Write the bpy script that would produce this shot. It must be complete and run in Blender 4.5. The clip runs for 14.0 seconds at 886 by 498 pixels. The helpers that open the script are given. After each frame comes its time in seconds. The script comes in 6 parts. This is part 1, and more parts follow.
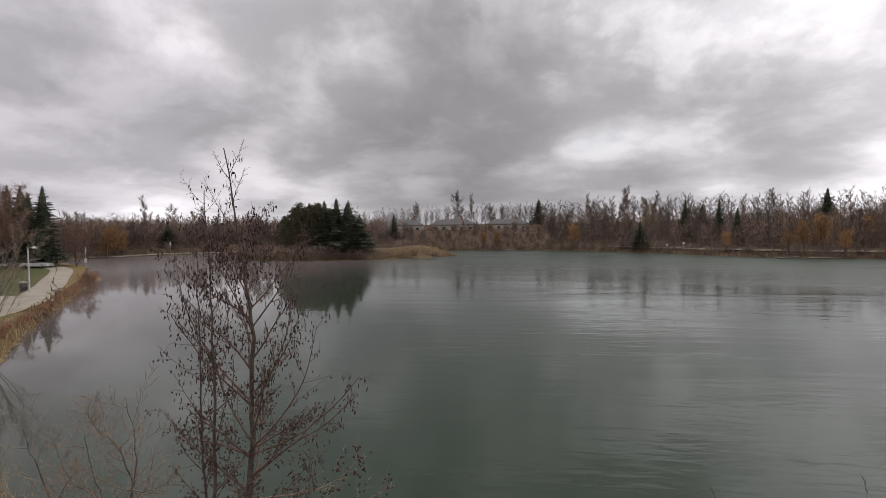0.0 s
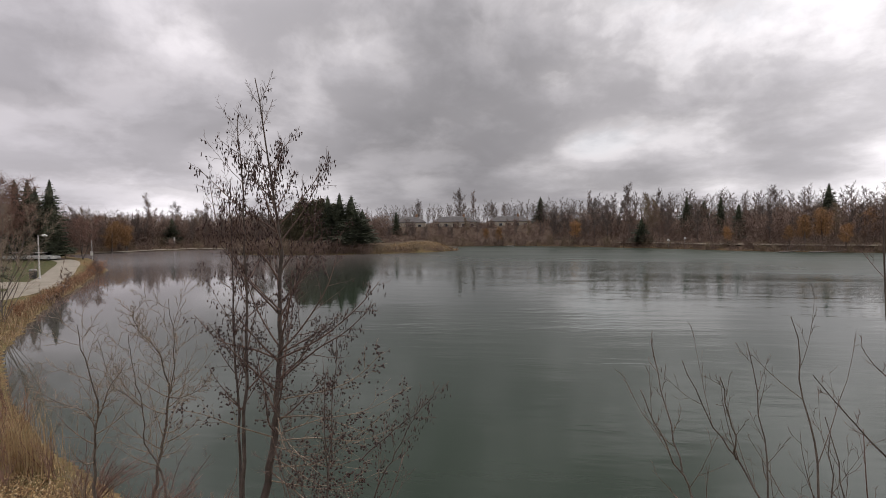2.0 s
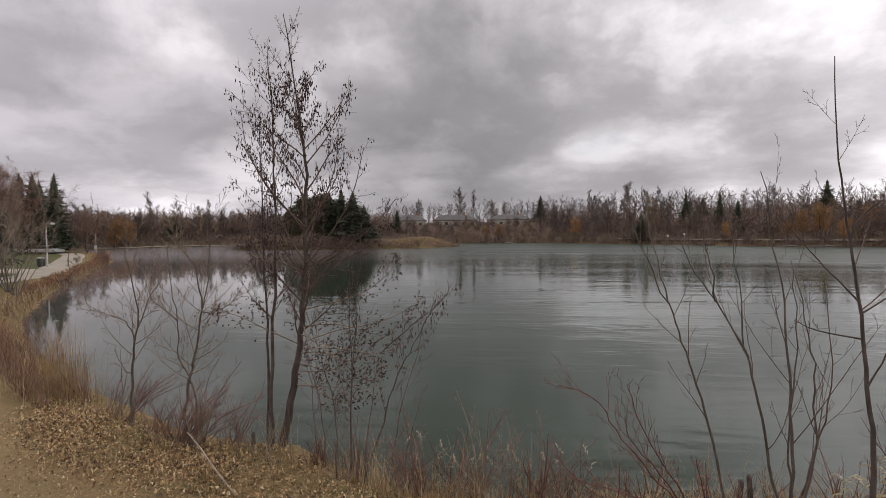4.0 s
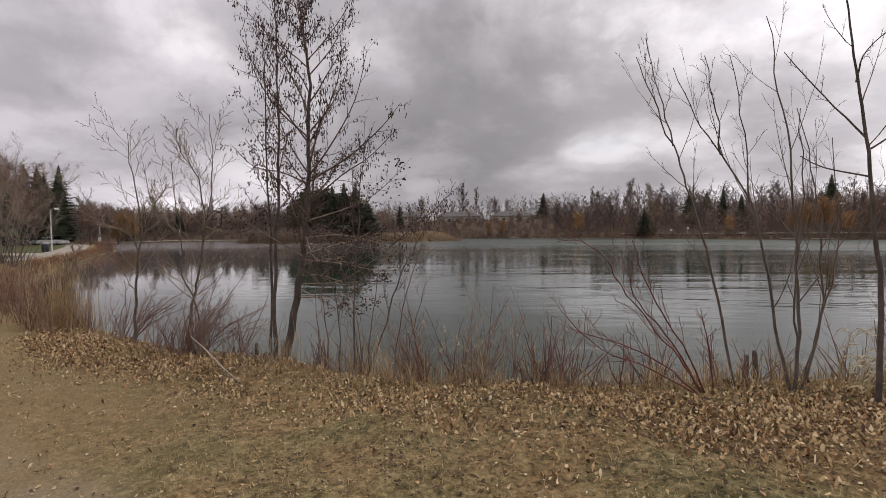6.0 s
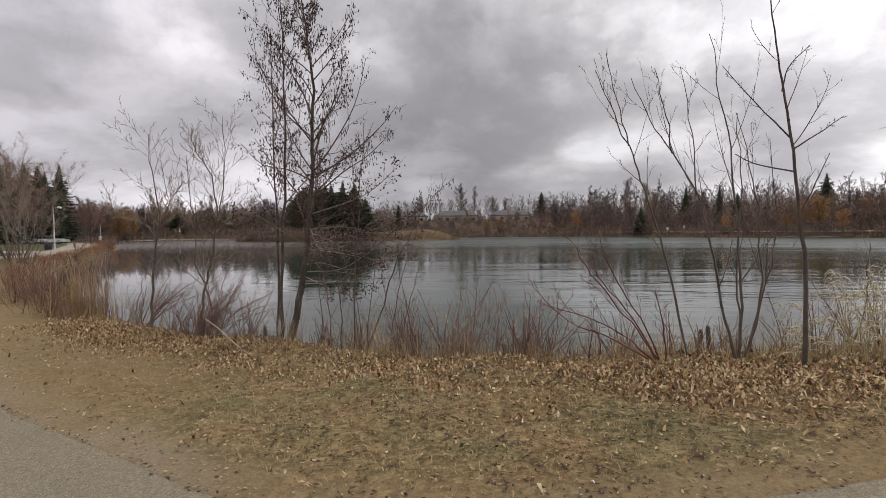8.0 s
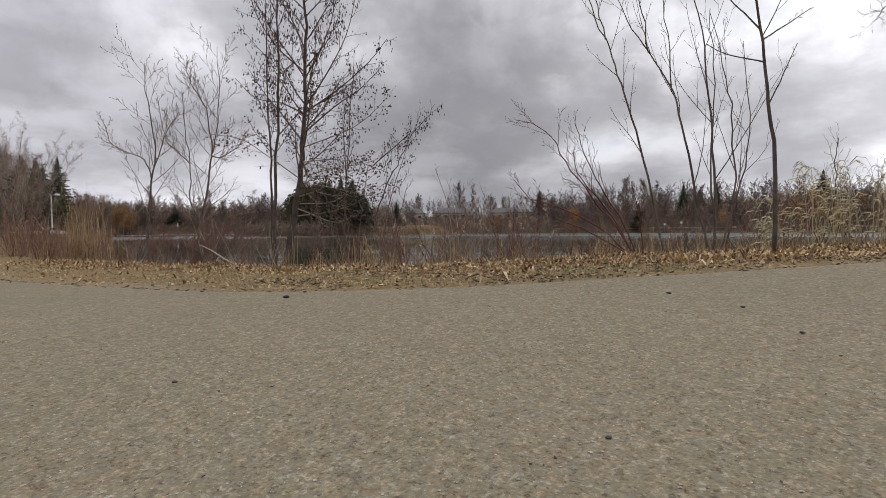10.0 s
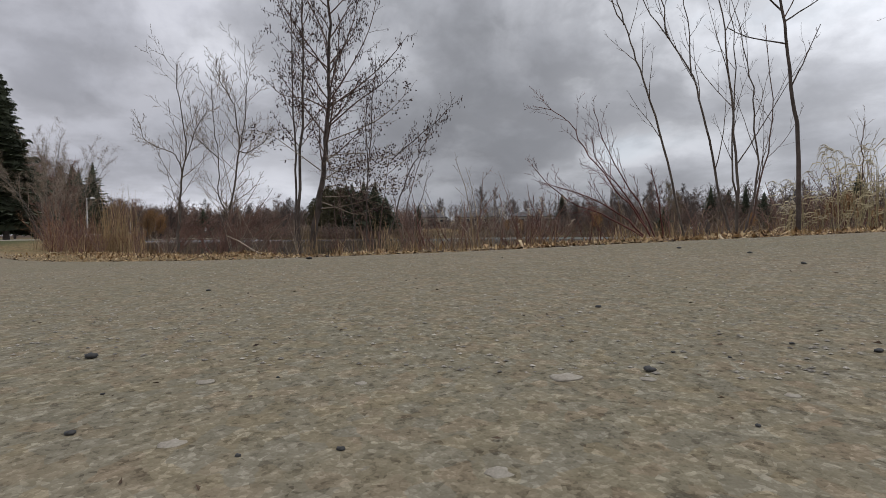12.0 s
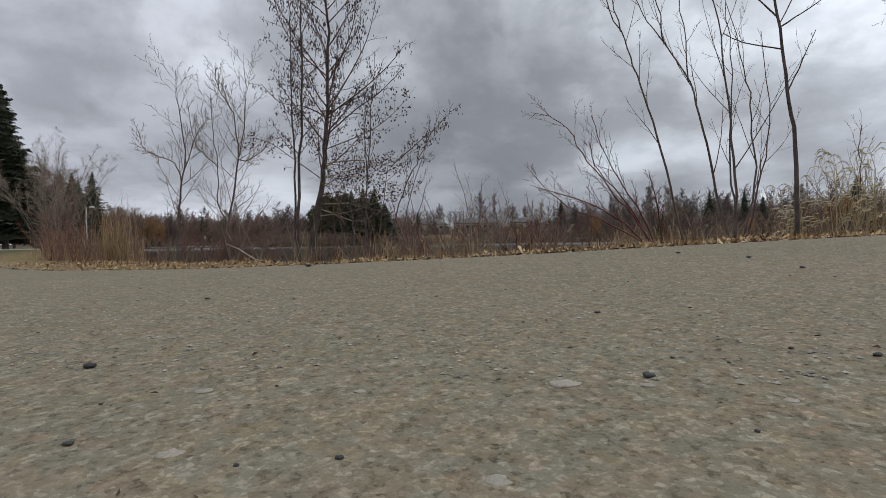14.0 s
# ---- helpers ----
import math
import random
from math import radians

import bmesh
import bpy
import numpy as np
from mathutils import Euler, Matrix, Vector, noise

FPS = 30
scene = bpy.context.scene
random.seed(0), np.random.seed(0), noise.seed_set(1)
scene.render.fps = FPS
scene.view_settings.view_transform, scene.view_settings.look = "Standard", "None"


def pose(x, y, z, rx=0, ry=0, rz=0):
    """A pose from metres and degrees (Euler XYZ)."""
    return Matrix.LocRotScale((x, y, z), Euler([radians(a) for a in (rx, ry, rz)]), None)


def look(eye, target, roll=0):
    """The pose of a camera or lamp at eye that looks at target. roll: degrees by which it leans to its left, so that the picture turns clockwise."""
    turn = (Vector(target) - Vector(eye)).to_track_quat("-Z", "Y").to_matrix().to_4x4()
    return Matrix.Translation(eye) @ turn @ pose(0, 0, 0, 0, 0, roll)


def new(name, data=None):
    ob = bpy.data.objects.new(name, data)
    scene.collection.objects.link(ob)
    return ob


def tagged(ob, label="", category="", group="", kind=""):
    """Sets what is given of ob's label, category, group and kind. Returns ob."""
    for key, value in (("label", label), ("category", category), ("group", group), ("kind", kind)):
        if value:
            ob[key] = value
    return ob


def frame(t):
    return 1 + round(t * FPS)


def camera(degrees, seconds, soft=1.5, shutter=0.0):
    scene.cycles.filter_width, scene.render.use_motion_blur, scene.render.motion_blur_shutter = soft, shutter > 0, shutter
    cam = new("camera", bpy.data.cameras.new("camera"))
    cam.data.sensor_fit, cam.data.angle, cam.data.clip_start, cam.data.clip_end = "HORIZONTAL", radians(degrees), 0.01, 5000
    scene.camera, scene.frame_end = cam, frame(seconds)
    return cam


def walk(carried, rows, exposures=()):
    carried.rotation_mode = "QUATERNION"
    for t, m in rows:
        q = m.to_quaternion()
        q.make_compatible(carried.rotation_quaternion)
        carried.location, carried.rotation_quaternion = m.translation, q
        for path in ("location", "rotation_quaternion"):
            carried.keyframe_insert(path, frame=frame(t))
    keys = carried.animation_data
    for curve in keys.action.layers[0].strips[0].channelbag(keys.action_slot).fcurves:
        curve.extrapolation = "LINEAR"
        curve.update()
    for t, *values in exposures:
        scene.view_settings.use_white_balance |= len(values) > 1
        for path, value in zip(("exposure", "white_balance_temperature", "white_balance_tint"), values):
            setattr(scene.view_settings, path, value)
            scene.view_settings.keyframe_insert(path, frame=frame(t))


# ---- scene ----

# ================= camera and its way =================
cam = camera(84.5, 14.0, soft=0.65)
# seconds, eye, a point that it looks at, roll
PATH = [
    (0.0, (0.778, 2.511, 6.31), (0.564, 4.498, 6.225), -0.5),
    (0.5, (0.743, 2.689, 5.467), (0.528, 4.675, 5.384), -0.6),
    (1.0, (0.720, 2.809, 5.072), (0.504, 4.796, 4.992), -0.5),
    (1.5, (0.711, 2.605, 4.993), (0.490, 4.592, 4.916), -0.5),
    (2.0, (0.695, 1.721, 5.03), (0.474, 3.707, 4.946), -0.5),
    (2.5, (0.604, 1.308, 5.031), (0.384, 3.294, 4.947), -0.5),
    (3.0, (0.565, 1.107, 4.424), (0.347, 3.094, 4.343), -0.5),
    (3.2, (0.562, 1.065, 4.18), (0.342, 3.05, 4.1), -0.5),
    (5.3, (0.540, 0.7, 2.79), (0.319, 2.686, 2.715), -0.5),
    (5.5, (0.509, 0.723, 2.56), (0.289, 2.709, 2.481), -0.5),
    (6.0, (0.539, 0.84, 1.961), (0.307, 2.825, 1.886), -0.5),
    (6.5, (0.628, 0.625, 1.765), (0.397, 2.61, 1.689), -0.5),
    (7.0, (0.718, 0.298, 1.802), (0.488, 2.284, 1.726), -0.4),
    (7.2, (0.725, 0.227, 1.843), (0.497, 2.212, 1.768), -0.4),
    (9.3, (0.900, -0.165, 1.4), (0.670, 1.821, 1.316), -0.7),
    (9.5, (0.927, -0.17, 1.104), (0.697, 1.815, 1.022), -0.7),
    (10.0, (0.966, -0.248, 0.423), (0.745, 1.738, 0.348), -0.4),
    (10.5, (1.045, -0.424, 0.253), (0.817, 1.561, 0.166), 0.0),
    (11.0, (1.026, -0.372, 0.172), (0.787, 1.612, 0.096), -0.3),
    (11.5, (1.025, -0.369, 0.17), (0.776, 1.614, 0.103), -0.4),
    (12.0, (1.016, -0.36, 0.166), (0.706, 1.615, 0.11), -0.4),
    (12.5, (1.015, -0.358, 0.166), (0.687, 1.614, 0.116), -0.6),
    (13.0, (1.016, -0.36, 0.166), (0.700, 1.615, 0.125), -0.6),
    (13.5, (1.017, -0.36, 0.167), (0.706, 1.615, 0.13), -0.7),
    (14.0, (1.018, -0.361, 0.167), (0.710, 1.615, 0.137), -0.8),
]
EXPOSURES = [(0.0, 0.1, 6600, 12), (3.0, 0.1, 6650, 13), (6.5, 0.13, 6650, 14), (9.5, 0.24, 6400, 10), (10.5, 0.0, 6300, 10), (11.0, -0.12, 6200, 9), (12.5, -0.12, 6150, 8), (14.0, -0.12, 5980, 6)]
walk(cam, [(t, look(e, g, r)) for t, e, g, r in PATH], EXPOSURES)

# ================= world, sun =================
SUN_AZ, SUN_EL = radians(30), radians(64)
SUN_DIR = Vector((math.sin(SUN_AZ) * math.cos(SUN_EL), math.cos(SUN_AZ) * math.cos(SUN_EL), math.sin(SUN_EL)))


class Nodes:
    """Short hand for building a node tree."""

    def __init__(self, tree):
        self.t = tree
        tree.nodes.clear()

    def add(self, kind, **inputs):
        n = self.t.nodes.new(kind)
        for k, v in inputs.items():
            key = int(k[1:]) if k[0] == "i" and k[1:].isdigit() else k.replace("_", " ")
            self.link(v, n.inputs[key])
        return n

    def link(self, v, socket):
        if isinstance(v, bpy.types.NodeSocket):
            self.t.links.new(v, socket)
        else:
            socket.default_value = v

    def math(self, op, a, b=0.0, c=0.0, clamp=False):
        n = self.t.nodes.new("ShaderNodeMath")
        n.operation, n.use_clamp = op, clamp
        for s, v in zip(n.inputs, (a, b, c)):
            self.link(v, s)
        return n.outputs[0]

    def vmath(self, op, a, b=(0, 0, 0)):
        n = self.t.nodes.new("ShaderNodeVectorMath")
        n.operation = op
        self.link(a, n.inputs[0])
        self.link(b, n.inputs[1])
        return n.outputs["Value"] if op in ("DOT_PRODUCT", "LENGTH") else n.outputs[0]

    def mix(self, f, a, b, blend="MIX"):
        n = self.t.nodes.new("ShaderNodeMix")
        n.data_type, n.blend_type = "RGBA", blend
        self.link(f, n.inputs[0])
        self.link(a, n.inputs[6])
        self.link(b, n.inputs[7])
        return n.outputs[2]

    def ramp(self, f, stops, smooth=False):
        n = self.t.nodes.new("ShaderNodeValToRGB")
        r = n.color_ramp
        r.interpolation = "EASE" if smooth else "LINEAR"
        while len(r.elements) < len(stops):
            r.elements.new(0.5)
        for e, (pos, col) in zip(r.elements, stops):
            e.position, e.color = pos, (*col, 1) if len(col) == 3 else col
        self.link(f, n.inputs[0])
        return n.outputs[0]

    def noise(self, vec, scale, detail=4.0, rough=0.5, distort=0.0):
        n = self.add("ShaderNodeTexNoise", Vector=vec, Scale=scale, Detail=detail, Roughness=rough, Distortion=distort)
        return n.outputs[0]


world = bpy.data.worlds.new("overcast_sky")
scene.world = world
world.use_nodes = True
N = Nodes(world.node_tree)
coord = N.add("ShaderNodeTexCoord").outputs["Generated"]
sep = N.add("ShaderNodeSeparateXYZ", Vector=coord)
dx, dy, dz = sep.outputs
up = N.math("MAXIMUM", dz, 0.0)
flat = N.math("MULTIPLY", N.math("LOGARITHM", N.math("ADD", up, 0.13), math.e), 0.62)
sheet = N.add("ShaderNodeCombineXYZ", X=dx, Y=dy, Z=flat).outputs[0]
sheet = N.vmath("ADD", sheet, (1.3, 4.2, 0.9))
billow = N.add("ShaderNodeTexNoise", Vector=sheet, Scale=5.0, Detail=3.0).outputs["Color"]
sheet = N.vmath("ADD", sheet, N.vmath("MULTIPLY", N.vmath("SUBTRACT", billow, (0.5, 0.5, 0.5)), (0.07, 0.07, 0.06)))
higher = N.vmath("ADD", sheet, (0.0, 0.0, 0.045))
big = N.noise(sheet, 2.3, 2.0, 0.45, 0.0)


def heaped(at):
    """Heaped cloud with firm edges."""
    n = N.add("ShaderNodeMapRange", Value=N.noise(at, 6.5, 6.0, 0.55, 0.0), i1=0.34, i2=0.64, i3=0.30, i4=0.68)
    n.interpolation_type = "SMOOTHSTEP"
    return n.outputs[0]


puff, puff_up = heaped(sheet), heaped(higher)
dens = N.math("ADD", N.math("MULTIPLY", big, 0.50), N.math("MULTIPLY", puff, 0.46))


def lobe(az, el, power, weight):
    """A broad swelling or thinning of the cloud sheet round a bearing and a height."""
    c = math.cos(radians(el))
    f = N.vmath("DOT_PRODUCT", coord, (math.sin(radians(az)) * c, math.cos(radians(az)) * c, math.sin(radians(el))))
    return N.math("MULTIPLY", N.math("POWER", N.math("MAXIMUM", f, 0.0), power), weight)


for az, el, power, weight in ((1, 17, 22, 0.012), (-12, 14, 60, 0.02), (26, 12.5, 110, 0.10), (32, 4, 60, 0.085), (8, 20, 30, 0.02), (17, 8, 60, -0.01), (-36, 15, 14, 0.06), (-19, 9, 260, -0.05), (25, 3, 300, -0.07), (9, 6, 200, -0.04)):
    dens = N.math("ADD", dens, lobe(az, el, power, weight))
# thinner cloud round the hidden sun and low over the horizon
glow = N.vmath("DOT_PRODUCT", coord, tuple(Vector((math.sin(radians(31)) * 0.93, math.cos(radians(31)) * 0.93, 0.36)).normalized()))
glow = N.math("POWER", N.math("MAXIMUM", glow, 0.0), 34.0)
rim = N.math("MULTIPLY", N.math("POWER", N.math("SUBTRACT", 1.0, up), 9.0), 0.045)
west = N.add("ShaderNodeMapRange", Value=dx, i1=-0.05, i2=-0.85, i3=0.0, i4=0.75)
west.interpolation_type = "SMOOTHSTEP"
west = west.outputs[0]
east = N.add("ShaderNodeMapRange", Value=dx, i1=0.15, i2=0.68, i3=0.0, i4=0.58)
east.interpolation_type = "SMOOTHSTEP"
east = east.outputs[0]
thin = N.math("ADD", N.math("MULTIPLY", glow, 0.17), N.math("ADD", rim, N.math("MULTIPLY", N.math("ADD", west, east), N.math("MULTIPLY", rim, 1.6))))
dens = N.math("SUBTRACT", dens, thin)
# small heaped clouds low over the horizon
heaps = N.math("SUBTRACT", N.noise(sheet, 13.0, 4.0, 0.5, 0.0), 0.5)
dens = N.math("SUBTRACT", dens, N.math("MULTIPLY", heaps, N.math("MULTIPLY", N.math("POWER", N.math("SUBTRACT", 1.0, up), 6.0), 0.30)))
cloud = N.ramp(dens, [(0.20, (1.0, 0.99, 1.0)), (0.33, (0.74, 0.73, 0.755)), (0.42, (0.50, 0.493, 0.515)), (0.50, (0.385, 0.380, 0.400)),
                      (0.58, (0.315, 0.312, 0.330)), (0.70, (0.26, 0.258, 0.274))])
edge = N.math("MULTIPLY", N.math("SUBTRACT", puff, puff_up), 0.9)
edge = N.math("ADD", 1.0, N.math("MAXIMUM", N.math("MINIMUM", edge, 0.32), -0.20))
# the cloud sheet thins to the west and to the east of the lake
low = N.math("MULTIPLY", N.math("POWER", N.math("SUBTRACT", 1.0, up), 12.0), 0.25)
sides = N.math("ADD", N.math("ADD", 0.95, low), N.math("MULTIPLY", N.math("ADD", west, east), N.math("ADD", 0.86, N.math("MULTIPLY", low, 3.4))))
zenith = N.math("ADD", 0.74, N.math("MULTIPLY", N.math("POWER", up, 1.5), 1.0))
zenith = N.math("MULTIPLY", N.math("MULTIPLY", zenith, edge), sides)
tint = N.math("ADD", 1.0, N.math("MULTIPLY", west, 0.02))
cloud = N.mix(1.0, cloud, N.add("ShaderNodeCombineColor", Red=N.math("MULTIPLY", zenith, tint), Green=zenith, Blue=N.math("MULTIPLY", zenith, tint)).outputs[0], "MULTIPLY")
sky = N.add("ShaderNodeTexSky")
sky.sky_type, sky.sun_disc = "NISHITA", False
sky.sun_elevation, sky.sun_rotation = SUN_EL, SUN_AZ
clear = N.add("ShaderNodeBackground", Color=sky.outputs[0], Strength=0.1)
cover = N.add("ShaderNodeBackground", Color=cloud, Strength=1.08)
gap = N.ramp(dens, [(0.2, (0.8, 0.8, 0.8)), (0.33, (1, 1, 1))])
both = N.add("ShaderNodeMixShader", Fac=gap, i1=clear.outputs[0], i2=cover.outputs[0])
N.add("ShaderNodeOutputWorld", Surface=both.outputs[0])

sun = new("sun", bpy.data.lights.new("sun", "SUN"))
sun.data.energy, sun.data.angle, sun.data.color = 0.9, radians(36), (1.0, 0.96, 0.9)
sun.matrix_world = look(SUN_DIR * 60, (0, 0, 0))

# ================= materials =================


def material(name):
    m = bpy.data.materials.new(name)
    m.use_nodes = True
    n = Nodes(m.node_tree)
    n.bsdf = n.add("ShaderNodeBsdfPrincipled")
    n.add("ShaderNodeOutputMaterial", Surface=n.bsdf.outputs[0])
    return m, n


def bump(n, height, strength, distance):
    b = n.add("ShaderNodeBump", Strength=strength, Distance=distance, Height=height)
    n.t.links.new(b.outputs[0], n.bsdf.inputs["Normal"])


def surface(name, a, b, scale, rough=0.8, fine=8.0, relief=0.3, depth=0.01, spread=0.25, metal=0.0, per="object"):
    """A material of two colours mixed by coarse and fine noise, with some change from thing to thing and relief."""
    m, n = material(name)
    at = n.add("ShaderNodeTexCoord").outputs["Object"]
    coarse = n.noise(at, scale, 3.0, 0.55)
    grain = n.noise(at, scale * fine, 4.0, 0.6)
    f = n.math("ADD", n.math("MULTIPLY", coarse, 0.6), n.math("MULTIPLY", grain, 0.4))
    col = n.ramp(f, [(0.36, a), (0.64, b)])
    if per == "island":
        rnd = n.add("ShaderNodeNewGeometry").outputs["Random Per Island"]
    else:
        rnd = n.add("ShaderNodeObjectInfo").outputs["Random"]
    v = n.math("ADD", 1.0 - spread / 2, n.math("MULTIPLY", rnd, spread))
    col = n.mix(1.0, col, n.add("ShaderNodeCombineColor", Red=v, Green=v, Blue=v).outputs[0], "MULTIPLY")
    n.link(col, n.bsdf.inputs["Base Color"])
    n.bsdf.inputs["Roughness"].default_value = rough
    n.bsdf.inputs["Metallic"].default_value = metal
    if relief:
        bump(n, grain, relief, depth)
    return m


M_BARK = surface("alder_bark", (0.060, 0.046, 0.038), (0.140, 0.110, 0.094), 6, 0.85, 9, 0.6, 0.01)
M_BARK_MID = surface("sapling_bark", (0.085, 0.068, 0.058), (0.19, 0.16, 0.135), 6, 0.85, 9, 0.6, 0.01)
M_BARK_PALE = surface("grey_bark", (0.12, 0.10, 0.085), (0.25, 0.215, 0.185), 6, 0.85, 9, 0.6, 0.01)
M_TWIG = surface("twig_bark", (0.095, 0.059, 0.048), (0.195, 0.132, 0.105), 5, 0.8, 8, 0.0)
M_TWIG_MID = surface("mid_twig", (0.095, 0.068, 0.053), (0.19, 0.145, 0.115), 5, 0.8, 8, 0.0)
M_TAN_TWIG = surface("tan_twig", (0.19, 0.145, 0.108), (0.36, 0.285, 0.212), 5, 0.8, 8, 0.0)
M_TWIG_PALE = surface("pale_twig", (0.22, 0.17, 0.125), (0.42, 0.34, 0.255), 5, 0.8, 8, 0.0)
M_RED_TWIG = surface("red_twig", (0.095, 0.038, 0.032), (0.20, 0.09, 0.064), 4, 0.7, 8, 0.0, spread=0.5, per="island")
M_PINK_TWIG = surface("pinkish_twig", (0.16, 0.088, 0.07), (0.31, 0.19, 0.145), 4, 0.8, 8, 0.0, spread=0.5, per="island")
M_DOGWOOD = surface("dogwood_bark", (0.085, 0.026, 0.023), (0.19, 0.07, 0.052), 5, 0.6, 8, 0.0, spread=0.3)
M_CATKIN = surface("catkin", (0.0252, 0.012, 0.0108), (0.072, 0.0348, 0.03), 40, 0.8, 4, 0.0, spread=0.5, per="island")
M_FAR_BARK = surface("far_bark", (0.082, 0.066, 0.058), (0.165, 0.138, 0.122), 1.2, 0.9, 6, 0.0, spread=0.5)
M_FAR_TWIG = surface("far_twig", (0.098, 0.076, 0.066), (0.18, 0.142, 0.122), 0.8, 0.9, 6, 0.0, spread=0.5)
M_WILLOW = surface("willow_twig", (0.253, 0.136, 0.0575), (0.38, 0.218, 0.092), 0.8, 0.8, 6, 0.0, spread=0.5)
M_BRUSH = surface("brush_twig", (0.122, 0.082, 0.066), (0.26, 0.182, 0.14), 0.4, 0.9, 6, 0.0, spread=0.6, per="island")
M_OCHRE_TWIG = surface("ochre_twig", (0.15, 0.112, 0.072), (0.26, 0.195, 0.125), 0.5, 0.9, 6, 0.0, spread=0.6, per="island")
M_RUST_TWIG = surface("rust_twig", (0.203, 0.101, 0.0567), (0.351, 0.189, 0.108), 0.5, 0.9, 6, 0.0, spread=0.6, per="island")
M_NEEDLE = surface("spruce_needle", (0.030, 0.037, 0.022), (0.095, 0.108, 0.062), 1.5, 0.75, 6, 0.0, spread=0.5, per="island")
M_PINE = surface("pine_needle", (0.050, 0.047, 0.026), (0.150, 0.134, 0.070), 1.5, 0.75, 6, 0.0, spread=0.5, per="island")
M_STRAW = surface("dry_grass", (0.30, 0.20, 0.095), (0.50, 0.37, 0.21), 2.5, 0.85, 5, 0.0, spread=0.5, per="island")
M_RUST_GRASS = surface("rusty_grass", (0.25, 0.165, 0.095), (0.43, 0.315, 0.19), 2.5, 0.85, 5, 0.0, spread=0.6, per="island")
M_PLUME = surface("reed_plume", (0.52, 0.455, 0.33), (0.70, 0.63, 0.48), 8, 0.85, 5, 0.0, spread=0.3, per="island")
M_REED = surface("reed_stalk", (0.3, 0.245, 0.125), (0.5, 0.425, 0.255), 8, 0.8, 5, 0.0, spread=0.4)
M_STONE = surface("pebble_stone", (0.018, 0.018, 0.0192), (0.06, 0.057, 0.054), 60, 0.7, 6, 0.4, 0.001, spread=0.6)
M_GRIT = surface("grit_stone", (0.13, 0.112, 0.09), (0.44, 0.40, 0.335), 90, 0.8, 4, 0.0, spread=0.9, per="island")
M_CHIP = surface("pale_chip", (0.24, 0.21, 0.165), (0.36, 0.325, 0.265), 120, 0.85, 4, 0.2, 0.001, spread=0.2)
M_STEEL = surface("galvanised_steel", (0.28, 0.275, 0.26), (0.40, 0.39, 0.37), 3, 0.5, 8, 0.05, 0.002, metal=0.4)
M_BIN = surface("painted_bin", (0.030, 0.038, 0.045), (0.055, 0.065, 0.07), 4, 0.5, 8, 0.05, 0.002)
M_SIGN = surface("sign_face", (0.72, 0.72, 0.70), (0.82, 0.82, 0.80), 5, 0.5, 8, 0.0)
M_WALL = surface("pale_siding", (0.48, 0.43, 0.34), (0.62, 0.57, 0.47), 0.6, 0.8, 12, 0.1, 0.02)
M_BRICK = surface("brown_brick", (0.26, 0.15, 0.09), (0.38, 0.23, 0.15), 0.8, 0.85, 14, 0.1, 0.02)
M_ROOF = surface("dark_shingle", (0.075, 0.07, 0.07), (0.13, 0.12, 0.115), 0.8, 0.9, 14, 0.2, 0.02)
M_GLASS = surface("dark_pane", (0.03, 0.035, 0.04), (0.05, 0.055, 0.06), 1, 0.08, 4, 0.0)


def leaf_material():
    m, n = material("dead_leaf")
    rnd = n.add("ShaderNodeNewGeometry").outputs["Random Per Island"]
    at = n.add("ShaderNodeTexCoord").outputs["Object"]
    col = n.ramp(rnd, [(0.0, (0.075, 0.04, 0.022)), (0.3, (0.26, 0.15, 0.068)), (0.6, (0.42, 0.27, 0.127)), (0.85, (0.58, 0.425, 0.222)), (1.0, (0.72, 0.59, 0.38))])
    v = n.math("ADD", 0.7, n.math("MULTIPLY", n.noise(at, 60, 3), 0.55))
    col = n.mix(1.0, col, n.add("ShaderNodeCombineColor", Red=v, Green=v, Blue=v).outputs[0], "MULTIPLY")
    n.link(col, n.bsdf.inputs["Base Color"])
    n.bsdf.inputs["Roughness"].default_value = 0.75
    return m


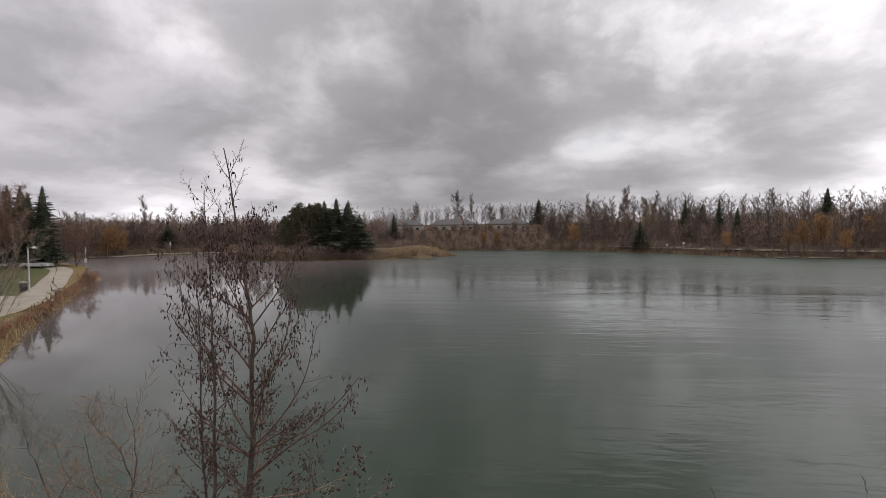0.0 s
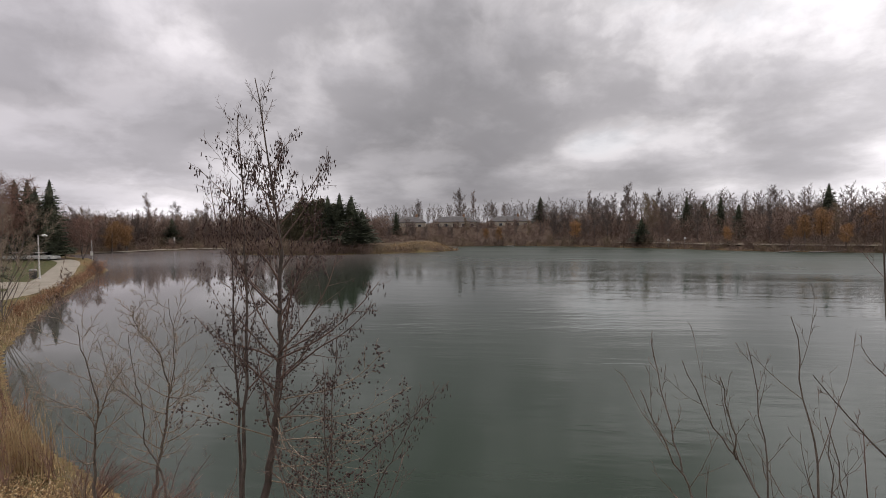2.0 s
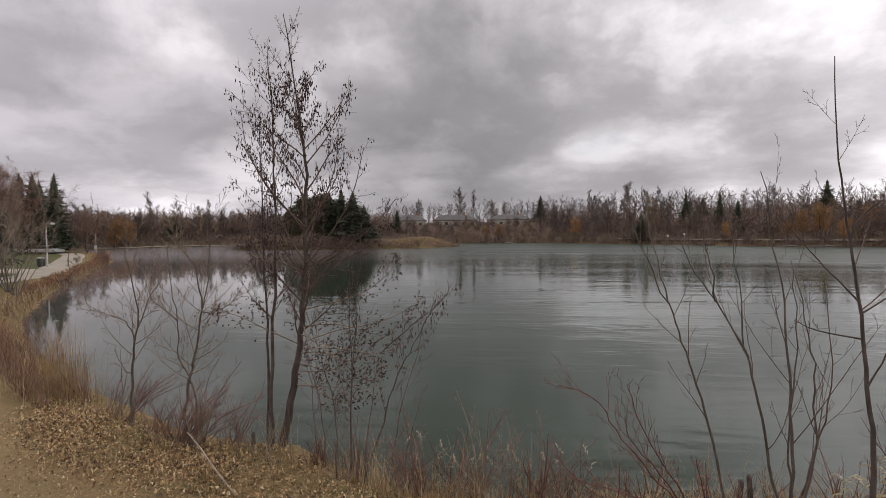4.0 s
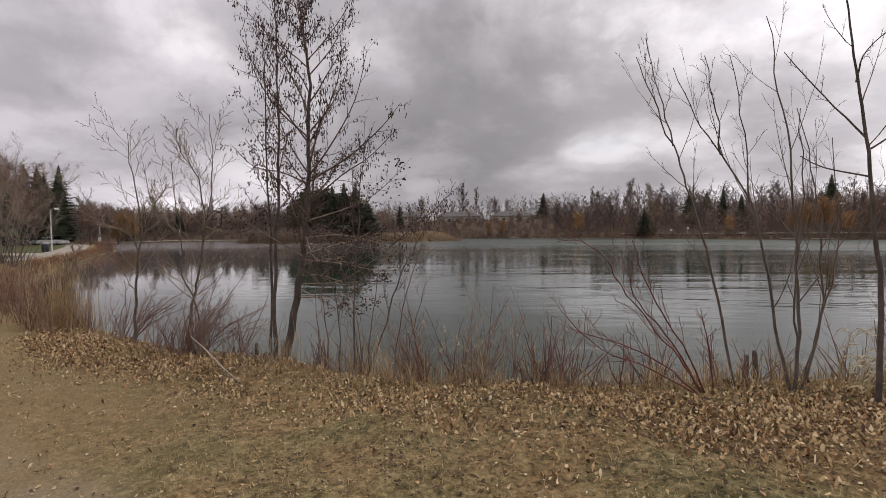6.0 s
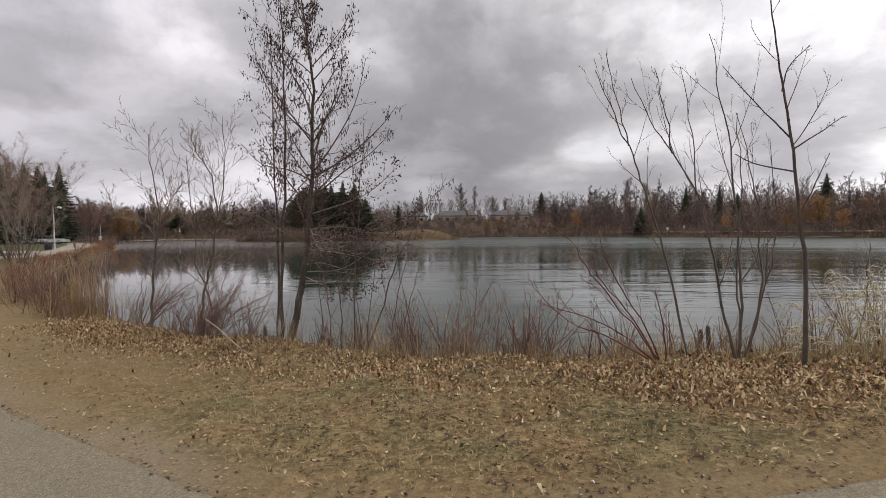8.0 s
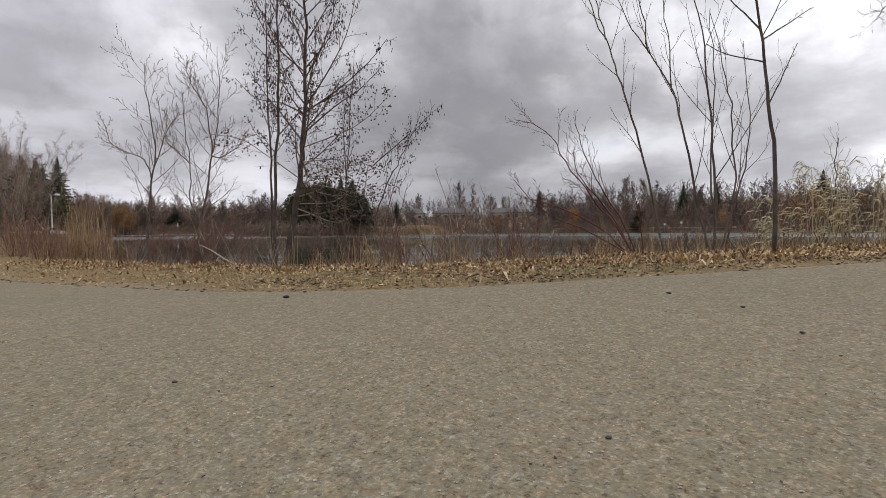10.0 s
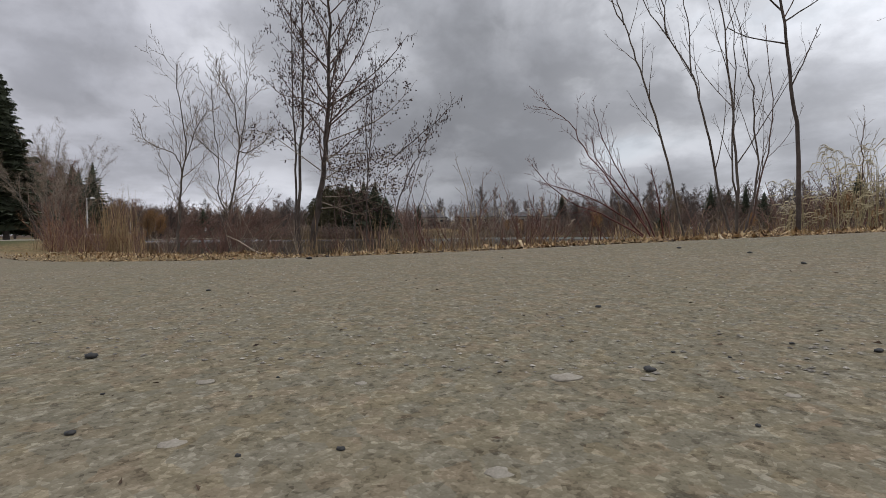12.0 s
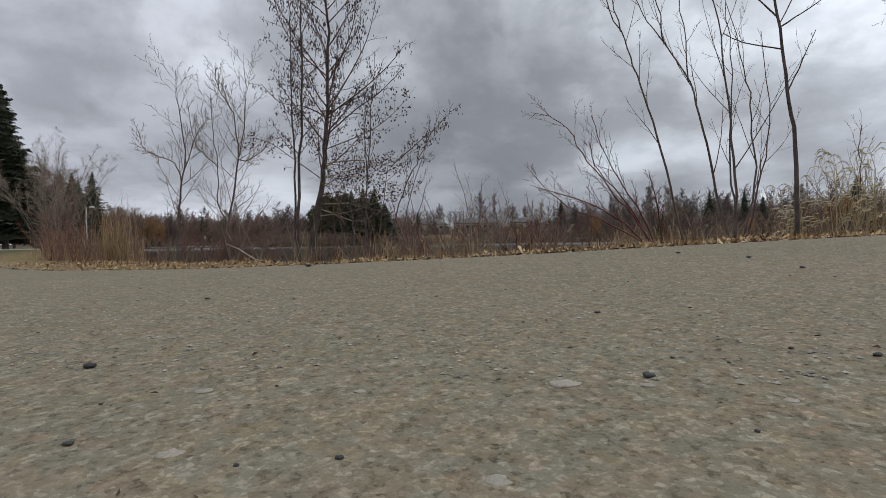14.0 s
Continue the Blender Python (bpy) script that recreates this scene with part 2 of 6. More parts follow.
def ground_material():
    m, n = material("bank_ground")
    at = n.add("ShaderNodeTexCoord").outputs["Object"]
    lawn = n.add("ShaderNodeAttribute")
    lawn.attribute_name = "lawn"
    dirt = n.add("ShaderNodeAttribute")
    dirt.attribute_name = "dirt"
    patch = n.noise(at, 0.7, 4.0, 0.6, 0.4)
    blades = n.noise(at, 17.0, 8.0, 0.78, 0.6)
    grit = n.noise(at, 32.0, 7.0, 0.8, 0.4)
    clump = n.noise(at, 6.5, 5.0, 0.7, 0.5)
    blades = n.math("ADD", n.math("MULTIPLY", blades, 0.6), n.math("MULTIPLY", clump, 0.4))
    turf = n.ramp(blades, [(0.38, (0.040, 0.026, 0.014)), (0.5, (0.190, 0.128, 0.060)), (0.62, (0.38, 0.27, 0.14))])
    olive = n.ramp(blades, [(0.38, (0.034, 0.030, 0.014)), (0.5, (0.14, 0.116, 0.052)), (0.62, (0.32, 0.26, 0.13))])
    col = n.mix(n.ramp(patch, [(0.42, (0, 0, 0)), (0.6, (1, 1, 1))]), turf, olive)
    soil = n.ramp(grit, [(0.32, (0.125, 0.086, 0.042)), (0.52, (0.235, 0.168, 0.085)), (0.7, (0.36, 0.27, 0.15))])
    worn = n.math("MULTIPLY", dirt.outputs["Fac"], n.math("ADD", 0.45, n.math("MULTIPLY", patch, 0.9)), clamp=True)
    col = n.mix(worn, col, soil)
    dust = n.add("ShaderNodeAttribute")
    dust.attribute_name = "dust"
    sand = n.ramp(grit, [(0.34, (0.18, 0.145, 0.105)), (0.52, (0.27, 0.228, 0.168)), (0.7, (0.36, 0.31, 0.24))])
    dusty = n.math("MULTIPLY", dust.outputs["Fac"], n.ramp(patch, [(0.36, (0.15, 0.15, 0.15)), (0.58, (1, 1, 1))]), clamp=True)
    col = n.mix(dusty, col, sand)
    green = n.ramp(blades, [(0.3, (0.048, 0.055, 0.020)), (0.7, (0.105, 0.108, 0.046))])
    col = n.mix(lawn.outputs["Fac"], col, green)
    wood = n.add("ShaderNodeAttribute")
    wood.attribute_name = "wood"
    floor = n.ramp(n.noise(at, 1.3, 5.0, 0.65), [(0.3, (0.055, 0.038, 0.028)), (0.7, (0.12, 0.082, 0.055))])
    col = n.mix(wood.outputs["Fac"], col, floor)
    n.link(col, n.bsdf.inputs["Base Color"])
    n.bsdf.inputs["Roughness"].default_value = 0.95
    n.bsdf.inputs["Specular IOR Level"].default_value = 0.15
    bump(n, n.math("ADD", blades, n.math("MULTIPLY", grit, 0.4)), 0.8, 0.022)
    return m


def pavement_material():
    m, n = material("worn_pavement")
    at = n.add("ShaderNodeTexCoord").outputs["Object"]
    vor = n.add("ShaderNodeTexVoronoi", Vector=at, Scale=230.0)
    vor2 = n.add("ShaderNodeTexVoronoi", Vector=at, Scale=120.0)
    broad = n.noise(at, 0.5, 4.0, 0.6)
    mid = n.ramp(n.noise(at, 20.0, 6.0, 0.72, 0.2), [(0.36, (0.32, 0.32, 0.32)), (0.5, (0.5, 0.5, 0.5)), (0.64, (0.68, 0.68, 0.68))])
    fine = n.noise(at, 420.0, 3.0, 0.6)
    chip = n.add("ShaderNodeSeparateColor", Color=vor.outputs["Color"]).outputs[0]
    chip2 = n.add("ShaderNodeSeparateColor", Color=vor2.outputs["Color"]).outputs[1]
    vor3 = n.add("ShaderNodeTexVoronoi", Vector=n.vmath("ADD", at, n.vmath("MULTIPLY", n.add("ShaderNodeTexNoise", Vector=at, Scale=60.0).outputs["Color"], (0.012, 0.012, 0.0))), Scale=62.0)
    chip3 = n.add("ShaderNodeSeparateColor", Color=vor3.outputs["Color"]).outputs[2]
    f = n.math("ADD", n.math("MULTIPLY", chip, 0.26), n.math("ADD", n.math("ADD", n.math("MULTIPLY", chip2, 0.30), n.math("MULTIPLY", chip3, 0.18)), n.math("MULTIPLY", fine, 0.26)))
    col = n.ramp(f, [(0.18, (0.115, 0.097, 0.072)), (0.38, (0.220, 0.192, 0.144)), (0.60, (0.268, 0.237, 0.182)), (0.82, (0.42, 0.378, 0.305))])
    patch = n.add("ShaderNodeTexVoronoi", Vector=n.vmath("ADD", at, n.vmath("MULTIPLY", n.add("ShaderNodeTexNoise", Vector=at, Scale=30.0).outputs["Color"], (0.02, 0.02, 0.0))), Scale=42.0)
    pick = n.add("ShaderNodeSeparateColor", Color=patch.outputs["Color"]).outputs[0]
    hue = n.ramp(pick, [(0.0, (0.60, 0.47, 0.43)), (0.3, (0.5, 0.5, 0.49)), (0.6, (0.44, 0.48, 0.57)), (0.8, (0.50, 0.49, 0.46)), (1.0, (0.59, 0.51, 0.41))])
    col = n.mix(0.34, col, hue, "OVERLAY")
    tone = n.ramp(broad, [(0.35, (0.95, 0.955, 0.865)), (0.65, (1.06, 1.02, 0.94))])
    col = n.mix(1.0, col, tone, "MULTIPLY")
    flake = n.noise(at, 55.0, 5.0, 0.7, 0.3)
    flake = n.ramp(flake, [(0.36, (0.42, 0.42, 0.42)), (0.5, (0.5, 0.5, 0.5)), (0.64, (0.59, 0.59, 0.59))])
    v = n.math("ADD", 0.25, n.math("ADD", n.math("MULTIPLY", mid, 0.42), n.math("MULTIPLY", flake, 0.85)))
    col = n.mix(1.0, col, n.add("ShaderNodeCombineColor", Red=v, Green=v, Blue=v).outputs[0], "MULTIPLY")
    n.link(col, n.bsdf.inputs["Base Color"])
    n.bsdf.inputs["Roughness"].default_value = 0.95
    n.bsdf.inputs["Specular IOR Level"].default_value = 0.1
    h = n.math("SUBTRACT", n.math("MULTIPLY", chip, 0.4), n.math("MULTIPLY", vor.outputs["Distance"], 0.7))
    h = n.math("ADD", h, n.math("SUBTRACT", n.math("MULTIPLY", chip3, 0.7), n.math("MULTIPLY", vor3.outputs["Distance"], 1.0)))
    bump(n, n.math("ADD", h, n.math("MULTIPLY", fine, 0.3)), 0.4, 0.005)
    return m


def water_material():
    m, n = material("lake_water")
    at = n.add("ShaderNodeTexCoord").outputs["Object"]
    broad = n.noise(at, 0.03, 3.0, 0.5)
    col = n.ramp(broad, [(0.35, (0.019, 0.033, 0.020)), (0.65, (0.028, 0.044, 0.027))])
    # the bright sky mirrored in the western arm, painted as a paler base colour
    west_sheen = n.add("ShaderNodeMapRange", Value=n.add("ShaderNodeSeparateXYZ", Vector=at).outputs[0], i1=-10.0, i2=-34.0, i3=0.0, i4=1.0).outputs[0]
    col = n.mix(west_sheen, col, (0.125, 0.108, 0.102, 1.0))
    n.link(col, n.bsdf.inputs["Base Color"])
    n.bsdf.inputs["IOR"].default_value = 1.33
    drift = n.add("ShaderNodeMapping", Vector=at, Scale=(0.22, 1.2, 1.0), Rotation=(0, 0, 0.1)).outputs[0]
    gust = n.ramp(n.noise(drift, 0.06, 5.0, 0.62, 0.4), [(0.40, (0, 0, 0)), (0.52, (0.45, 0.45, 0.45)), (0.60, (1, 1, 1))])
    # open water far from the sheltered bank is ruffled more finely
    far = n.add("ShaderNodeMapRange", Value=n.vmath("LENGTH", at), i1=34.0, i2=75.0, i3=0.0, i4=1.0).outputs[0]
    ruffle = n.math("MULTIPLY", gust, far)
    # the western arm lies in the lee
    breeze = n.add("ShaderNodeMapRange", Value=n.add("ShaderNodeSeparateXYZ", Vector=at).outputs[0], i1=-32.0, i2=-4.0, i3=0.0, i4=0.07).outputs[0]
    lee = n.add("ShaderNodeMapRange", Value=n.add("ShaderNodeSeparateXYZ", Vector=at).outputs[0], i1=-20.0, i2=1.0, i3=0.06, i4=1.0).outputs[0]
    open_water = n.add("ShaderNodeMapRange", Value=n.vmath("LENGTH", at), i1=64.0, i2=108.0, i3=0.0, i4=0.2).outputs[0]
    # the wind reaches the eastern water
    east = n.add("ShaderNodeMapRange", Value=n.add("ShaderNodeSeparateXYZ", Vector=at).outputs[0], i1=5.0, i2=45.0, i3=0.0, i4=0.09).outputs[0]
    open_water = n.math("ADD", open_water, n.math("MULTIPLY", east, far))
    n.link(n.math("ADD", n.math("ADD", n.math("ADD", 0.03, n.math("MULTIPLY", far, breeze)), open_water), n.math("MULTIPLY", n.math("MULTIPLY", ruffle, lee), 0.11)), n.bsdf.inputs["Roughness"])
    squash = n.add("ShaderNodeMapping", Vector=at, Scale=(0.36, 1.1, 1.0), Rotation=(0, 0, 0.15)).outputs[0]
    wave = n.noise(squash, 3.2, 4.0, 0.55, 0.5)
    swell = n.noise(squash, 0.6, 2.0, 0.5, 0.3)
    crest = n.noise(n.add("ShaderNodeMapping", Vector=at, Scale=(0.30, 1.0, 1.0), Rotation=(0, 0, 0.06)).outputs[0], 2.3, 1.0, 0.4, 0.6)
    near = n.add("ShaderNodeMapRange", Value=n.vmath("LENGTH", at), i1=11.0, i2=50.0, i3=1.5, i4=0.2).outputs[0]
    near = n.math("MULTIPLY", near, n.ramp(n.noise(drift, 0.35, 2.0, 0.5), [(0.42, (0.12, 0.12, 0.12)), (0.62, (1, 1, 1))]))
    h = n.math("ADD", n.math("ADD", n.math("MULTIPLY", wave, 0.28), n.math("MULTIPLY", crest, near)), n.math("MULTIPLY", swell, 0.8))
    calm = n.math("ADD", 0.10, n.math("ADD", n.math("MULTIPLY", gust, 0.34), n.math("MULTIPLY", ruffle, 0.34)))
    bump(n, n.math("MULTIPLY", n.math("MULTIPLY", h, calm), lee), 0.6, 0.11)
    return m


M_LEAF, M_GROUND, M_PAVE, M_WATER = leaf_material(), ground_material(), pavement_material(), water_material()
M_GRAVEL = surface("pale_gravel", (0.27, 0.235, 0.18), (0.40, 0.355, 0.285), 0.5, 0.9, 20, 0.2, 0.01)

# ================= mesh helpers =================


class Geo:
    """A growing mesh: tubes and loose faces."""

    def __init__(self):
        self.v, self.f = [], []

    def tube(self, pts, radii, sides=5, cap=True):
        base, k = len(self.v), sides
        last = len(pts) - 1
        for i, p in enumerate(pts):
            a = pts[min(i + 1, last)] - pts[max(i - 1, 0)]
            a = a.normalized() if a.length > 1e-9 else Vector((0, 0, 1))
            ref = Vector((1, 0, 0)) if abs(a.x) < 0.8 else Vector((0, 1, 0))
            u = a.cross(ref).normalized()
            w = a.cross(u)
            r = radii[i]
            for j in range(k):
                t = 2 * math.pi * j / k
                self.v.append(p + u * (r * math.cos(t)) + w * (r * math.sin(t)))
        for i in range(last):
            for j in range(k):
                a, b = base + i * k + j, base + i * k + (j + 1) % k
                self.f.append((a, b, b + k, a + k))
        if cap:
            self.f.append(tuple(base + last * k + j for j in range(k)))

    def face(self, *pts):
        base = len(self.v)
        self.v.extend(pts)
        self.f.append(tuple(range(base, base + len(pts))))

    def spindle(self, p, axis, length, r, sides=4):
        a = axis.normalized()
        ref = Vector((1, 0, 0)) if abs(a.x) < 0.8 else Vector((0, 1, 0))
        u = a.cross(ref).normalized()
        w = a.cross(u)
        base = len(self.v)
        self.v.append(p)
        for j in range(sides):
            t = 2 * math.pi * j / sides
            self.v.append(p + a * (length * 0.45) + u * (r * math.cos(t)) + w * (r * math.sin(t)))
        self.v.append(p + a * length)
        for j in range(sides):
            b, c = base + 1 + j, base + 1 + (j + 1) % sides
            self.f.append((base, b, c))
            self.f.append((b, base + sides + 1, c))

    def box(self, lo, hi):
        x0, y0, z0 = lo
        x1, y1, z1 = hi
        base = len(self.v)
        self.v.extend(Vector(p) for p in ((x0, y0, z0), (x1, y0, z0), (x1, y1, z0), (x0, y1, z0), (x0, y0, z1), (x1, y0, z1), (x1, y1, z1), (x0, y1, z1)))
        for q in ((0, 3, 2, 1), (4, 5, 6, 7), (0, 1, 5, 4), (1, 2, 6, 5), (2, 3, 7, 6), (3, 0, 4, 7)):
            self.f.append(tuple(base + i for i in q))

    def mesh(self, name, mat, smooth=True):
        me = bpy.data.meshes.new(name)
        me.from_pydata([tuple(p) for p in self.v], [], self.f)
        me.materials.append(mat)
        if smooth:
            me.polygons.foreach_set("use_smooth", [True] * len(me.polygons))
        me.update()
        return me


def grid_mesh(name, verts, faces, mat, smooth=True):
    me = bpy.data.meshes.new(name)
    me.from_pydata(verts.tolist() if isinstance(verts, np.ndarray) else verts, [], faces.tolist() if isinstance(faces, np.ndarray) else faces)
    me.materials.append(mat)
    me.polygons.foreach_set("use_smooth", [smooth] * len(me.polygons))
    me.update()
    return me


def part(name, geo, mat, parent, label="", smooth=True):
    """Links a Geo as one mesh object under a thing or a part."""
    ob = new(name, geo.mesh(name, mat, smooth) if isinstance(geo, Geo) else geo)
    ob.parent = parent
    return tagged(ob, label)


def thing(name, place, label, category, group=""):
    ob = new(name)
    ob.empty_display_size = 0.2
    ob.location = place
    return tagged(ob, label, category, group)


# ================= the plan: lake, bank, paths =================
WATER = -0.6
LAKE = [(-3.3, 9.95), (-1.6, 8.7), (0, 8.35), (1.5, 8.2), (3, 8.15), (4.5, 8.2), (6, 8.4), (10, 9.2), (20, 12), (45, 24), (80, 55), (108, 92),
        (90, 103), (77, 108), (63, 112), (54, 118.5), (46, 128.5), (35, 138), (21, 149), (5, 154), (-8, 152), (-30, 150), (-55, 147), (-78, 140), (-91, 132), (-98, 122),
        (-103, 109), (-92, 98), (-78, 90), (-64, 74), (-56, 68), (-52, 62), (-48, 56), (-39, 43.6), (-35, 38), (-29.5, 30.6), (-24, 24.2), (-21.8, 21.6), (-16, 16.6),
        (-10.8, 12.9), (-8, 11.5), (-6, 10.4), (-4.5, 10.0)]
ISLE = [(-62, 109), (-53, 106.6), (-38, 106.2), (-28, 109.6), (-15, 117.5), (-8, 124.5), (-13, 131), (-30, 133), (-50, 128), (-60, 118)]


def outline_distance(poly, x, y):
    """Distance to the outline, positive inside."""
    x, y = np.asarray(x, float), np.asarray(y, float)
    best, inside = np.full(x.shape, 1e18), np.zeros(x.shape, bool)
    for (ax, ay), (bx, by) in zip(poly, poly[1:] + poly[:1]):
        ex, ey = bx - ax, by - ay
        t = np.clip(((x - ax) * ex + (y - ay) * ey) / (ex * ex + ey * ey), 0, 1)
        best = np.minimum(best, (x - ax - t * ex) ** 2 + (y - ay - t * ey) ** 2)
        cross = (ay > y) != (by > y)
        with np.errstate(divide="ignore", invalid="ignore"):
            inside ^= cross & (x < (bx - ax) * (y - ay) / (by - ay if by != ay else 1e-9) + ax)
    d = np.sqrt(best)
    return np.where(inside, d, -d)


def step(a, b, v):
    t = np.clip((v - a) / (b - a), 0, 1)
    return t * t * (3 - 2 * t)


def grade(x, y):
    """The lie of the land beside the lake: it climbs gently along the path."""
    x = np.asarray(x, float)
    y = np.asarray(y, float)
    rise = np.where(x > 0, 0.32, 0.22) * np.tanh(np.where(x > 0, 0.125, 0.18) * x)
    return (rise * np.clip((y + 0.3) / 3.3, 0.05, 1) - 0.009 * np.clip(3.0 - y, 0, 4) + 0.022 * step(0.8, 2.6, y)) * (1 - step(14, 34, np.abs(x)))


def land(x, y):
    """Height of the ground."""
    x, y = np.asarray(x, float), np.asarray(y, float)
    shore = -outline_distance(LAKE, x, y)
    isle = outline_distance(ISLE, x, y)
    far = step(84, 112, y)
    top = grade(x, y) - 0.04 * np.clip(path_gap(x, y), 0, 6) * (1 - step(14, 34, np.abs(x))) + far * (0.9 * step(1, 5, shore) + (5.5 * step(12, 60, shore) + 3.0 * step(60, 200, shore)) * (0.04 + 0.96 * step(-85, -35, x)))
    near = 1 - step(15, 40, np.hypot(x, y - 5))
    width = 1.0 + 1.5 * (1 - near)
    bank = WATER + (top - WATER) * step(-0.1, 1.0, shore / width) ** 0.8
    bed = WATER - np.minimum(1.6, 0.10 + 0.45 * np.maximum(-shore, 0))
    z = np.where(shore > 0, bank, bed)
    z = np.where(isle > -3, np.maximum(z, WATER - 0.3 + 2.3 * step(-2, 8, isle) + 0.9 * step(0, 4, isle) * np.exp(-((x + 18.5) / 5.5) ** 2)), z)
    rough = near * step(0.0, 0.8, shore)
    z = z + rough * 0.018 * (np.sin(3.1 * x + 1.7 * y) + np.sin(2.3 * x - 3.7 * y + 1)) * step(0.3, 1.6, path_gap(x, y))
    # drifts where the leaves have gathered
    z = z + 0.06 * np.exp(-(((x + 4.4) / 1.0) ** 2 + ((y - 8.0) / 0.55) ** 2)) + 0.03 * np.exp(-(((x - 2.6) / 1.4) ** 2 + ((y - 6.3) / 0.5) ** 2))
    return z


# lake-side edge of the near path, and the middle line of the path along the shore
EDGE = [(-34.5, 26.5), (-25, 18.2), (-17, 12.9), (-11, 8.9), (-7, 6.15), (-4.8, 4.8), (-2.8, 3.88), (-1.0, 3.05), (0.56, 2.86), (2.05, 3.12), (3.66, 3.6), (6, 4.5), (10, 6.0), (18, 8.6), (34, 15), (60, 32)]
SHORE_PATH = [(-34.5, 25), (-35.5, 31), (-37.3, 37.2), (-41.5, 44), (-49.5, 54), (-57, 62.5), (-64, 70.5), (-72, 78.5), (-82, 85), (-98, 90)]


def smooth_line(points, per=8):
    """A Catmull-Rom line through the points."""
    p = [Vector((*q, 0)) for q in points]
    p = [2 * p[0] - p[1]] + p + [2 * p[-1] - p[-2]]
    out = []
    for i in range(1, len(p) - 2):
        a, b, c, d = p[i - 1:i + 3]
        for k in range(per):
            t = k / per
            out.append(0.5 * ((2 * b) + (c - a) * t + (2 * a - 5 * b + 4 * c - d) * t * t + (3 * b - a - 3 * c + d) * t ** 3))
    out.append(p[-2])
    return out


EDGE_LINE = [(v.x, v.y) for v in smooth_line(EDGE, 10)]
PATH_WIDTH = 6.4


def path_gap(x, y):
    """Distance from the near path's lake-side edge; below zero on the path."""
    x, y = np.asarray(x, float), np.asarray(y, float)
    ex, ey = np.array([p[0] for p in EDGE_LINE]), np.array([p[1] for p in EDGE_LINE])
    return (y - np.interp(x, ex, ey)) * 0.9


def ground_z(x, y):
    return float(land(np.array([x]), np.array([y]))[0])


# ================= ground, water, paths =================


def axis(core_lo, core_hi, step_core, reach_lo, reach_hi, growth):
    core = list(np.arange(core_lo, core_hi, step_core))
    s, v, hi = step_core, core_hi, []
    while v < reach_hi:
        hi.append(v)
        s *= growth
        v += s
    s, v, lo = step_core, core_lo, []
    while v > reach_lo:
        s *= growth
        v -= s
        lo.append(v)
    return np.array(sorted(lo) + core + hi + [reach_hi])


GX = axis(-12.0, 8.0, 0.15, -2500, 2500, 1.06)
GY = axis(2.4, 12.5, 0.15, -2500, 2500, 1.05)
gx, gy = np.meshgrid(GX, GY)
gz = land(gx.ravel(), gy.ravel()).reshape(gx.shape)
on_path = (path_gap(gx, gy) < 0.05) & (path_gap(gx, gy) > -PATH_WIDTH * 1.1) & (gx > -36)
gz = np.where(on_path, gz - 0.03, gz)
gv = np.stack([gx.ravel(), gy.ravel(), gz.ravel()], 1)
nx, ny = len(GX), len(GY)
ii = (np.arange(ny - 1)[:, None] * nx + np.arange(nx - 1)[None, :]).ravel()
ground = new("ground", grid_mesh("ground", gv, np.stack([ii, ii + 1, ii + nx + 1, ii + nx], 1), M_GROUND))
tagged(ground, "brown dry turf and bare earth sloping to the lake", "ground", kind="structure")
beyond = np.interp(gv[:, 1], [25, 31, 37.2, 44, 54, 62.5, 70.5, 78.5, 85], [-34.5, -35.5, -37.3, -41.5, -49.5, -57, -64, -72, -82])
lawn_w = step(-19, -24, gv[:, 0]) * step(2.0, 3.5, -outline_distance(LAKE, gv[:, 0], gv[:, 1])) * (gv[:, 1] < 40) + (step(0.8, 3.0, beyond - gv[:, 0]) * (1 - step(82, 92, gv[:, 1])) * step(20, 30, gv[:, 1])) + step(-6.5, -8, path_gap(gv[:, 0], gv[:, 1]))
ground.data.attributes.new("lawn", "FLOAT", "POINT").data.foreach_set("value", np.clip(lawn_w, 0, 1).astype(np.float32))
wood_w = step(-1.0, 1.5, -outline_distance(LAKE, gv[:, 0], gv[:, 1])) * step(84, 100, gv[:, 1])
wood_w = np.maximum(wood_w, step(-1, 1, outline_distance(ISLE, gv[:, 0], gv[:, 1])) * 0.7)
ground.data.attributes.new("wood", "FLOAT", "POINT").data.foreach_set("value", np.clip(wood_w, 0, 1).astype(np.float32))
gap_v = path_gap(gv[:, 0], gv[:, 1])
dirt_w = 0.85 * (1 - step(0.05, 0.75, gap_v)) * (gv[:, 0] < 12) + 0.8 * step(-1.5, -5.5, gv[:, 0]) * (1 - step(1.6, 3.4, gap_v)) * (gv[:, 0] > -14)
ground.data.attributes.new("dirt", "FLOAT", "POINT").data.foreach_set("value", np.clip(dirt_w, 0, 1).astype(np.float32))

dust_w = (1 - step(0.0, 0.75, gap_v)) * (gv[:, 0] < 14) * (0.12 + 0.6 * step(-0.5, -2.5, gv[:, 0]))
ground.data.attributes.new("dust", "FLOAT", "POINT").data.foreach_set("value", np.clip(dust_w, 0, 1).astype(np.float32))

wx = axis(-15, 12, 0.6, -170, 170, 1.06)
wy = axis(7, 16, 0.6, 6.9, 175, 1.05)
ax_, ay_ = np.meshgrid(wx, wy)
wv = np.stack([ax_.ravel(), ay_.ravel(), np.full(ax_.size, WATER)], 1)
ii = (np.arange(len(wy) - 1)[:, None] * len(wx) + np.arange(len(wx) - 1)[None, :]).ravel()
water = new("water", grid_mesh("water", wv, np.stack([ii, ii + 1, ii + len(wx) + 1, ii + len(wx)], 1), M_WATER))
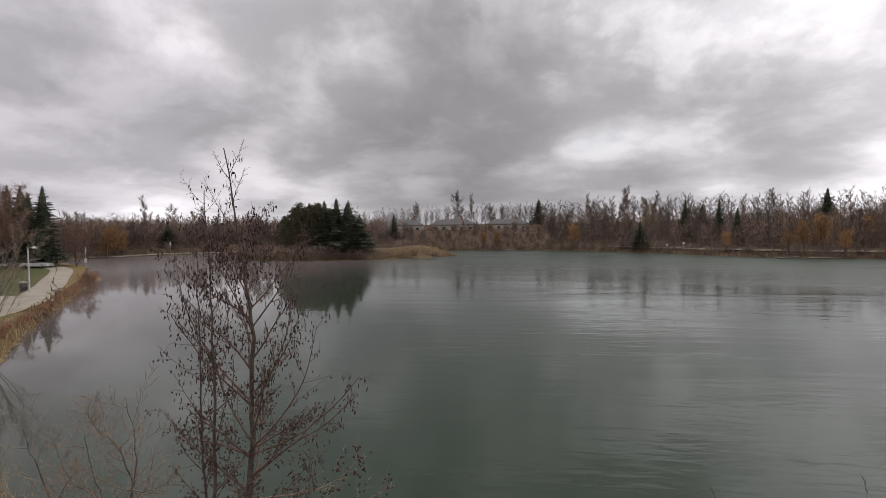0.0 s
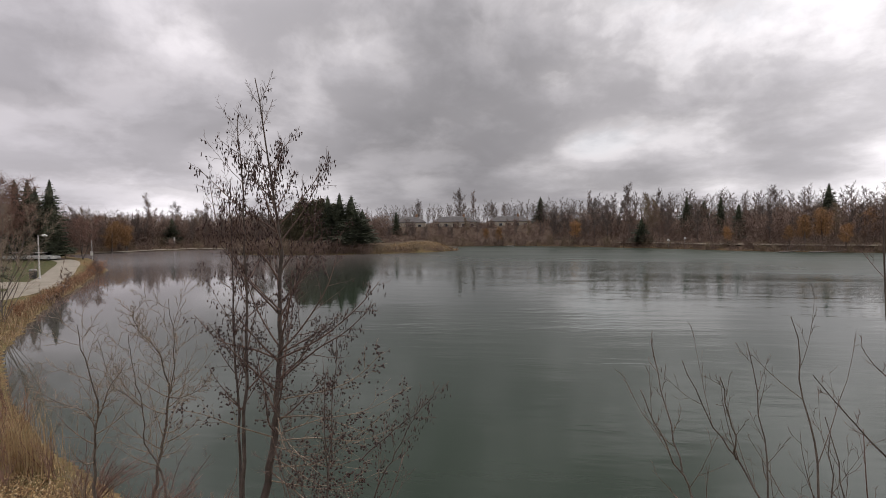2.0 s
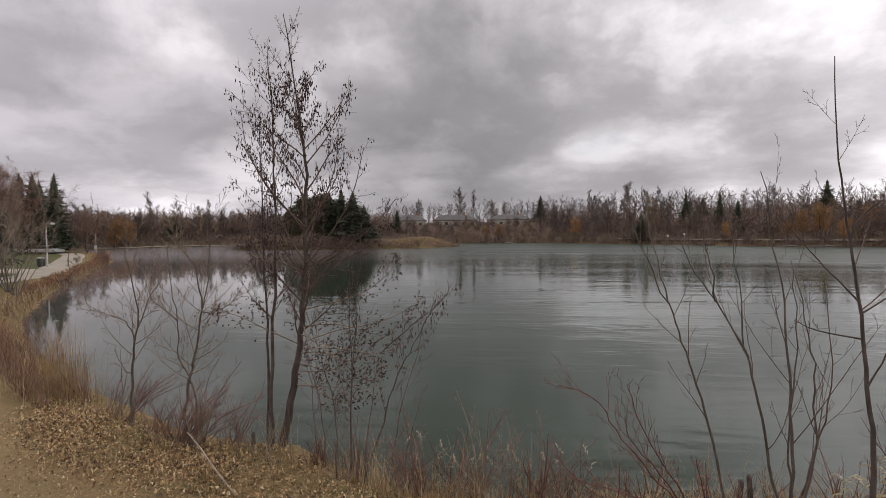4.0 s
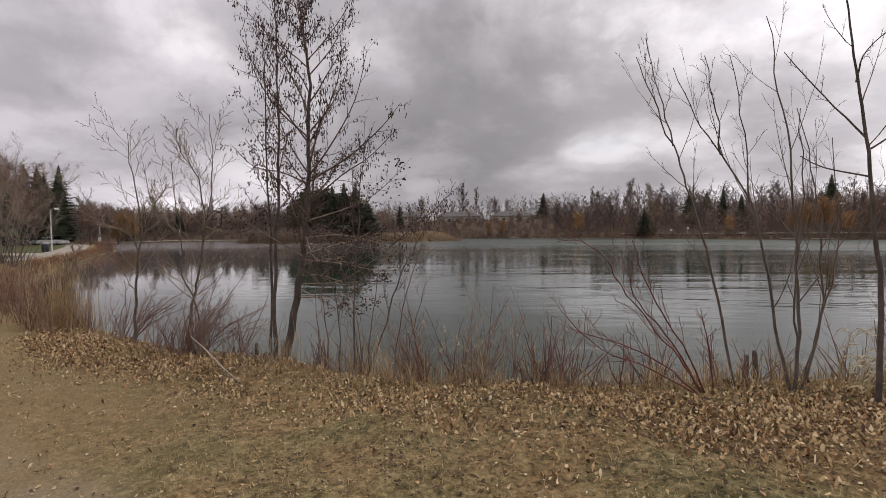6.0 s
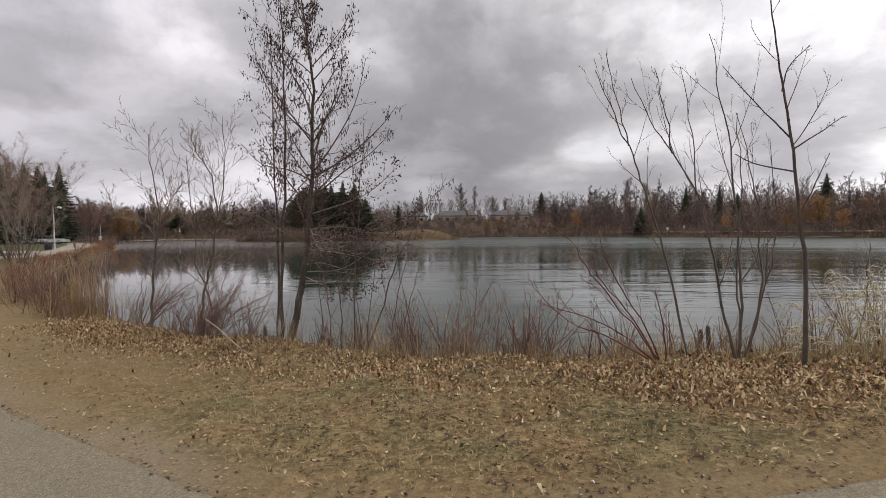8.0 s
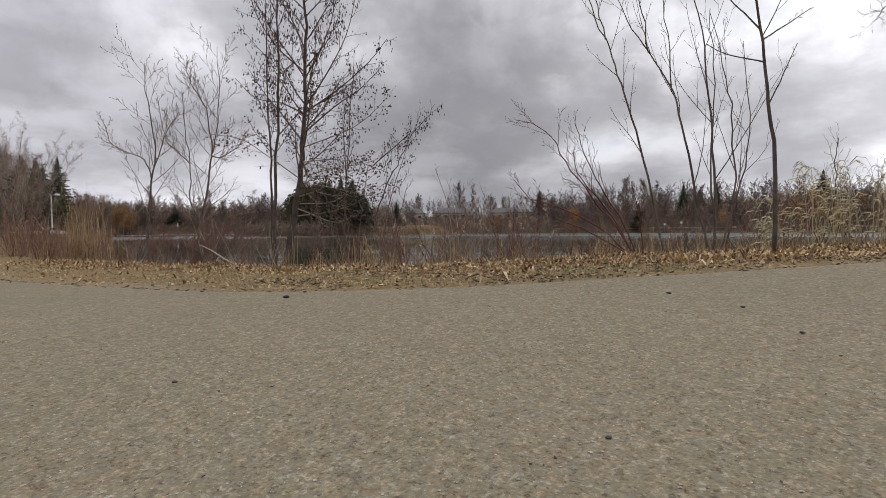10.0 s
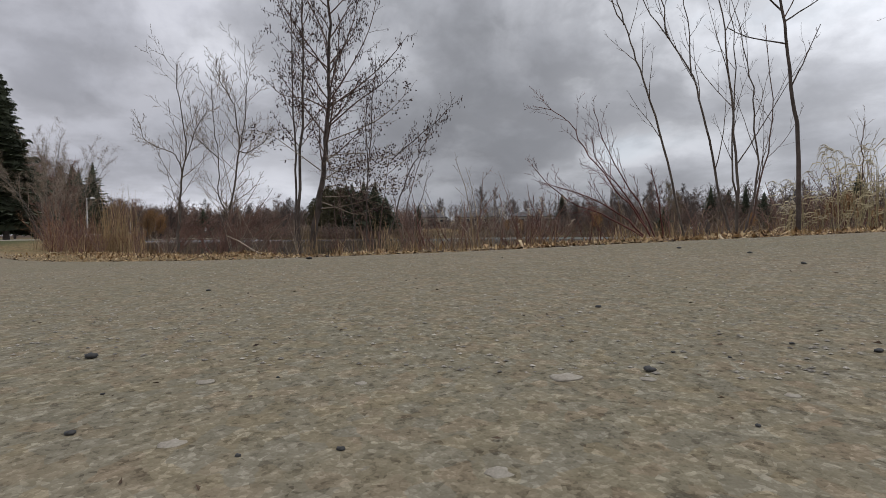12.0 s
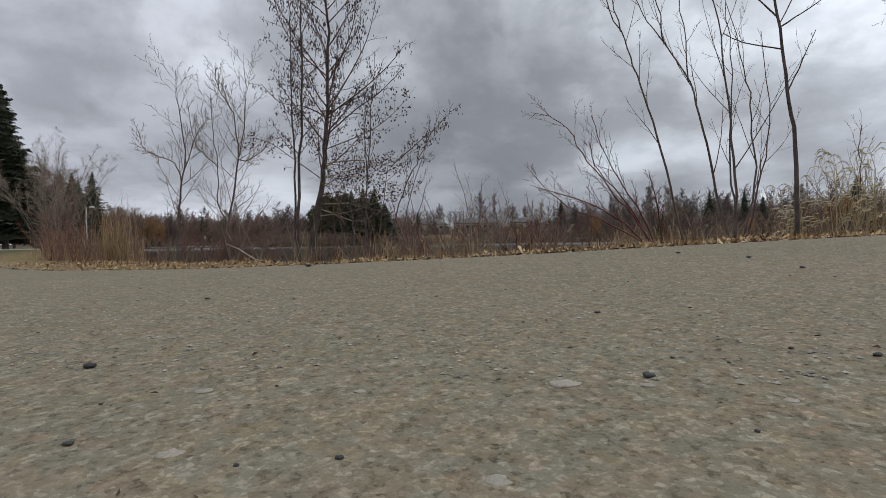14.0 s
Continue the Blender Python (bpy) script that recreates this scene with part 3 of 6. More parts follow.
tagged(water, "green-grey lake water with light wind ripples", "lake", kind="structure")


def strip(name, line, offsets, lift, mat, label, category, wobble=0.0):
    """A band of pavement along a line; offsets across it, to the right of its way."""
    rng = random.Random(5)
    verts, faces, k = [], [], len(offsets)
    for i, p in enumerate(line):
        a = (line[min(i + 1, len(line) - 1)] - line[max(i - 1, 0)]).normalized()
        side = Vector((a.y, -a.x, 0))
        for j, o in enumerate(offsets):
            w = rng.uniform(-wobble, wobble) if j in (0, k - 1) else 0
            q = p + side * (o + w)
            verts.append((q.x, q.y, 0.0))
    v = np.array(verts)
    v[:, 2] = grade(v[:, 0], v[:, 1]) + lift
    edge = [i for i in range(len(verts)) if i % k in (0, k - 1)]
    v[edge, 2] -= lift + 0.04
    for i in range(len(line) - 1):
        for j in range(k - 1):
            b = i * k + j
            faces.append((b, b + k, b + k + 1, b + 1))
    ob = new(name, grid_mesh(name, v, faces, mat))
    return tagged(ob, label, category, kind="structure")


strip("pavement", smooth_line(EDGE, 60), [-0.02, 0.0, 0.05, 0.2, 0.5, 1.0, 1.6, 2.2, 2.8, 3.4, 4.2, 5.0, PATH_WIDTH, PATH_WIDTH + 0.03], 0.012, M_PAVE,
      "worn grey-brown pavement with fine stone chips", "path", 0.02)
strip("shore_path", smooth_line(SHORE_PATH, 12), [-2.7, -2.6, -1.9, -1.2, -0.5, 0.2, 0.3], 0.04, M_GRAVEL,
      "pale gravel footpath curving along the lake", "path", 0.05)

strip("side_path", smooth_line([(-40, 41.2), (-43, 42.6), (-49, 43.6), (-62, 44), (-85, 43)], 8), [-2.1, -2.0, -1.0, 0.0, 1.0, 2.0, 2.1], 0.035, M_GRAVEL,
      "pale gravel path branching off across the lawn", "path", 0.05)

# ================= trees: how they grow =================
UP = Vector((0, 0, 1))


def turned(d, angle, spin):
    """d bent aside by angle, round itself by spin."""
    ref = UP if abs(d.z) < 0.95 else Vector((1, 0, 0))
    u = d.cross(ref).normalized()
    w = d.cross(u)
    return (d * math.cos(angle) + (u * math.cos(spin) + w * math.sin(spin)) * math.sin(angle)).normalized()


def limb(geo, rng, p, d, length, r, level, cfg, tips):
    """One limb and all that grows from it."""
    n = cfg["segs"][level]
    pts, dirs = [p.copy()], [d]
    for _ in range(n):
        d = (d + Vector((rng.gauss(0, 1), rng.gauss(0, 1), rng.gauss(0, 1))) * cfg["wander"][level] + UP * cfg["rise"][level]).normalized()
        pts.append(pts[-1] + d * (length / n))
        dirs.append(d)
    end = cfg.get("taper", 0.3)
    radii = [r * (1 - (1 - end) * i / n) for i in range(n + 1)]
    geo.tube(pts, radii, cfg["sides"][level], cap=False)
    if level + 1 >= len(cfg["segs"]):
        tips.append((pts[-1], d))
        if n > 1:
            tips.append((pts[n // 2], dirs[n // 2]))
        return
    sprout(geo, rng, pts, dirs, radii, length, level, cfg, tips)
    tips.append((pts[-1], d))


def sprout(geo, rng, pts, dirs, radii, length, level, cfg, tips):
    """The side shoots along a line."""
    n = len(pts) - 1
    count = cfg["kids"][level]
    count = max(1, round(count * rng.uniform(0.75, 1.25)))
    spin = rng.uniform(0, 6.28)
    first = cfg["first"][level]
    for k in range(count):
        t = first + (1 - first) * (k + rng.random() * 0.8) / count
        t = min(t, 0.98)
        i = min(int(t * n), n - 1)
        f = t * n - i
        q = pts[i].lerp(pts[i + 1], f)
        spin += 2.4 + rng.uniform(-0.4, 0.4)
        a = radians(cfg["angle"][level] + rng.uniform(-12, 12))
        r = min(radii[i] * 0.62, cfg["thick"][level] * (1 - 0.5 * t))
        size = length * cfg["ratio"][level] * (1 - cfg.get("cone", 0.6) * t) * rng.uniform(0.7, 1.2)
        limb(geo, rng, q, turned(dirs[i], a, spin), size, max(r, cfg["least"]), level + 1, cfg, tips)


def stem_line(points, steps=5):
    """A stem through a few points, rounded."""
    p = [Vector(q) for q in points]
    p = [2 * p[0] - p[1]] + p + [2 * p[-1] - p[-2]]
    out = []
    for i in range(1, len(p) - 2):
        a, b, c, d = p[i - 1:i + 3]
        for k in range(steps):
            t = k / steps
            out.append(0.5 * ((2 * b) + (c - a) * t + (2 * a - 5 * b + 4 * c - d) * t * t + (3 * b - a - 3 * c + d) * t ** 3))
    out.append(p[-2])
    return out


def catkins(geo, rng, tips, share, size, cones=False):
    for p, d in tips:
        if rng.random() > share:
            continue
        round_ones = cones or rng.random() < 0.15
        for _ in range(rng.randint(1, 2)):
            q = p + Vector((rng.uniform(-1, 1), rng.uniform(-1, 1), rng.uniform(-1, 0.3))) * (0.05 if round_ones else 0.03) - d * rng.uniform(0, 0.26)
            if round_ones:
                geo.spindle(q, Vector((rng.uniform(-1, 1), rng.uniform(-1, 1), -1)), size * rng.uniform(0.4, 0.6), size * 0.22)
            else:
                geo.spindle(q, Vector((rng.uniform(-0.25, 0.25), rng.uniform(-0.25, 0.25), -1)), size * rng.uniform(0.7, 1.25), size * 0.115)


def grown_stem(root, rng, points, r0, r1, cfg, bark, twig, steps=5, catkin=0.0, catkin_size=0.06, wiggle=0.012, name="stem", cone_below=0.0):
    """A stem through given points with its branches, each branch a part of its own."""
    line = stem_line(points, steps)
    line = [p if i == 0 else p + Vector((rng.gauss(0, wiggle), rng.gauss(0, wiggle), 0)) for i, p in enumerate(line)]
    n = len(line) - 1
    radii = [r0 + (r1 - r0) * (i / n) ** 0.72 for i in range(n + 1)]
    g = Geo()
    g.tube(line, radii, 8)
    stem = part(name, g, bark, root)
    dirs = [(line[min(i + 1, n)] - line[max(i - 1, 0)]).normalized() for i in range(n + 1)]
    length = sum((line[i + 1] - line[i]).length for i in range(n))
    spin = rng.uniform(0, 6.28)
    count = cfg["kids"][0]
    for k in range(count):
        t = cfg["first"][0] + (0.985 - cfg["first"][0]) * (k + rng.random() * 0.7) / count
        i = min(int(t * n), n - 1)
        q = line[i].lerp(line[i + 1], t * n - i)
        spin += 2.4 + rng.uniform(-0.35, 0.35)
        a = radians(cfg["angle"][0] + rng.uniform(-9, 9))
        size = length * cfg["ratio"][0] * (1 - cfg.get("cone", 0.6) * t) * rng.uniform(0.65, 1.2)
        if "reach" in cfg:
            size = min(cfg["reach"], 0.45 + 0.43 * length * (1 - t)) * rng.uniform(0.65, 1.2)
        bg, tips = Geo(), []
        limb(bg, rng, q, turned(dirs[i], a, spin), size, max(min(radii[i] * 0.5, cfg["thick"][0]), cfg["least"]), 1, cfg, tips)
        b = part("branch", bg, twig, stem)
        if catkin:
            cg = Geo()
            low = q.z < cone_below
            catkins(cg, rng, tips, catkin * (1.1 if low else 1.0) * min(1.0, max(0.04, (0.93 - t) / 0.12)), catkin_size * (0.9 if low else 1.0), cones=low)
            if cg.v:
                m = cg.mesh("fruiting_twig", M_CATKIN)
                c = new("fruiting_twig", m)
                c.parent = stem
                tagged(c, kind="stuff")
    return stem


def extra_branch(stem, rng, points, r0, cfg, twig, catkin, size, cones=False):
    """A long branch of known sweep."""
    line = stem_line(points, 4)
    n = len(line) - 1
    radii = [r0 * (1 - 0.75 * i / n) for i in range(n + 1)]
    g, tips = Geo(), []
    g.tube(line, radii, 5)
    dirs = [(line[min(i + 1, n)] - line[max(i - 1, 0)]).normalized() for i in range(n + 1)]
    length = sum((line[i + 1] - line[i]).length for i in range(n))
    sprout(g, rng, line, dirs, radii, length, 1, cfg, tips)
    part("branch", g, twig, stem)
    if catkin:
        cg = Geo()
        catkins(cg, rng, tips, catkin, size, cones)
        c = new("fruiting_twig", cg.mesh("fruiting_twig", M_CATKIN))
        c.parent = stem
        tagged(c, kind="stuff")


# ================= trees on the near bank =================
ALDER = dict(segs=[10, 7, 4, 3], reach=1.75, wander=[0, 0.06, 0.10, 0.13], rise=[0, 0.07, 0.06, 0.03], sides=[8, 5, 4, 3], kids=[36, 9, 5], first=[0.24, 0.2, 0.2],
             angle=[47, 40, 42], ratio=[0.33, 0.36, 0.45], thick=[0.018, 0.008, 0.004], least=0.0028, cone=0.62, taper=0.25)


def alder():
    rng = random.Random(11)
    base = Vector((-3.46, 9.5, ground_z(-3.46, 9.5) - 0.05))
    root = thing("alder_tree", base, "bare grey-brown alder with dark catkins and cones at the water", "tree")
    at = lambda x, y, z: (x - base.x, y - base.y, z - base.z)
    main = grown_stem(root, rng, [(0, 0, 0), at(-3.17, 9.5, 1.0), at(-3.02, 9.5, 2.2), at(-2.95, 9.55, 3.4), at(-2.94, 9.55, 4.9), at(-3.03, 9.5, 5.8), at(-3.27, 9.5, 7.54)],
                      0.085, 0.008, ALDER, M_BARK, M_TWIG, catkin=0.43, catkin_size=0.084, cone_below=3.6)
    left = dict(ALDER, kids=[24, 6, 3], reach=0.85, first=[0.30, 0.2, 0.2], angle=[44, 42, 42])
    grown_stem(root, rng, [at(-3.62, 9.36, -0.5), at(-3.51, 9.3, 1.57), at(-3.41, 9.3, 3.66), at(-3.41, 9.3, 5.3), at(-3.5, 9.3, 6.9)], 0.045, 0.006, left, M_BARK, M_TWIG, catkin=0.32, catkin_size=0.084, cone_below=3.2)
    grown_stem(root, rng, [at(-3.72, 9.45, -0.5), at(-3.67, 9.45, 1.58), at(-3.72, 9.45, 3.0), at(-3.75, 9.5, 4.6), at(-3.8, 9.55, 5.9)], 0.032, 0.005, left, M_BARK, M_TWIG, catkin=0.32, catkin_size=0.084, cone_below=3.2)
    long = dict(ALDER, kids=[26, 10, 4], ratio=[0.27, 0.34, 0.5])
    lower = dict(ALDER, kids=[20, 8, 3], ratio=[0.36, 0.38, 0.5], angle=[52, 44, 42], wander=[0, 0.13, 0.16, 0.16], thick=[0.009, 0.006, 0.004], least=0.0036)

    def sweep(*limbs):
        for pts in limbs:
            low = pts[0][2] + base.z < 2.3
            if low:
                extra_branch(main, rng, pts, 0.0125, lower, M_TAN_TWIG, 0.7, 0.085, cones=True)
            else:
                extra_branch(main, rng, pts, 0.018, long, M_TWIG, 0.5, 0.075)

    sweep([at(-2.98, 9.5, 2.85), at(-3.4, 9.4, 3.05), at(-3.96, 9.4, 3.18), at(-4.4, 9.4, 3.6)],
          [at(-2.99, 9.5, 2.85), at(-2.17, 9.3, 3.26), at(-1.53, 9.3, 3.78), at(-1.17, 9.3, 4.2)],
          [at(-3.1, 9.5, 1.0), at(-2.4, 9.6, 1.05), at(-1.7, 9.7, 1.5), at(-1.1, 9.8, 2.0)],
          [at(-3.02, 9.55, 2.45), at(-2.35, 9.6, 3.0), at(-1.83, 9.6, 3.32), at(-1.32, 9.6, 3.8)],
          [at(-3.02, 9.5, 1.9), at(-2.7, 9.1, 1.5), at(-2.2, 8.9, 1.5), at(-1.7, 8.8, 1.8)],
          [at(-3.08, 9.5, 1.35), at(-2.5, 9.0, 1.5), at(-1.9, 8.7, 1.45), at(-1.3, 8.5, 1.7)],
          [at(-3.03, 9.5, 2.15), at(-2.02, 9.3, 2.43), at(-1.51, 9.2, 2.7), at(-1.1, 9.2, 3.1)])
    sweep([at(-3.15, 9.5, 0.75), at(-2.5, 9.3, 0.8), at(-1.8, 9.0, 0.95), at(-1.1, 8.8, 1.35)],
          [at(-3.05, 9.5, 1.55), at(-2.4, 9.7, 1.75), at(-1.6, 9.8, 1.9), at(-0.75, 9.8, 2.35)],
          [at(-2.97, 9.5, 3.5), at(-2.62, 9.6, 4.19), at(-2.38, 9.6, 4.81), at(-2.3, 9.6, 5.5)],
          [at(-3.06, 9.5, 1.5), at(-3.5, 9.0, 1.9), at(-3.9, 8.7, 2.2), at(-4.5, 8.6, 2.3)],
          [at(-2.97, 9.5, 2.95), at(-2.4, 9.2, 3.5), at(-1.9, 9.0, 4.2), at(-1.65, 8.9, 5.0)],
          [at(-3.12, 9.5, 1.15), at(-2.6, 9.1, 1.2), at(-2.0, 8.8, 1.1), at(-1.4, 8.7, 1.25)],
          [at(-3.08, 9.5, 1.45), at(-2.5, 9.9, 1.35), at(-1.8, 10.2, 1.2), at(-1.2, 10.3, 1.4)])
    sweep([at(-3.06, 9.5, 1.7), at(-2.7, 9.0, 1.75), at(-2.2, 8.6, 1.6), at(-1.7, 8.4, 1.35)],
          [at(-3.15, 9.5, 0.9), at(-2.7, 9.3, 0.75), at(-2.2, 9.1, 0.6), at(-1.7, 9.0, 0.75)],
          [at(-3.05, 9.5, 1.85), at(-2.4, 9.5, 1.9), at(-1.8, 9.4, 1.8), at(-1.2, 9.4, 1.6)],
          [at(-2.95, 9.5, 3.7), at(-3.6, 9.6, 4.3), at(-4.1, 9.7, 5.1), at(-4.25, 9.7, 5.9)])


SAPLING = dict(segs=[8, 6, 4, 2], wander=[0, 0.12, 0.15, 0.15], rise=[0, 0.09, 0.08, 0.05], sides=[7, 4, 3, 3], kids=[16, 8, 4], first=[0.2, 0.2, 0.3],
               angle=[44, 40, 36], ratio=[0.32, 0.42, 0.45], thick=[0.012, 0.006, 0.004], least=0.0028, cone=0.5, taper=0.25)


def farther(stems, f, eye=(0.927, -0.17, 1.104)):
    """The stems moved away from a point, in proportion."""
    return [[tuple(e + f * (c - e) for c, e in zip(p, eye)) for p in pts] for pts in stems]


def leaning(stems, f, k, eye=(0.927, -0.17, 1.104)):
    """The stems drawn towards the light of the open path, the more the higher they reach."""
    return [[tuple(e + (f - k * max(p[2], 0.0)) * (c - e) for c, e in zip(p, eye)) for p in pts] for pts in stems]


def sapling(name, place, label, stems, seed, cfg=SAPLING, bark=M_BARK_PALE, twig=M_TWIG_MID, r=0.03, catkin=0.0, group="", category="tree"):
    rng = random.Random(seed)
    base = Vector((place[0], place[1], ground_z(*place) - 0.04))
    root = thing(name, base, label, category, group)
    for pts in stems:
        if pts[0][2] < base.z + 0.5:
            pts = [(pts[0][0], pts[0][1], base.z)] + list(pts[1:])
        local = [(p[0] - base.x, p[1] - base.y, p[2] - base.z) for p in pts]
        h = local[-1][2] - local[0][2]
        grown_stem(root, rng, local, r * max(0.45, h / 4), 0.004, cfg, bark, twig, steps=4, catkin=catkin, cone_below=1.5, wiggle=0.004 if name == "ash_sapling" else 0.012)
    return root


alder()
zb = lambda x, y: ground_z(x, y) - 0.04
CROOKED = dict(SAPLING, kids=[16, 6, 3], ratio=[0.30, 0.4, 0.45], wander=[0, 0.06, 0.08, 0.1], thick=[0.012, 0.0075, 0.005], least=0.0044)
sapling("sapling", (-6.95, 9.9), "slim bare grey sapling forking low on the bank",
        leaning([[(-6.95, 10, zb(-6.95, 9.9)), (-6.86, 10, 0.8), (-6.77, 10, 1.57), (-6.66, 10, 2.28), (-6.84, 10, 3.29), (-6.87, 10, 4.1)], [(-6.77, 10, 1.6), (-6.49, 10.05, 2.47), (-6.15, 10.1, 3.05)],
         [(-6.78, 10, 1.62), (-6.95, 10, 2.02), (-7.34, 10, 2.19), (-7.78, 10, 2.44), (-7.9, 10, 2.9)]], 1.0, 0.038), 21, cfg=CROOKED, bark=M_BARK_PALE, twig=M_TAN_TWIG, r=0.034)
sapling("sapling", (-5.78, 9.75), "bare crooked sapling with several upright stems at the shore",
        leaning([[(-5.75, 9.9, zb(-5.75, 9.75)), (-5.62, 9.95, 0.5), (-5.49, 10, 1.05), (-5.35, 10, 1.98), (-5.29, 10, 2.2), (-5.14, 10, 3.09), (-5.12, 10, 4.4)], [(-5.3, 10, 2.15), (-5.42, 10, 3.1), (-5.76, 10, 3.64), (-5.88, 10, 4.15)],
         [(-5.32, 10, 2.1), (-5.1, 10, 2.06), (-4.71, 10, 2.28), (-4.5, 10, 2.6)]], 1.07, 0.045), 22, cfg=dict(CROOKED, kids=[24, 7, 3], ratio=[0.27, 0.4, 0.45]), bark=M_BARK_PALE, twig=M_TAN_TWIG, r=0.036)
sapling("sapling", (-5.5, 9.95), "thin bent bare sapling beside the crooked one",
        leaning([[(-5.5, 10.0, zb(-5.5, 9.95)), (-5.6, 10.1, 0.35), (-5.73, 10.1, 0.75), (-5.92, 10.1, 1.12), (-5.91, 10.1, 2.0), (-6.02, 10.1, 2.89), (-6.05, 10.1, 3.6)], [(-5.91, 10.1, 1.95), (-6.28, 10.1, 2.29), (-6.48, 10.1, 2.52), (-6.64, 10.1, 3.5)]], 1.02, 0.035), 26, cfg=CROOKED, bark=M_BARK_PALE, twig=M_TAN_TWIG, r=0.028)
sapling("sapling", (-1.8, 8.3), "thin bare sapling with a straight stem beside the alder",
        [[(-1.8, 8.3, zb(-1.8, 8.3)), (-1.77, 8.4, 1.0), (-1.77, 8.4, 1.88), (-1.78, 8.4, 3.2)], [(-1.77, 8.4, 1.1), (-1.66, 8.4, 2.4), (-1.57, 8.4, 3.7)]], 23, cfg=dict(SAPLING, kids=[11, 5, 3], ratio=[0.2, 0.4, 0.45]), bark=M_BARK, twig=M_TWIG, r=0.02, catkin=0.4)
sapling("sapling", (-2.15, 8.3), "thin bare sapling leaning at the water's edge",
        [[(-2.0, 8.3, zb(-2.15, 8.3)), (-2.15, 8.6, 0.7), (-2.4, 8.7, 1.6), (-2.75, 8.7, 2.6)]], 24, bark=M_BARK, twig=M_TWIG, r=0.02)
sapling("sapling", (-1.55, 8.15), "slender leaning sapling with dark catkins",
        [[(-1.55, 8.2, zb(-1.55, 8.15)), (-1.3, 8.5, 0.5), (-1.08, 8.6, 1.22), (-0.87, 8.6, 1.62), (-0.66, 8.6, 2.0), (-0.41, 8.6, 2.55)], [(-1.34, 8.6, 1.6), (-0.82, 8.7, 2.07), (-0.42, 8.7, 2.38), (-0.16, 8.7, 2.75)]], 25, cfg=dict(SAPLING, kids=[9, 4, 3], ratio=[0.26, 0.4, 0.4]), bark=M_BARK, twig=M_TWIG, r=0.024, catkin=0.45)
for i, (x, y, h, l) in enumerate(((-2.45, 8.55, 1.5, -0.2), (-1.5, 8.05, 1.7, 0.25), (-0.85, 7.9, 1.25, 0.3), (-5.2, 9.5, 1.3, 0.5), (-4.9, 9.3, 1.2, 0.7), (-7.4, 10.3, 1.1, -0.1), (-2.25, 8.5, 1.9, -0.45), (-1.1, 8.1, 1.9, 0.5), (-1.6, 8.2, 1.2, -0.3))):
    sapling("shoot", (x, y), "thin bare upright shoot on the lake bank", [[(x, y, zb(x, y)), (x + l * 0.3, y + 0.1, h * 0.4), (x + l, y + 0.15, h)]], 30 + i,
            cfg=dict(SAPLING, kids=[7, 4, 2], ratio=[0.3, 0.4, 0.45]), bark=M_TWIG, twig=M_TWIG, r=0.024, group="shoots on the bank", category="shoot")

CLUMP = dict(SAPLING, kids=[6, 3, 2], ratio=[0.36, 0.36, 0.45], angle=[32, 32, 34], wander=[0, 0.05, 0.07, 0.1], rise=[0, 0.10, 0.07, 0.05], cone=0.45)
sapling("willow_clump", (3.95, 7.0), "bare multi-stemmed willow rising from one stool",
        [[(3.95, 6.96, 0.06), (3.72, 6.88, 0.8), (3.47, 6.66, 1.62), (3.26, 6.56, 2.24), (2.98, 6.62, 2.78), (2.7, 6.6, 3.2), (2.47, 6.58, 3.74)],
         [(3.97, 6.96, 0.06), (3.95, 6.85, 1.0), (3.78, 6.68, 1.96), (3.68, 6.55, 2.62), (3.5, 6.5, 3.42), (3.36, 6.45, 4.2)],
         [(4.03, 6.98, 0.06), (4.22, 6.92, 0.9), (4.1, 6.75, 1.76), (3.97, 6.65, 2.4), (3.74, 6.55, 3.25)],
         [(2.98, 6.62, 2.78), (2.82, 6.35, 3.2), (2.63, 6.15, 3.72)],
         [(3.26, 6.56, 2.24), (3.22, 6.6, 3.0), (3.1, 6.7, 3.9)],
         [(3.97, 6.9, 0.5), (3.82, 6.7, 1.3), (3.78, 6.5, 2.3), (3.62, 6.35, 3.2)]], 41, cfg=CLUMP, bark=M_BARK_MID, r=0.023)
sapling("willow_sapling", (3.36, 7.03), "bare pale sapling leaning away from the willow clump",
        [[(3.34, 7.0, 0.0), (3.02, 6.75, 1.15), (2.72, 6.42, 1.88), (2.5, 6.28, 2.4), (2.33, 6.19, 2.82), (2.06, 6.0, 3.28), (1.88, 5.92, 3.66)],
         [(2.33, 6.19, 2.82), (2.2, 6.25, 3.4), (2.1, 6.35, 4.0)]], 42, cfg=dict(CLUMP, kids=[8, 3, 2], ratio=[0.26, 0.36, 0.45]), bark=M_BARK_MID, r=0.02)
BIG = dict(SAPLING, kids=[5, 4, 2], wander=[0, 0.05, 0.08, 0.12], ratio=[0.2, 0.4, 0.45], angle=[42, 38, 36], first=[0.4, 0.25, 0.3], thick=[0.012, 0.006, 0.004])
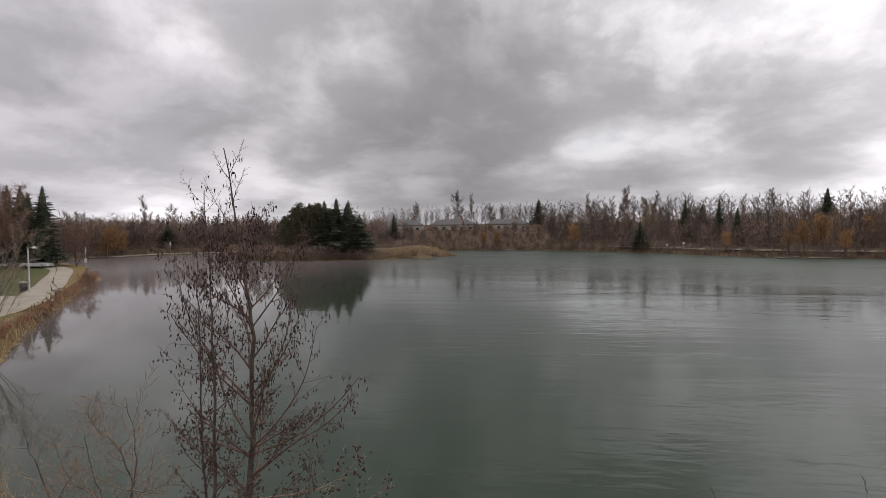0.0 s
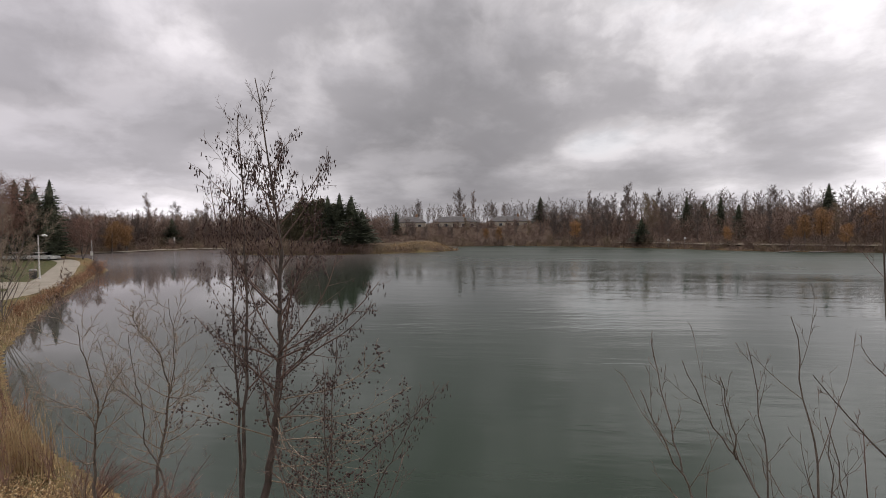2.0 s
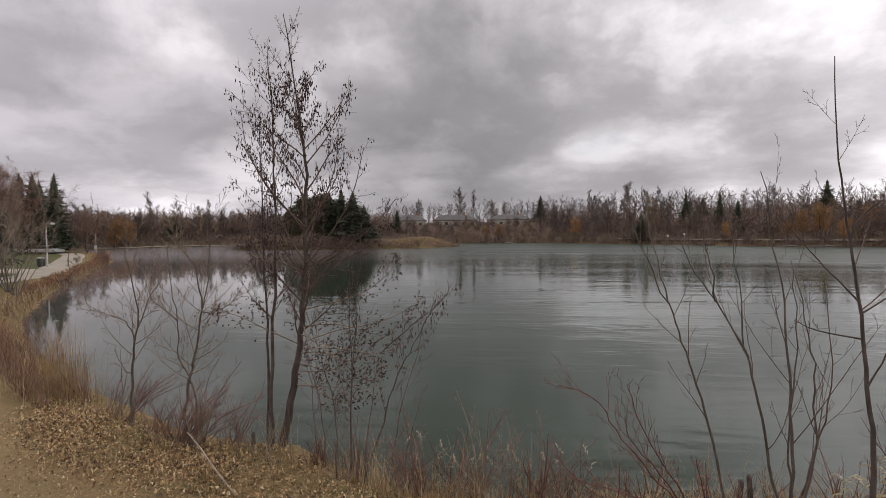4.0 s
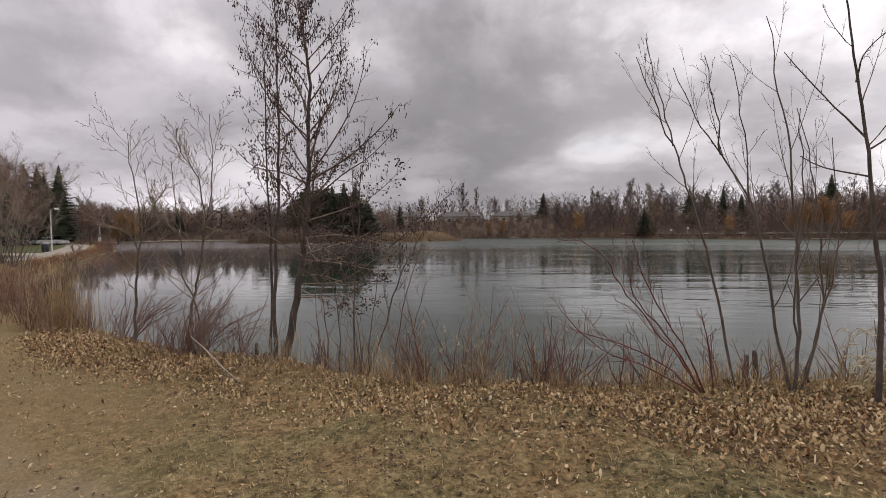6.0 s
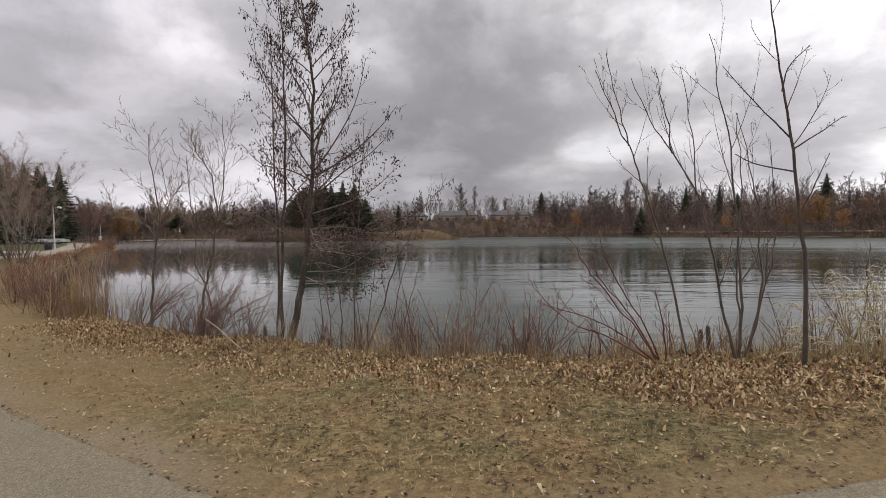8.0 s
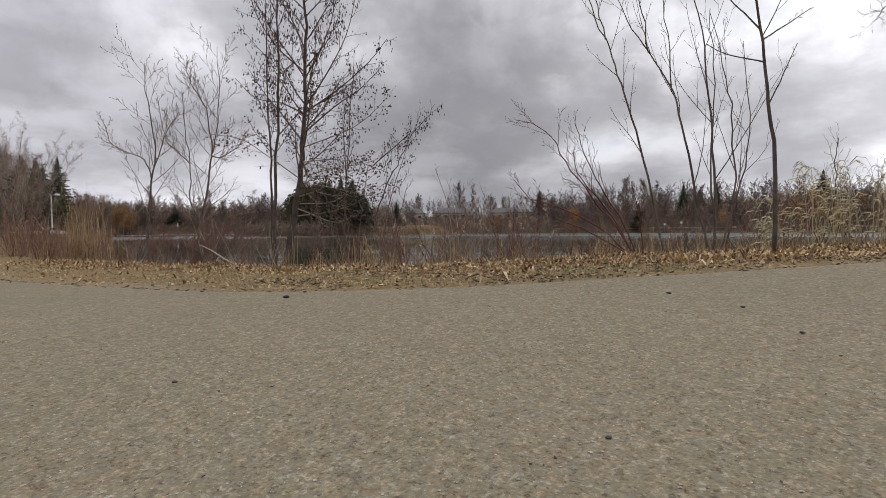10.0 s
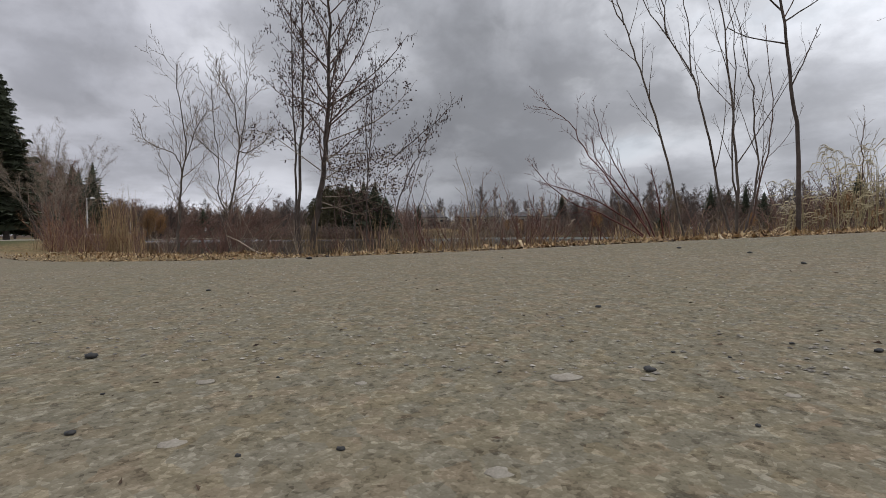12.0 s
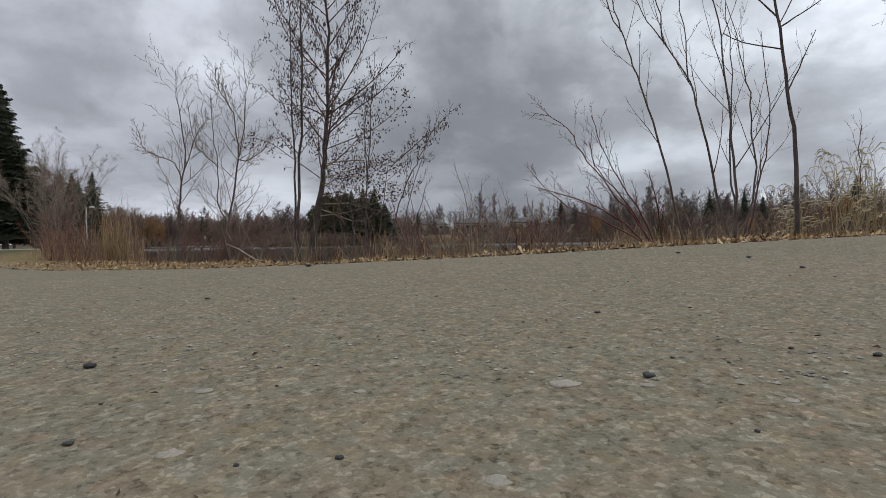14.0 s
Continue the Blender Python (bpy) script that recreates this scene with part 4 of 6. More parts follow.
sapling("ash_sapling", (4.48, 6.4), "tall dark-barked young tree with sparse side branches",
        leaning([[(4.48, 6.4, 0.09), (4.47, 6.4, 1.32), (4.38, 6.4, 1.99), (4.3, 6.4, 2.76), (4.19, 6.4, 3.38), (4.11, 6.4, 3.89), (4.01, 6.4, 4.6), (3.95, 6.4, 5.5)],
         [(4.38, 6.4, 1.97), (4.55, 6.4, 2.34), (4.71, 6.4, 2.72)], [(4.34, 6.4, 2.5), (3.86, 6.35, 2.6), (3.6, 6.3, 2.72)], [(4.26, 6.4, 2.92), (3.9, 6.45, 3.35), (3.51, 6.5, 3.85)],
         [(4.3, 6.4, 2.78), (4.65, 6.45, 3.0), (4.92, 6.5, 3.18)], [(4.16, 6.4, 3.48), (4.22, 6.4, 3.75), (4.42, 6.35, 4.0)]], 1.0, 0.011), 43, cfg=BIG, bark=M_BARK, twig=M_TWIG, r=0.0235)
sapling("thin_sapling", (4.3, 7.3), "thin dark sapling beside the willow clump",
        farther([[(4.12, 6.95, 0.15), (4.2, 6.8, 0.9), (4.3, 6.7, 1.7), (4.15, 6.6, 2.9)]], 1.05), 44, cfg=CLUMP, bark=M_TWIG, twig=M_TWIG, r=0.024)
sapling("thin_sapling", (5.35, 6.9), "thin bare sapling behind the reeds",
        [[(5.35, 6.95, zb(5.35, 6.9)), (5.45, 6.8, 0.9), (5.35, 6.7, 1.3), (5.4, 6.7, 1.6)]], 45, cfg=CLUMP, bark=M_TWIG, twig=M_TWIG_PALE, r=0.024)
sapling("spreading_tree", (7.7, 7.8), "bare tree with spreading drooping branches beyond the reeds",
        [[(7.7, 7.8, zb(7.7, 7.8)), (7.6, 7.7, 1.5), (7.4, 7.6, 3.0), (7.2, 7.5, 4.6)],
         [(7.5, 7.65, 2.2), (6.9, 7.4, 3.2), (6.4, 7.3, 3.5), (6.2, 7.25, 3.3)],
         [(7.45, 7.6, 2.8), (6.9, 7.5, 3.8), (6.35, 7.4, 4.4)]], 46, cfg=dict(SAPLING, kids=[11, 6, 3], ratio=[0.3, 0.42, 0.45]), bark=M_BARK, twig=M_TWIG, r=0.03)

# leaning red shrub with its stems fanning from one foot
SHRUB = dict(SAPLING, kids=[9, 5, 2], ratio=[0.30, 0.4, 0.45], angle=[34, 34, 34], first=[0.3, 0.25, 0.3], wander=[0, 0.15, 0.16, 0.14], thick=[0.007, 0.004, 0.003], least=0.0026)
zs = 0.15
LONG_STEMS = [[(2.93, 6.93, zs), (2.63, 6.93, 0.46), (2.29, 6.93, 0.87), (1.95, 6.93, 1.35), (1.66, 6.93, 1.8), (1.26, 6.93, 1.95)],
              [(2.9, 6.9, zs), (2.4, 6.8, 0.42), (1.95, 6.7, 0.65), (1.35, 6.65, 0.85)],
              [(2.95, 6.95, zs), (2.6, 7.0, 0.6), (2.2, 7.05, 1.1), (2.05, 7.05, 1.5)]]
SHORT_STEMS = [[(2.96, 6.95, zs), (2.7, 7.0, 0.6), (2.3, 7.05, 1.3), (2.1, 7.05, 1.9)],
               [(2.9, 6.85, zs), (2.3, 6.75, 0.35), (1.7, 6.7, 0.6), (1.2, 6.7, 1.1)],
               [(3.0, 6.9, zs), (2.96, 6.85, 0.55), (2.85, 6.85, 1.0)]]
sapling("dogwood_shrub", (2.83, 6.75), "leaning reddish-brown shrub with fanned bare stems",
        leaning(LONG_STEMS + SHORT_STEMS, 0.975, 0.03), 51, cfg=dict(SHRUB, kids=[11, 5, 2]), bark=M_DOGWOOD, twig=M_DOGWOOD, r=0.029, category="shrub")


for x0, y0, sgn, seed in ((-4.95, 9.0, 1, 52), (-5.35, 9.15, 1, 53), (-7.1, 10.1, 1, 55)):
    z0, rg, arcs = zb(x0, y0), random.Random(seed), []
    for k in range(12):
        l, h = rg.uniform(0.3, 1.4) * sgn, rg.uniform(0.6, 1.25)
        arcs.append([(x0 + rg.uniform(-0.1, 0.1), y0, z0), (x0 + l * 0.35, y0 + rg.uniform(-0.1, 0.2), z0 + h * 0.55), (x0 + l, y0 + rg.uniform(-0.1, 0.3), z0 + h)])
    sapling("arching_shrub", (x0, y0), "low bare shrub with arching pinkish stems on the bank", arcs, seed, cfg=SHRUB, bark=M_PINK_TWIG, twig=M_PINK_TWIG, r=0.024, group="arching shrubs", category="shrub")


def brush(name, place, label, height, spread, stems, seed, mat, group, lean=0.0):
    """A low clump of thin stems that fan from two or three feet and cross one another."""
    rng = random.Random(seed)
    x, y = place
    root = thing(name, (x, y, ground_z(x, y) - 0.03), label, "shrub", group)
    feet = [Vector((rng.uniform(-0.45, 0.45) * spread, rng.uniform(-0.25, 0.25) * spread, 0)) for _ in range(rng.randint(2, 4))]
    cfg = dict(segs=[7, 4, 2], wander=[0.085, 0.11, 0.13], rise=[0.05, 0.05, 0.04], sides=[4, 3, 3], kids=[5, 3], first=[0.25, 0.25], angle=[36, 36], ratio=[0.36, 0.42], thick=[0.0042, 0.003], least=0.0022, taper=0.3)
    for k in range(stems):
        g = Geo()
        foot = feet[rng.randrange(len(feet))] + Vector((rng.gauss(0, 0.05), rng.gauss(0, 0.04), 0))
        h = height * (rng.uniform(0.3, 0.75) if rng.random() < 0.6 else rng.uniform(0.75, 1.2))
        d = Vector((lean + rng.gauss(0, 0.52), rng.gauss(0, 0.28), 1)).normalized()
        limb(g, rng, foot, d, h, rng.uniform(0.0055, 0.0125), 0, cfg, [])
        part("stem", g, mat, root)
    return root


rngb = random.Random(77)
BRUSH_AT = [(-0.6, 7.85, 1.15), (-0.2, 7.7, 1.25), (0.15, 7.65, 1.35), (0.5, 7.6, 1.45), (0.85, 7.6, 1.25), (1.2, 7.55, 1.05), (1.5, 7.5, 0.95), (-1.0, 7.95, 1.0), (-1.75, 8.3, 0.9), (-2.3, 8.7, 0.8),
            (-4.3, 9.2, 1.05), (-4.65, 9.15, 1.15), (-5.1, 9.25, 1.2), (-5.5, 9.4, 1.0), (-6.2, 9.6, 0.9), (-7.3, 10.3, 1.0), (-7.9, 10.6, 0.9), (2.3, 7.4, 0.7), (3.5, 7.3, 0.6), (4.1, 7.4, 0.7), (5.0, 7.3, 0.8), (6.0, 7.5, 1.05), (7.0, 7.7, 1.2), (7.9, 7.9, 1.4)]
for i, (x, y, h) in enumerate(BRUSH_AT):
    brush("red_brush", (x, y), "low clump of thin reddish and tan bare stems", h, 0.7, 17, 100 + i, (M_PINK_TWIG, M_RED_TWIG, M_PINK_TWIG, M_TWIG_PALE)[i % 4], "brush along the bank", lean=0.1 if -6 < x < -4 else 0.0)
for i in range(19):
    x = -9.2 - i * 0.42 + rngb.uniform(-0.2, 0.2)
    y = float(np.interp(-x, [8, 10.8, 16], [10.75, 12.1, 16.1])) - rngb.uniform(0.1, 0.9)
    brush("rusty_brush", (x, y), "dense clump of rust-red bare stems at the shore", rngb.uniform(0.9, 1.5) * (1.0 if x > -11 else 1.35), 1.2, 18, 140 + i, (M_PINK_TWIG, M_RED_TWIG, M_RUST_TWIG)[i % 3], "rusty brush at the bend")

for i in range(24):
    x = -6.6 + 15.2 * (i + rngb.random()) / 24
    y = float(np.interp(x, [-6.6, -5, -3.4, -1.6, 0, 3, 6, 9], [9.6, 9.1, 9.05, 8.1, 7.75, 7.5, 7.7, 8.3])) + rngb.uniform(-0.2, 0.25)
    brush("thin_brush", (x, y), "sparse clump of thin dry stems on the bank", rngb.uniform(0.35, 0.9), 0.9, 8, 400 + i, (M_PINK_TWIG, M_TAN_TWIG, M_TWIG_PALE)[i % 3], "thin brush along the bank")

# withered flower stalks with pale seed heads among the brush
for i in range(18):
    rng = random.Random(700 + i)
    x = -0.95 + 2.9 * (i + rng.random()) / 18
    y = float(np.interp(x, [-1, 0, 2], [8.05, 7.72, 7.5])) + rng.uniform(-0.2, 0.2)
    root = thing("seed_stalk", (x, y, ground_z(x, y) - 0.03), "withered stalk with a pale fluffy seed head on the bank", "plant", "seed stalks")
    h, l = rng.uniform(0.55, 1.0), rng.uniform(-0.22, 0.22)
    g = Geo()
    line = [Vector((0, 0, 0)), Vector((l * 0.3, 0, h * 0.5)), Vector((l * 0.8, 0, h * 0.85)), Vector((l * 1.25, 0, h))]
    g.tube(line, [0.0045, 0.004, 0.003, 0.002], 4)
    part("stalk", g, M_TAN_TWIG, root)
    g = Geo()
    for k in range(16):
        t = rng.random()
        d = Vector((rng.gauss(0, 1), rng.gauss(0, 1), rng.gauss(0.3, 0.6)))
        g.spindle(line[2].lerp(line[3], t), d, rng.uniform(0.02, 0.045), 0.006, 3)
    tagged(part("seed_head", g, M_PLUME, root, "pale fluffy seed head"), kind="stuff")

# cut stumps by the water
for x, y, h, lean in ((3.68, 7.5, 0.46, 0.02), (3.85, 7.55, 0.52, -0.03), (-5.0, 9.05, 0.35, 0.03), (-3.9, 9.25, 0.3, 0.0)):
    rng = random.Random(int(x * 100))
    g = Geo()
    z = ground_z(x, y)
    root = thing("stump", (x, y, z - 0.04), "short grey cut stump standing on the bank", "stump", "stumps")
    g.tube([Vector((0, 0, 0)), Vector((lean * 0.5, 0, h * 0.5)), Vector((lean, 0, h * 0.93)), Vector((lean * 1.1, 0.005, h))], [0.045, 0.034, 0.031, 0.018], 9)
    part("trunk", g, M_BARK, root)

# the fallen pale stick
g = Geo()
a, b = (-4.75, 8.6), (-3.2, 7.4)
p, q = Vector((*a, ground_z(*a) + 0.42)), Vector((*b, ground_z(*b) + 0.02))
g.tube([p, p.lerp(q, 0.3) + Vector((0, 0, 0.02)), p.lerp(q, 0.7) - Vector((0, 0, 0.02)), q], [0.006, 0.011, 0.014, 0.016], 6)
stick = new("fallen_branch", g.mesh("fallen_branch", M_TWIG_PALE))
tagged(stick, "pale dry fallen branch leaning in the brush", "branch")

# ================= reeds =================


def reed_clump(place, count, spread, height, seed, label, plumes=0.55):
    """Reeds: leaning stalks, ragged leaves that bend over and hang, feathery plumes blown to one side."""
    rng = random.Random(seed)
    x0, y0 = place
    root = thing("reed_clump", (x0, y0, ground_z(x0, y0) - 0.02), label, "reeds")
    for _ in range(count):
        g = Geo()
        p = Vector((rng.gauss(0, spread), rng.gauss(0, spread * 0.45), 0))
        h = height * rng.uniform(0.5, 1.1)
        bend, slant = rng.uniform(-0.03, 0.16), rng.gauss(0, 0.12)
        line = [p, p + Vector((slant * 0.4 - bend * 0.1, 0, h * 0.4)), p + Vector((slant * 0.75 - bend * 0.45, 0, h * 0.75)), p + Vector((slant - bend, rng.uniform(-0.05, 0.05), h))]
        g.tube(line, [0.0045, 0.004, 0.003, 0.0016], 4)
        for k in range(rng.randint(3, 6)):
            t = rng.uniform(0.15, 0.92)
            q = line[int(t * 3)].lerp(line[int(t * 3) + 1], t * 3 - int(t * 3))
            s = Vector((-rng.uniform(0.5, 1.0) if rng.random() < 0.65 else rng.uniform(0.4, 0.9), rng.uniform(-0.7, 0.7), 0)).normalized()
            l, w = rng.uniform(0.12, 0.32), Vector((0, 0.005, 0.004)) * rng.uniform(0.7, 1.5)
            rise = rng.uniform(0.25, 0.9)
            m1, m2, e = q + s * l * 0.3 + UP * l * rise * 0.5, q + s * l * 0.6 + UP * l * rise * 0.42, q + s * l * rng.uniform(0.7, 1.0) - UP * l * rng.uniform(-0.1, 0.7)
            g.face(q - w * 0.5, m1 - w, m1 + w, q + w * 0.5)
            g.face(m1 - w, m2 - w * 0.8, m2 + w * 0.8, m1 + w)
            g.face(m2 - w * 0.8, e, m2 + w * 0.8)
        stalk = part("stalk", g, M_REED, root)
        if rng.random() < plumes:
            pg = Geo()
            tip, sway, droop, size = line[3], rng.uniform(-0.08, 0.08), rng.uniform(0.04, 0.15), rng.uniform(0.1, 0.19)
            for k in range(30):
                t = k / 29
                c = tip + Vector((-size * t ** 1.1, sway * t, 0.5 * size * math.sin(t * 2.6) - droop * t * t))
                d = Vector((-1.0, rng.uniform(-0.35, 0.35), -rng.uniform(0.15, 0.9)))
                pg.spindle(c, d, rng.uniform(0.03, 0.065) * (1.1 - 0.6 * t), 0.004, 3)
            part("plume", pg, M_PLUME, stalk)
    return root


reed_clump((5.3, 6.5), 34, 0.27, 1.05, 61, "clump of straw-coloured reeds with feathery plumes bent one way")
reed_clump((6.1, 6.8), 26, 0.32, 1.2, 62, "clump of dry pale reeds at the lake edge", 0.35)
reed_clump((4.55, 6.6), 14, 0.16, 0.7, 63, "short dry reeds round a young tree", 0.3)

# ================= ground cover =================


def blades(name, xy, height, lean, width, mat, label, seed, flat=0.0, segs=1):
    """Many grass blades in one mesh."""
    r = np.random.RandomState(seed)
    n = len(xy)
    z = land(xy[:, 0], xy[:, 1])
    a = r.uniform(0, 2 * np.pi, n)
    h = height * (0.3 + 0.9 * r.uniform(0, 1, n) ** 1.7)
    out = lean * r.uniform(0.2, 1.2, n) * h
    hz = h * (1 - flat * r.uniform(0, 1, n))
    side = np.stack([-np.sin(a), np.cos(a), np.zeros(n)], 1) * (width * r.uniform(0.6, 1.3, n))[:, None]
    foot = np.stack([xy[:, 0], xy[:, 1], z - 0.005], 1)
    mid = foot + np.stack([np.cos(a) * out * 0.3, np.sin(a) * out * 0.3, hz * 0.6], 1)
    tip = foot + np.stack([np.cos(a) * out, np.sin(a) * out, hz], 1)
    v = np.stack([foot - side, foot + side, mid + side * 0.8, mid - side * 0.8, tip], 1).reshape(-1, 3)
    b = np.arange(n) * 5
    quads = np.stack([b, b + 1, b + 2, b + 3], 1).tolist()
    tris = np.stack([b + 3, b + 2, b + 4], 1).tolist()
    me = grid_mesh(name, v, quads + tris, mat, False)
    return tagged(new(name, me), label, "grass", kind="stuff")


def scatter(n, x0, x1, y0, y1, seed, keep):
    r = np.random.RandomState(seed)
    xy = np.stack([r.uniform(x0, x1, n), r.uniform(y0, y1, n)], 1)
    return xy[r.uniform(0, 1, n) < keep(xy[:, 0], xy[:, 1])]


def shore_d(x, y):
    return -outline_distance(LAKE, x, y)


def lumps(x, y, s, seed):
    return 0.5 + 0.25 * (np.sin(x * s + seed) * np.cos(y * s * 1.3 + seed * 2) + np.sin(x * s * 2.3 + y * s * 1.9 + seed * 3))


def turf_keep(x, y):
    gap = path_gap(x, y)
    return step(0.05, 0.9, gap + 0.5 * (lumps(x, y, 2.0, 4) - 0.5)) * (shore_d(x, y) > 0.5) * (1 - 0.6 * step(-2.0, -5.0, x) * (1 - step(1.5, 3.5, gap)))


blades("turf", scatter(110000, -9, 8.5, 2.8, 10.5, 1, lambda x, y: turf_keep(x, y)), 0.055, 1.2, 0.0026, M_STRAW, "short matted dry turf", 2, flat=0.8)
M_OLIVE = surface("olive_grass", (0.13, 0.125, 0.05), (0.27, 0.24, 0.115), 2.0, 0.85, 5, 0.0, spread=0.5, per="island")
blades("green_turf", scatter(36000, -9, 8.5, 2.8, 10.5, 3, lambda x, y: turf_keep(x, y) * 0.6 * step(0.45, 0.8, lumps(x, y, 0.9, 1))), 0.05, 1.0, 0.0026, M_OLIVE, "short olive-green turf", 4, flat=0.4)
blades("bank_grass", scatter(9000, -9, 9, 5.5, 12.5, 5, lambda x, y: (np.abs(shore_d(x, y) - 0.75) < 0.5) * step(0.25, 0.7, lumps(x, y, 1.7, 2))), 0.26, 0.7, 0.0035, M_STRAW, "long dry straw-coloured grass on the bank edge", 6)
blades("bank_grass", scatter(5200, -2.2, 3.2, 6.6, 8.6, 45, lambda x, y: (np.abs(shore_d(x, y) - 0.7) < 0.5) * step(0.3, 0.7, lumps(x, y, 2.6, 9))), 0.36, 1.0, 0.0035, M_STRAW, "pale dry grass tangled round the foot of the brush", 46)
blades("shore_grass", np.stack([np.interp(np.linspace(0, 1, 3400), [0, 0.17, 0.36, 0.8, 1], [-22, -29.5, -35, -48, -53]) - np.random.RandomState(41).uniform(0.2, 2.0, 3400),
                                np.interp(np.linspace(0, 1, 3400), [0, 0.17, 0.36, 0.8, 1], [21.8, 30.6, 38, 56, 63.5])], 1), 0.48, 0.6, 0.022, M_RUST_GRASS, "rusty dry grass between the shore path and the lake", 42)
blades("bank_grass", scatter(5000, 2.6, 9, 6, 8.5, 7, lambda x, y: (np.abs(shore_d(x, y) - 0.8) < 0.55) * 0.8), 0.34, 0.8, 0.004, M_STRAW, "long dry grass among the reeds", 8)
blades("straw_grass", scatter(1600, -17, -9.0, 8, 16.5, 31, lambda x, y: (np.abs(shore_d(x, y) - 1.0) < 0.75) * step(0.5, 0.72, lumps(x, y, 1.9, 3))), 0.85, 0.55, 0.004, M_STRAW, "tall pale dry grass at the bend of the shore", 32)
blades("rusty_grass", scatter(1900, -17, -8.8, 8, 16.5, 9, lambda x, y: (np.abs(shore_d(x, y) - 0.9) < 0.75) * step(0.15, 0.6, lumps(x, y, 1.3, 5))), 0.6, 0.5, 0.004, M_RUST_GRASS, "tall rusty dry grass at the bend of the shore", 10)


blades("dry_stalks", scatter(1300, -17, -9.0, 8, 16.5, 33, lambda x, y: (np.abs(shore_d(x, y) - 1.0) < 0.8) * step(0.45, 0.68, lumps(x, y, 2.2, 8))), 1.3, 0.55, 0.0045, M_RUST_GRASS, "tall thin reddish stalks at the bend of the shore", 34)
blades("dry_stalks", scatter(1300, -17, -9.0, 8, 16.5, 35, lambda x, y: (np.abs(shore_d(x, y) - 1.0) < 0.8) * step(0.55, 0.72, lumps(x, y, 2.0, 11))), 1.25, 0.7, 0.005, M_STRAW, "tall pale stalks at the bend of the shore", 36)
r = np.random.RandomState(91)
blades("tall_straw", np.stack([r.normal(-9.6, 0.3, 300), r.normal(11.3, 0.22, 300)], 1), 1.75, 0.3, 0.005, M_STRAW, "tall tan clump of dry grass at the bend of the shore", 92)
blades("tall_straw", np.stack([r.normal(-10.6, 0.25, 160), r.normal(11.7, 0.2, 160)], 1), 1.2, 0.35, 0.005, M_STRAW, "tan clump of dry grass at the bend of the shore", 93)
blades("dry_stalks", scatter(1700, -7.5, 9, 6, 11, 21, lambda x, y: (np.abs(shore_d(x, y) - 0.65) < 0.5) * 0.9), 0.62, 0.8, 0.0035, M_STRAW, "tall straw-coloured dry stalks along the bank", 22)
blades("dry_stalks", scatter(3000, -3.2, 4.2, 6, 9.5, 81, lambda x, y: (np.abs(shore_d(x, y) - 0.6) < 0.45) * step(0.5, 0.75, lumps(x, y, 2.4, 14))), 0.95, 0.5, 0.0036, M_STRAW, "clumps of tall pale dry stalks in the brush", 82)
blades("dry_stalks", scatter(1000, -7.5, 9, 6, 11, 23, lambda x, y: (np.abs(shore_d(x, y) - 0.6) < 0.5) * 0.9), 0.8, 0.6, 0.003, M_RUST_GRASS, "tall rusty dry stalks along the bank", 24)


def leaves(name, n, seed, keep, label, box=(-10, 8.5, 3, 12.5)):
    """Dead leaves lying on the ground, each curled its own way."""
    r = np.random.RandomState(seed)
    xy = scatter(n, *box, seed, keep)
    n = len(xy)
    z = land(xy[:, 0], xy[:, 1]) + r.uniform(0.003, 0.045, n)
    a, s = r.uniform(0, 2 * np.pi, n), 0.009 + 0.019 * r.uniform(0, 1, n) ** 1.4
    tilt, roll, curl = np.clip(r.normal(0, 0.8, n), -1.25, 1.25), np.clip(r.normal(0, 0.8, n), -1.25, 1.25), r.uniform(0.2, 1.3, n)
    shape = ((-1.0, 0.0), (-0.45, 0.5), (0.2, 0.62), (0.65, 0.3), (1.15, 0.0), (0.65, -0.3), (0.2, -0.62), (-0.45, -0.5))
    rows = []
    for u, w in shape:
        uu, ww = u * s * r.uniform(0.55, 1.3, n), w * s * r.uniform(0.3, 1.6, n)
        h = np.abs(ww) * curl * 1.2 + uu * uu / s * 0.25 + uu * np.tan(tilt) * 0.6 + ww * np.tan(roll) * 0.6
        rows.append(np.stack([xy[:, 0] + uu * np.cos(a) - ww * np.sin(a), xy[:, 1] + uu * np.sin(a) + ww * np.cos(a), z + h], 1))
    v = np.stack(rows, 1).reshape(-1, 3)
    b = np.arange(n) * 8
    f = np.stack([b, b + 1, b + 2, b + 6], 1).tolist() + np.stack([b + 2, b + 3, b + 5, b + 6], 1).tolist()
    f += np.stack([b, b + 6, b + 7], 1).tolist() + np.stack([b + 3, b + 4, b + 5], 1).tolist()
    return tagged(new(name, grid_mesh(name, v, f, M_LEAF, False)), label, "leaves", kind="stuff")


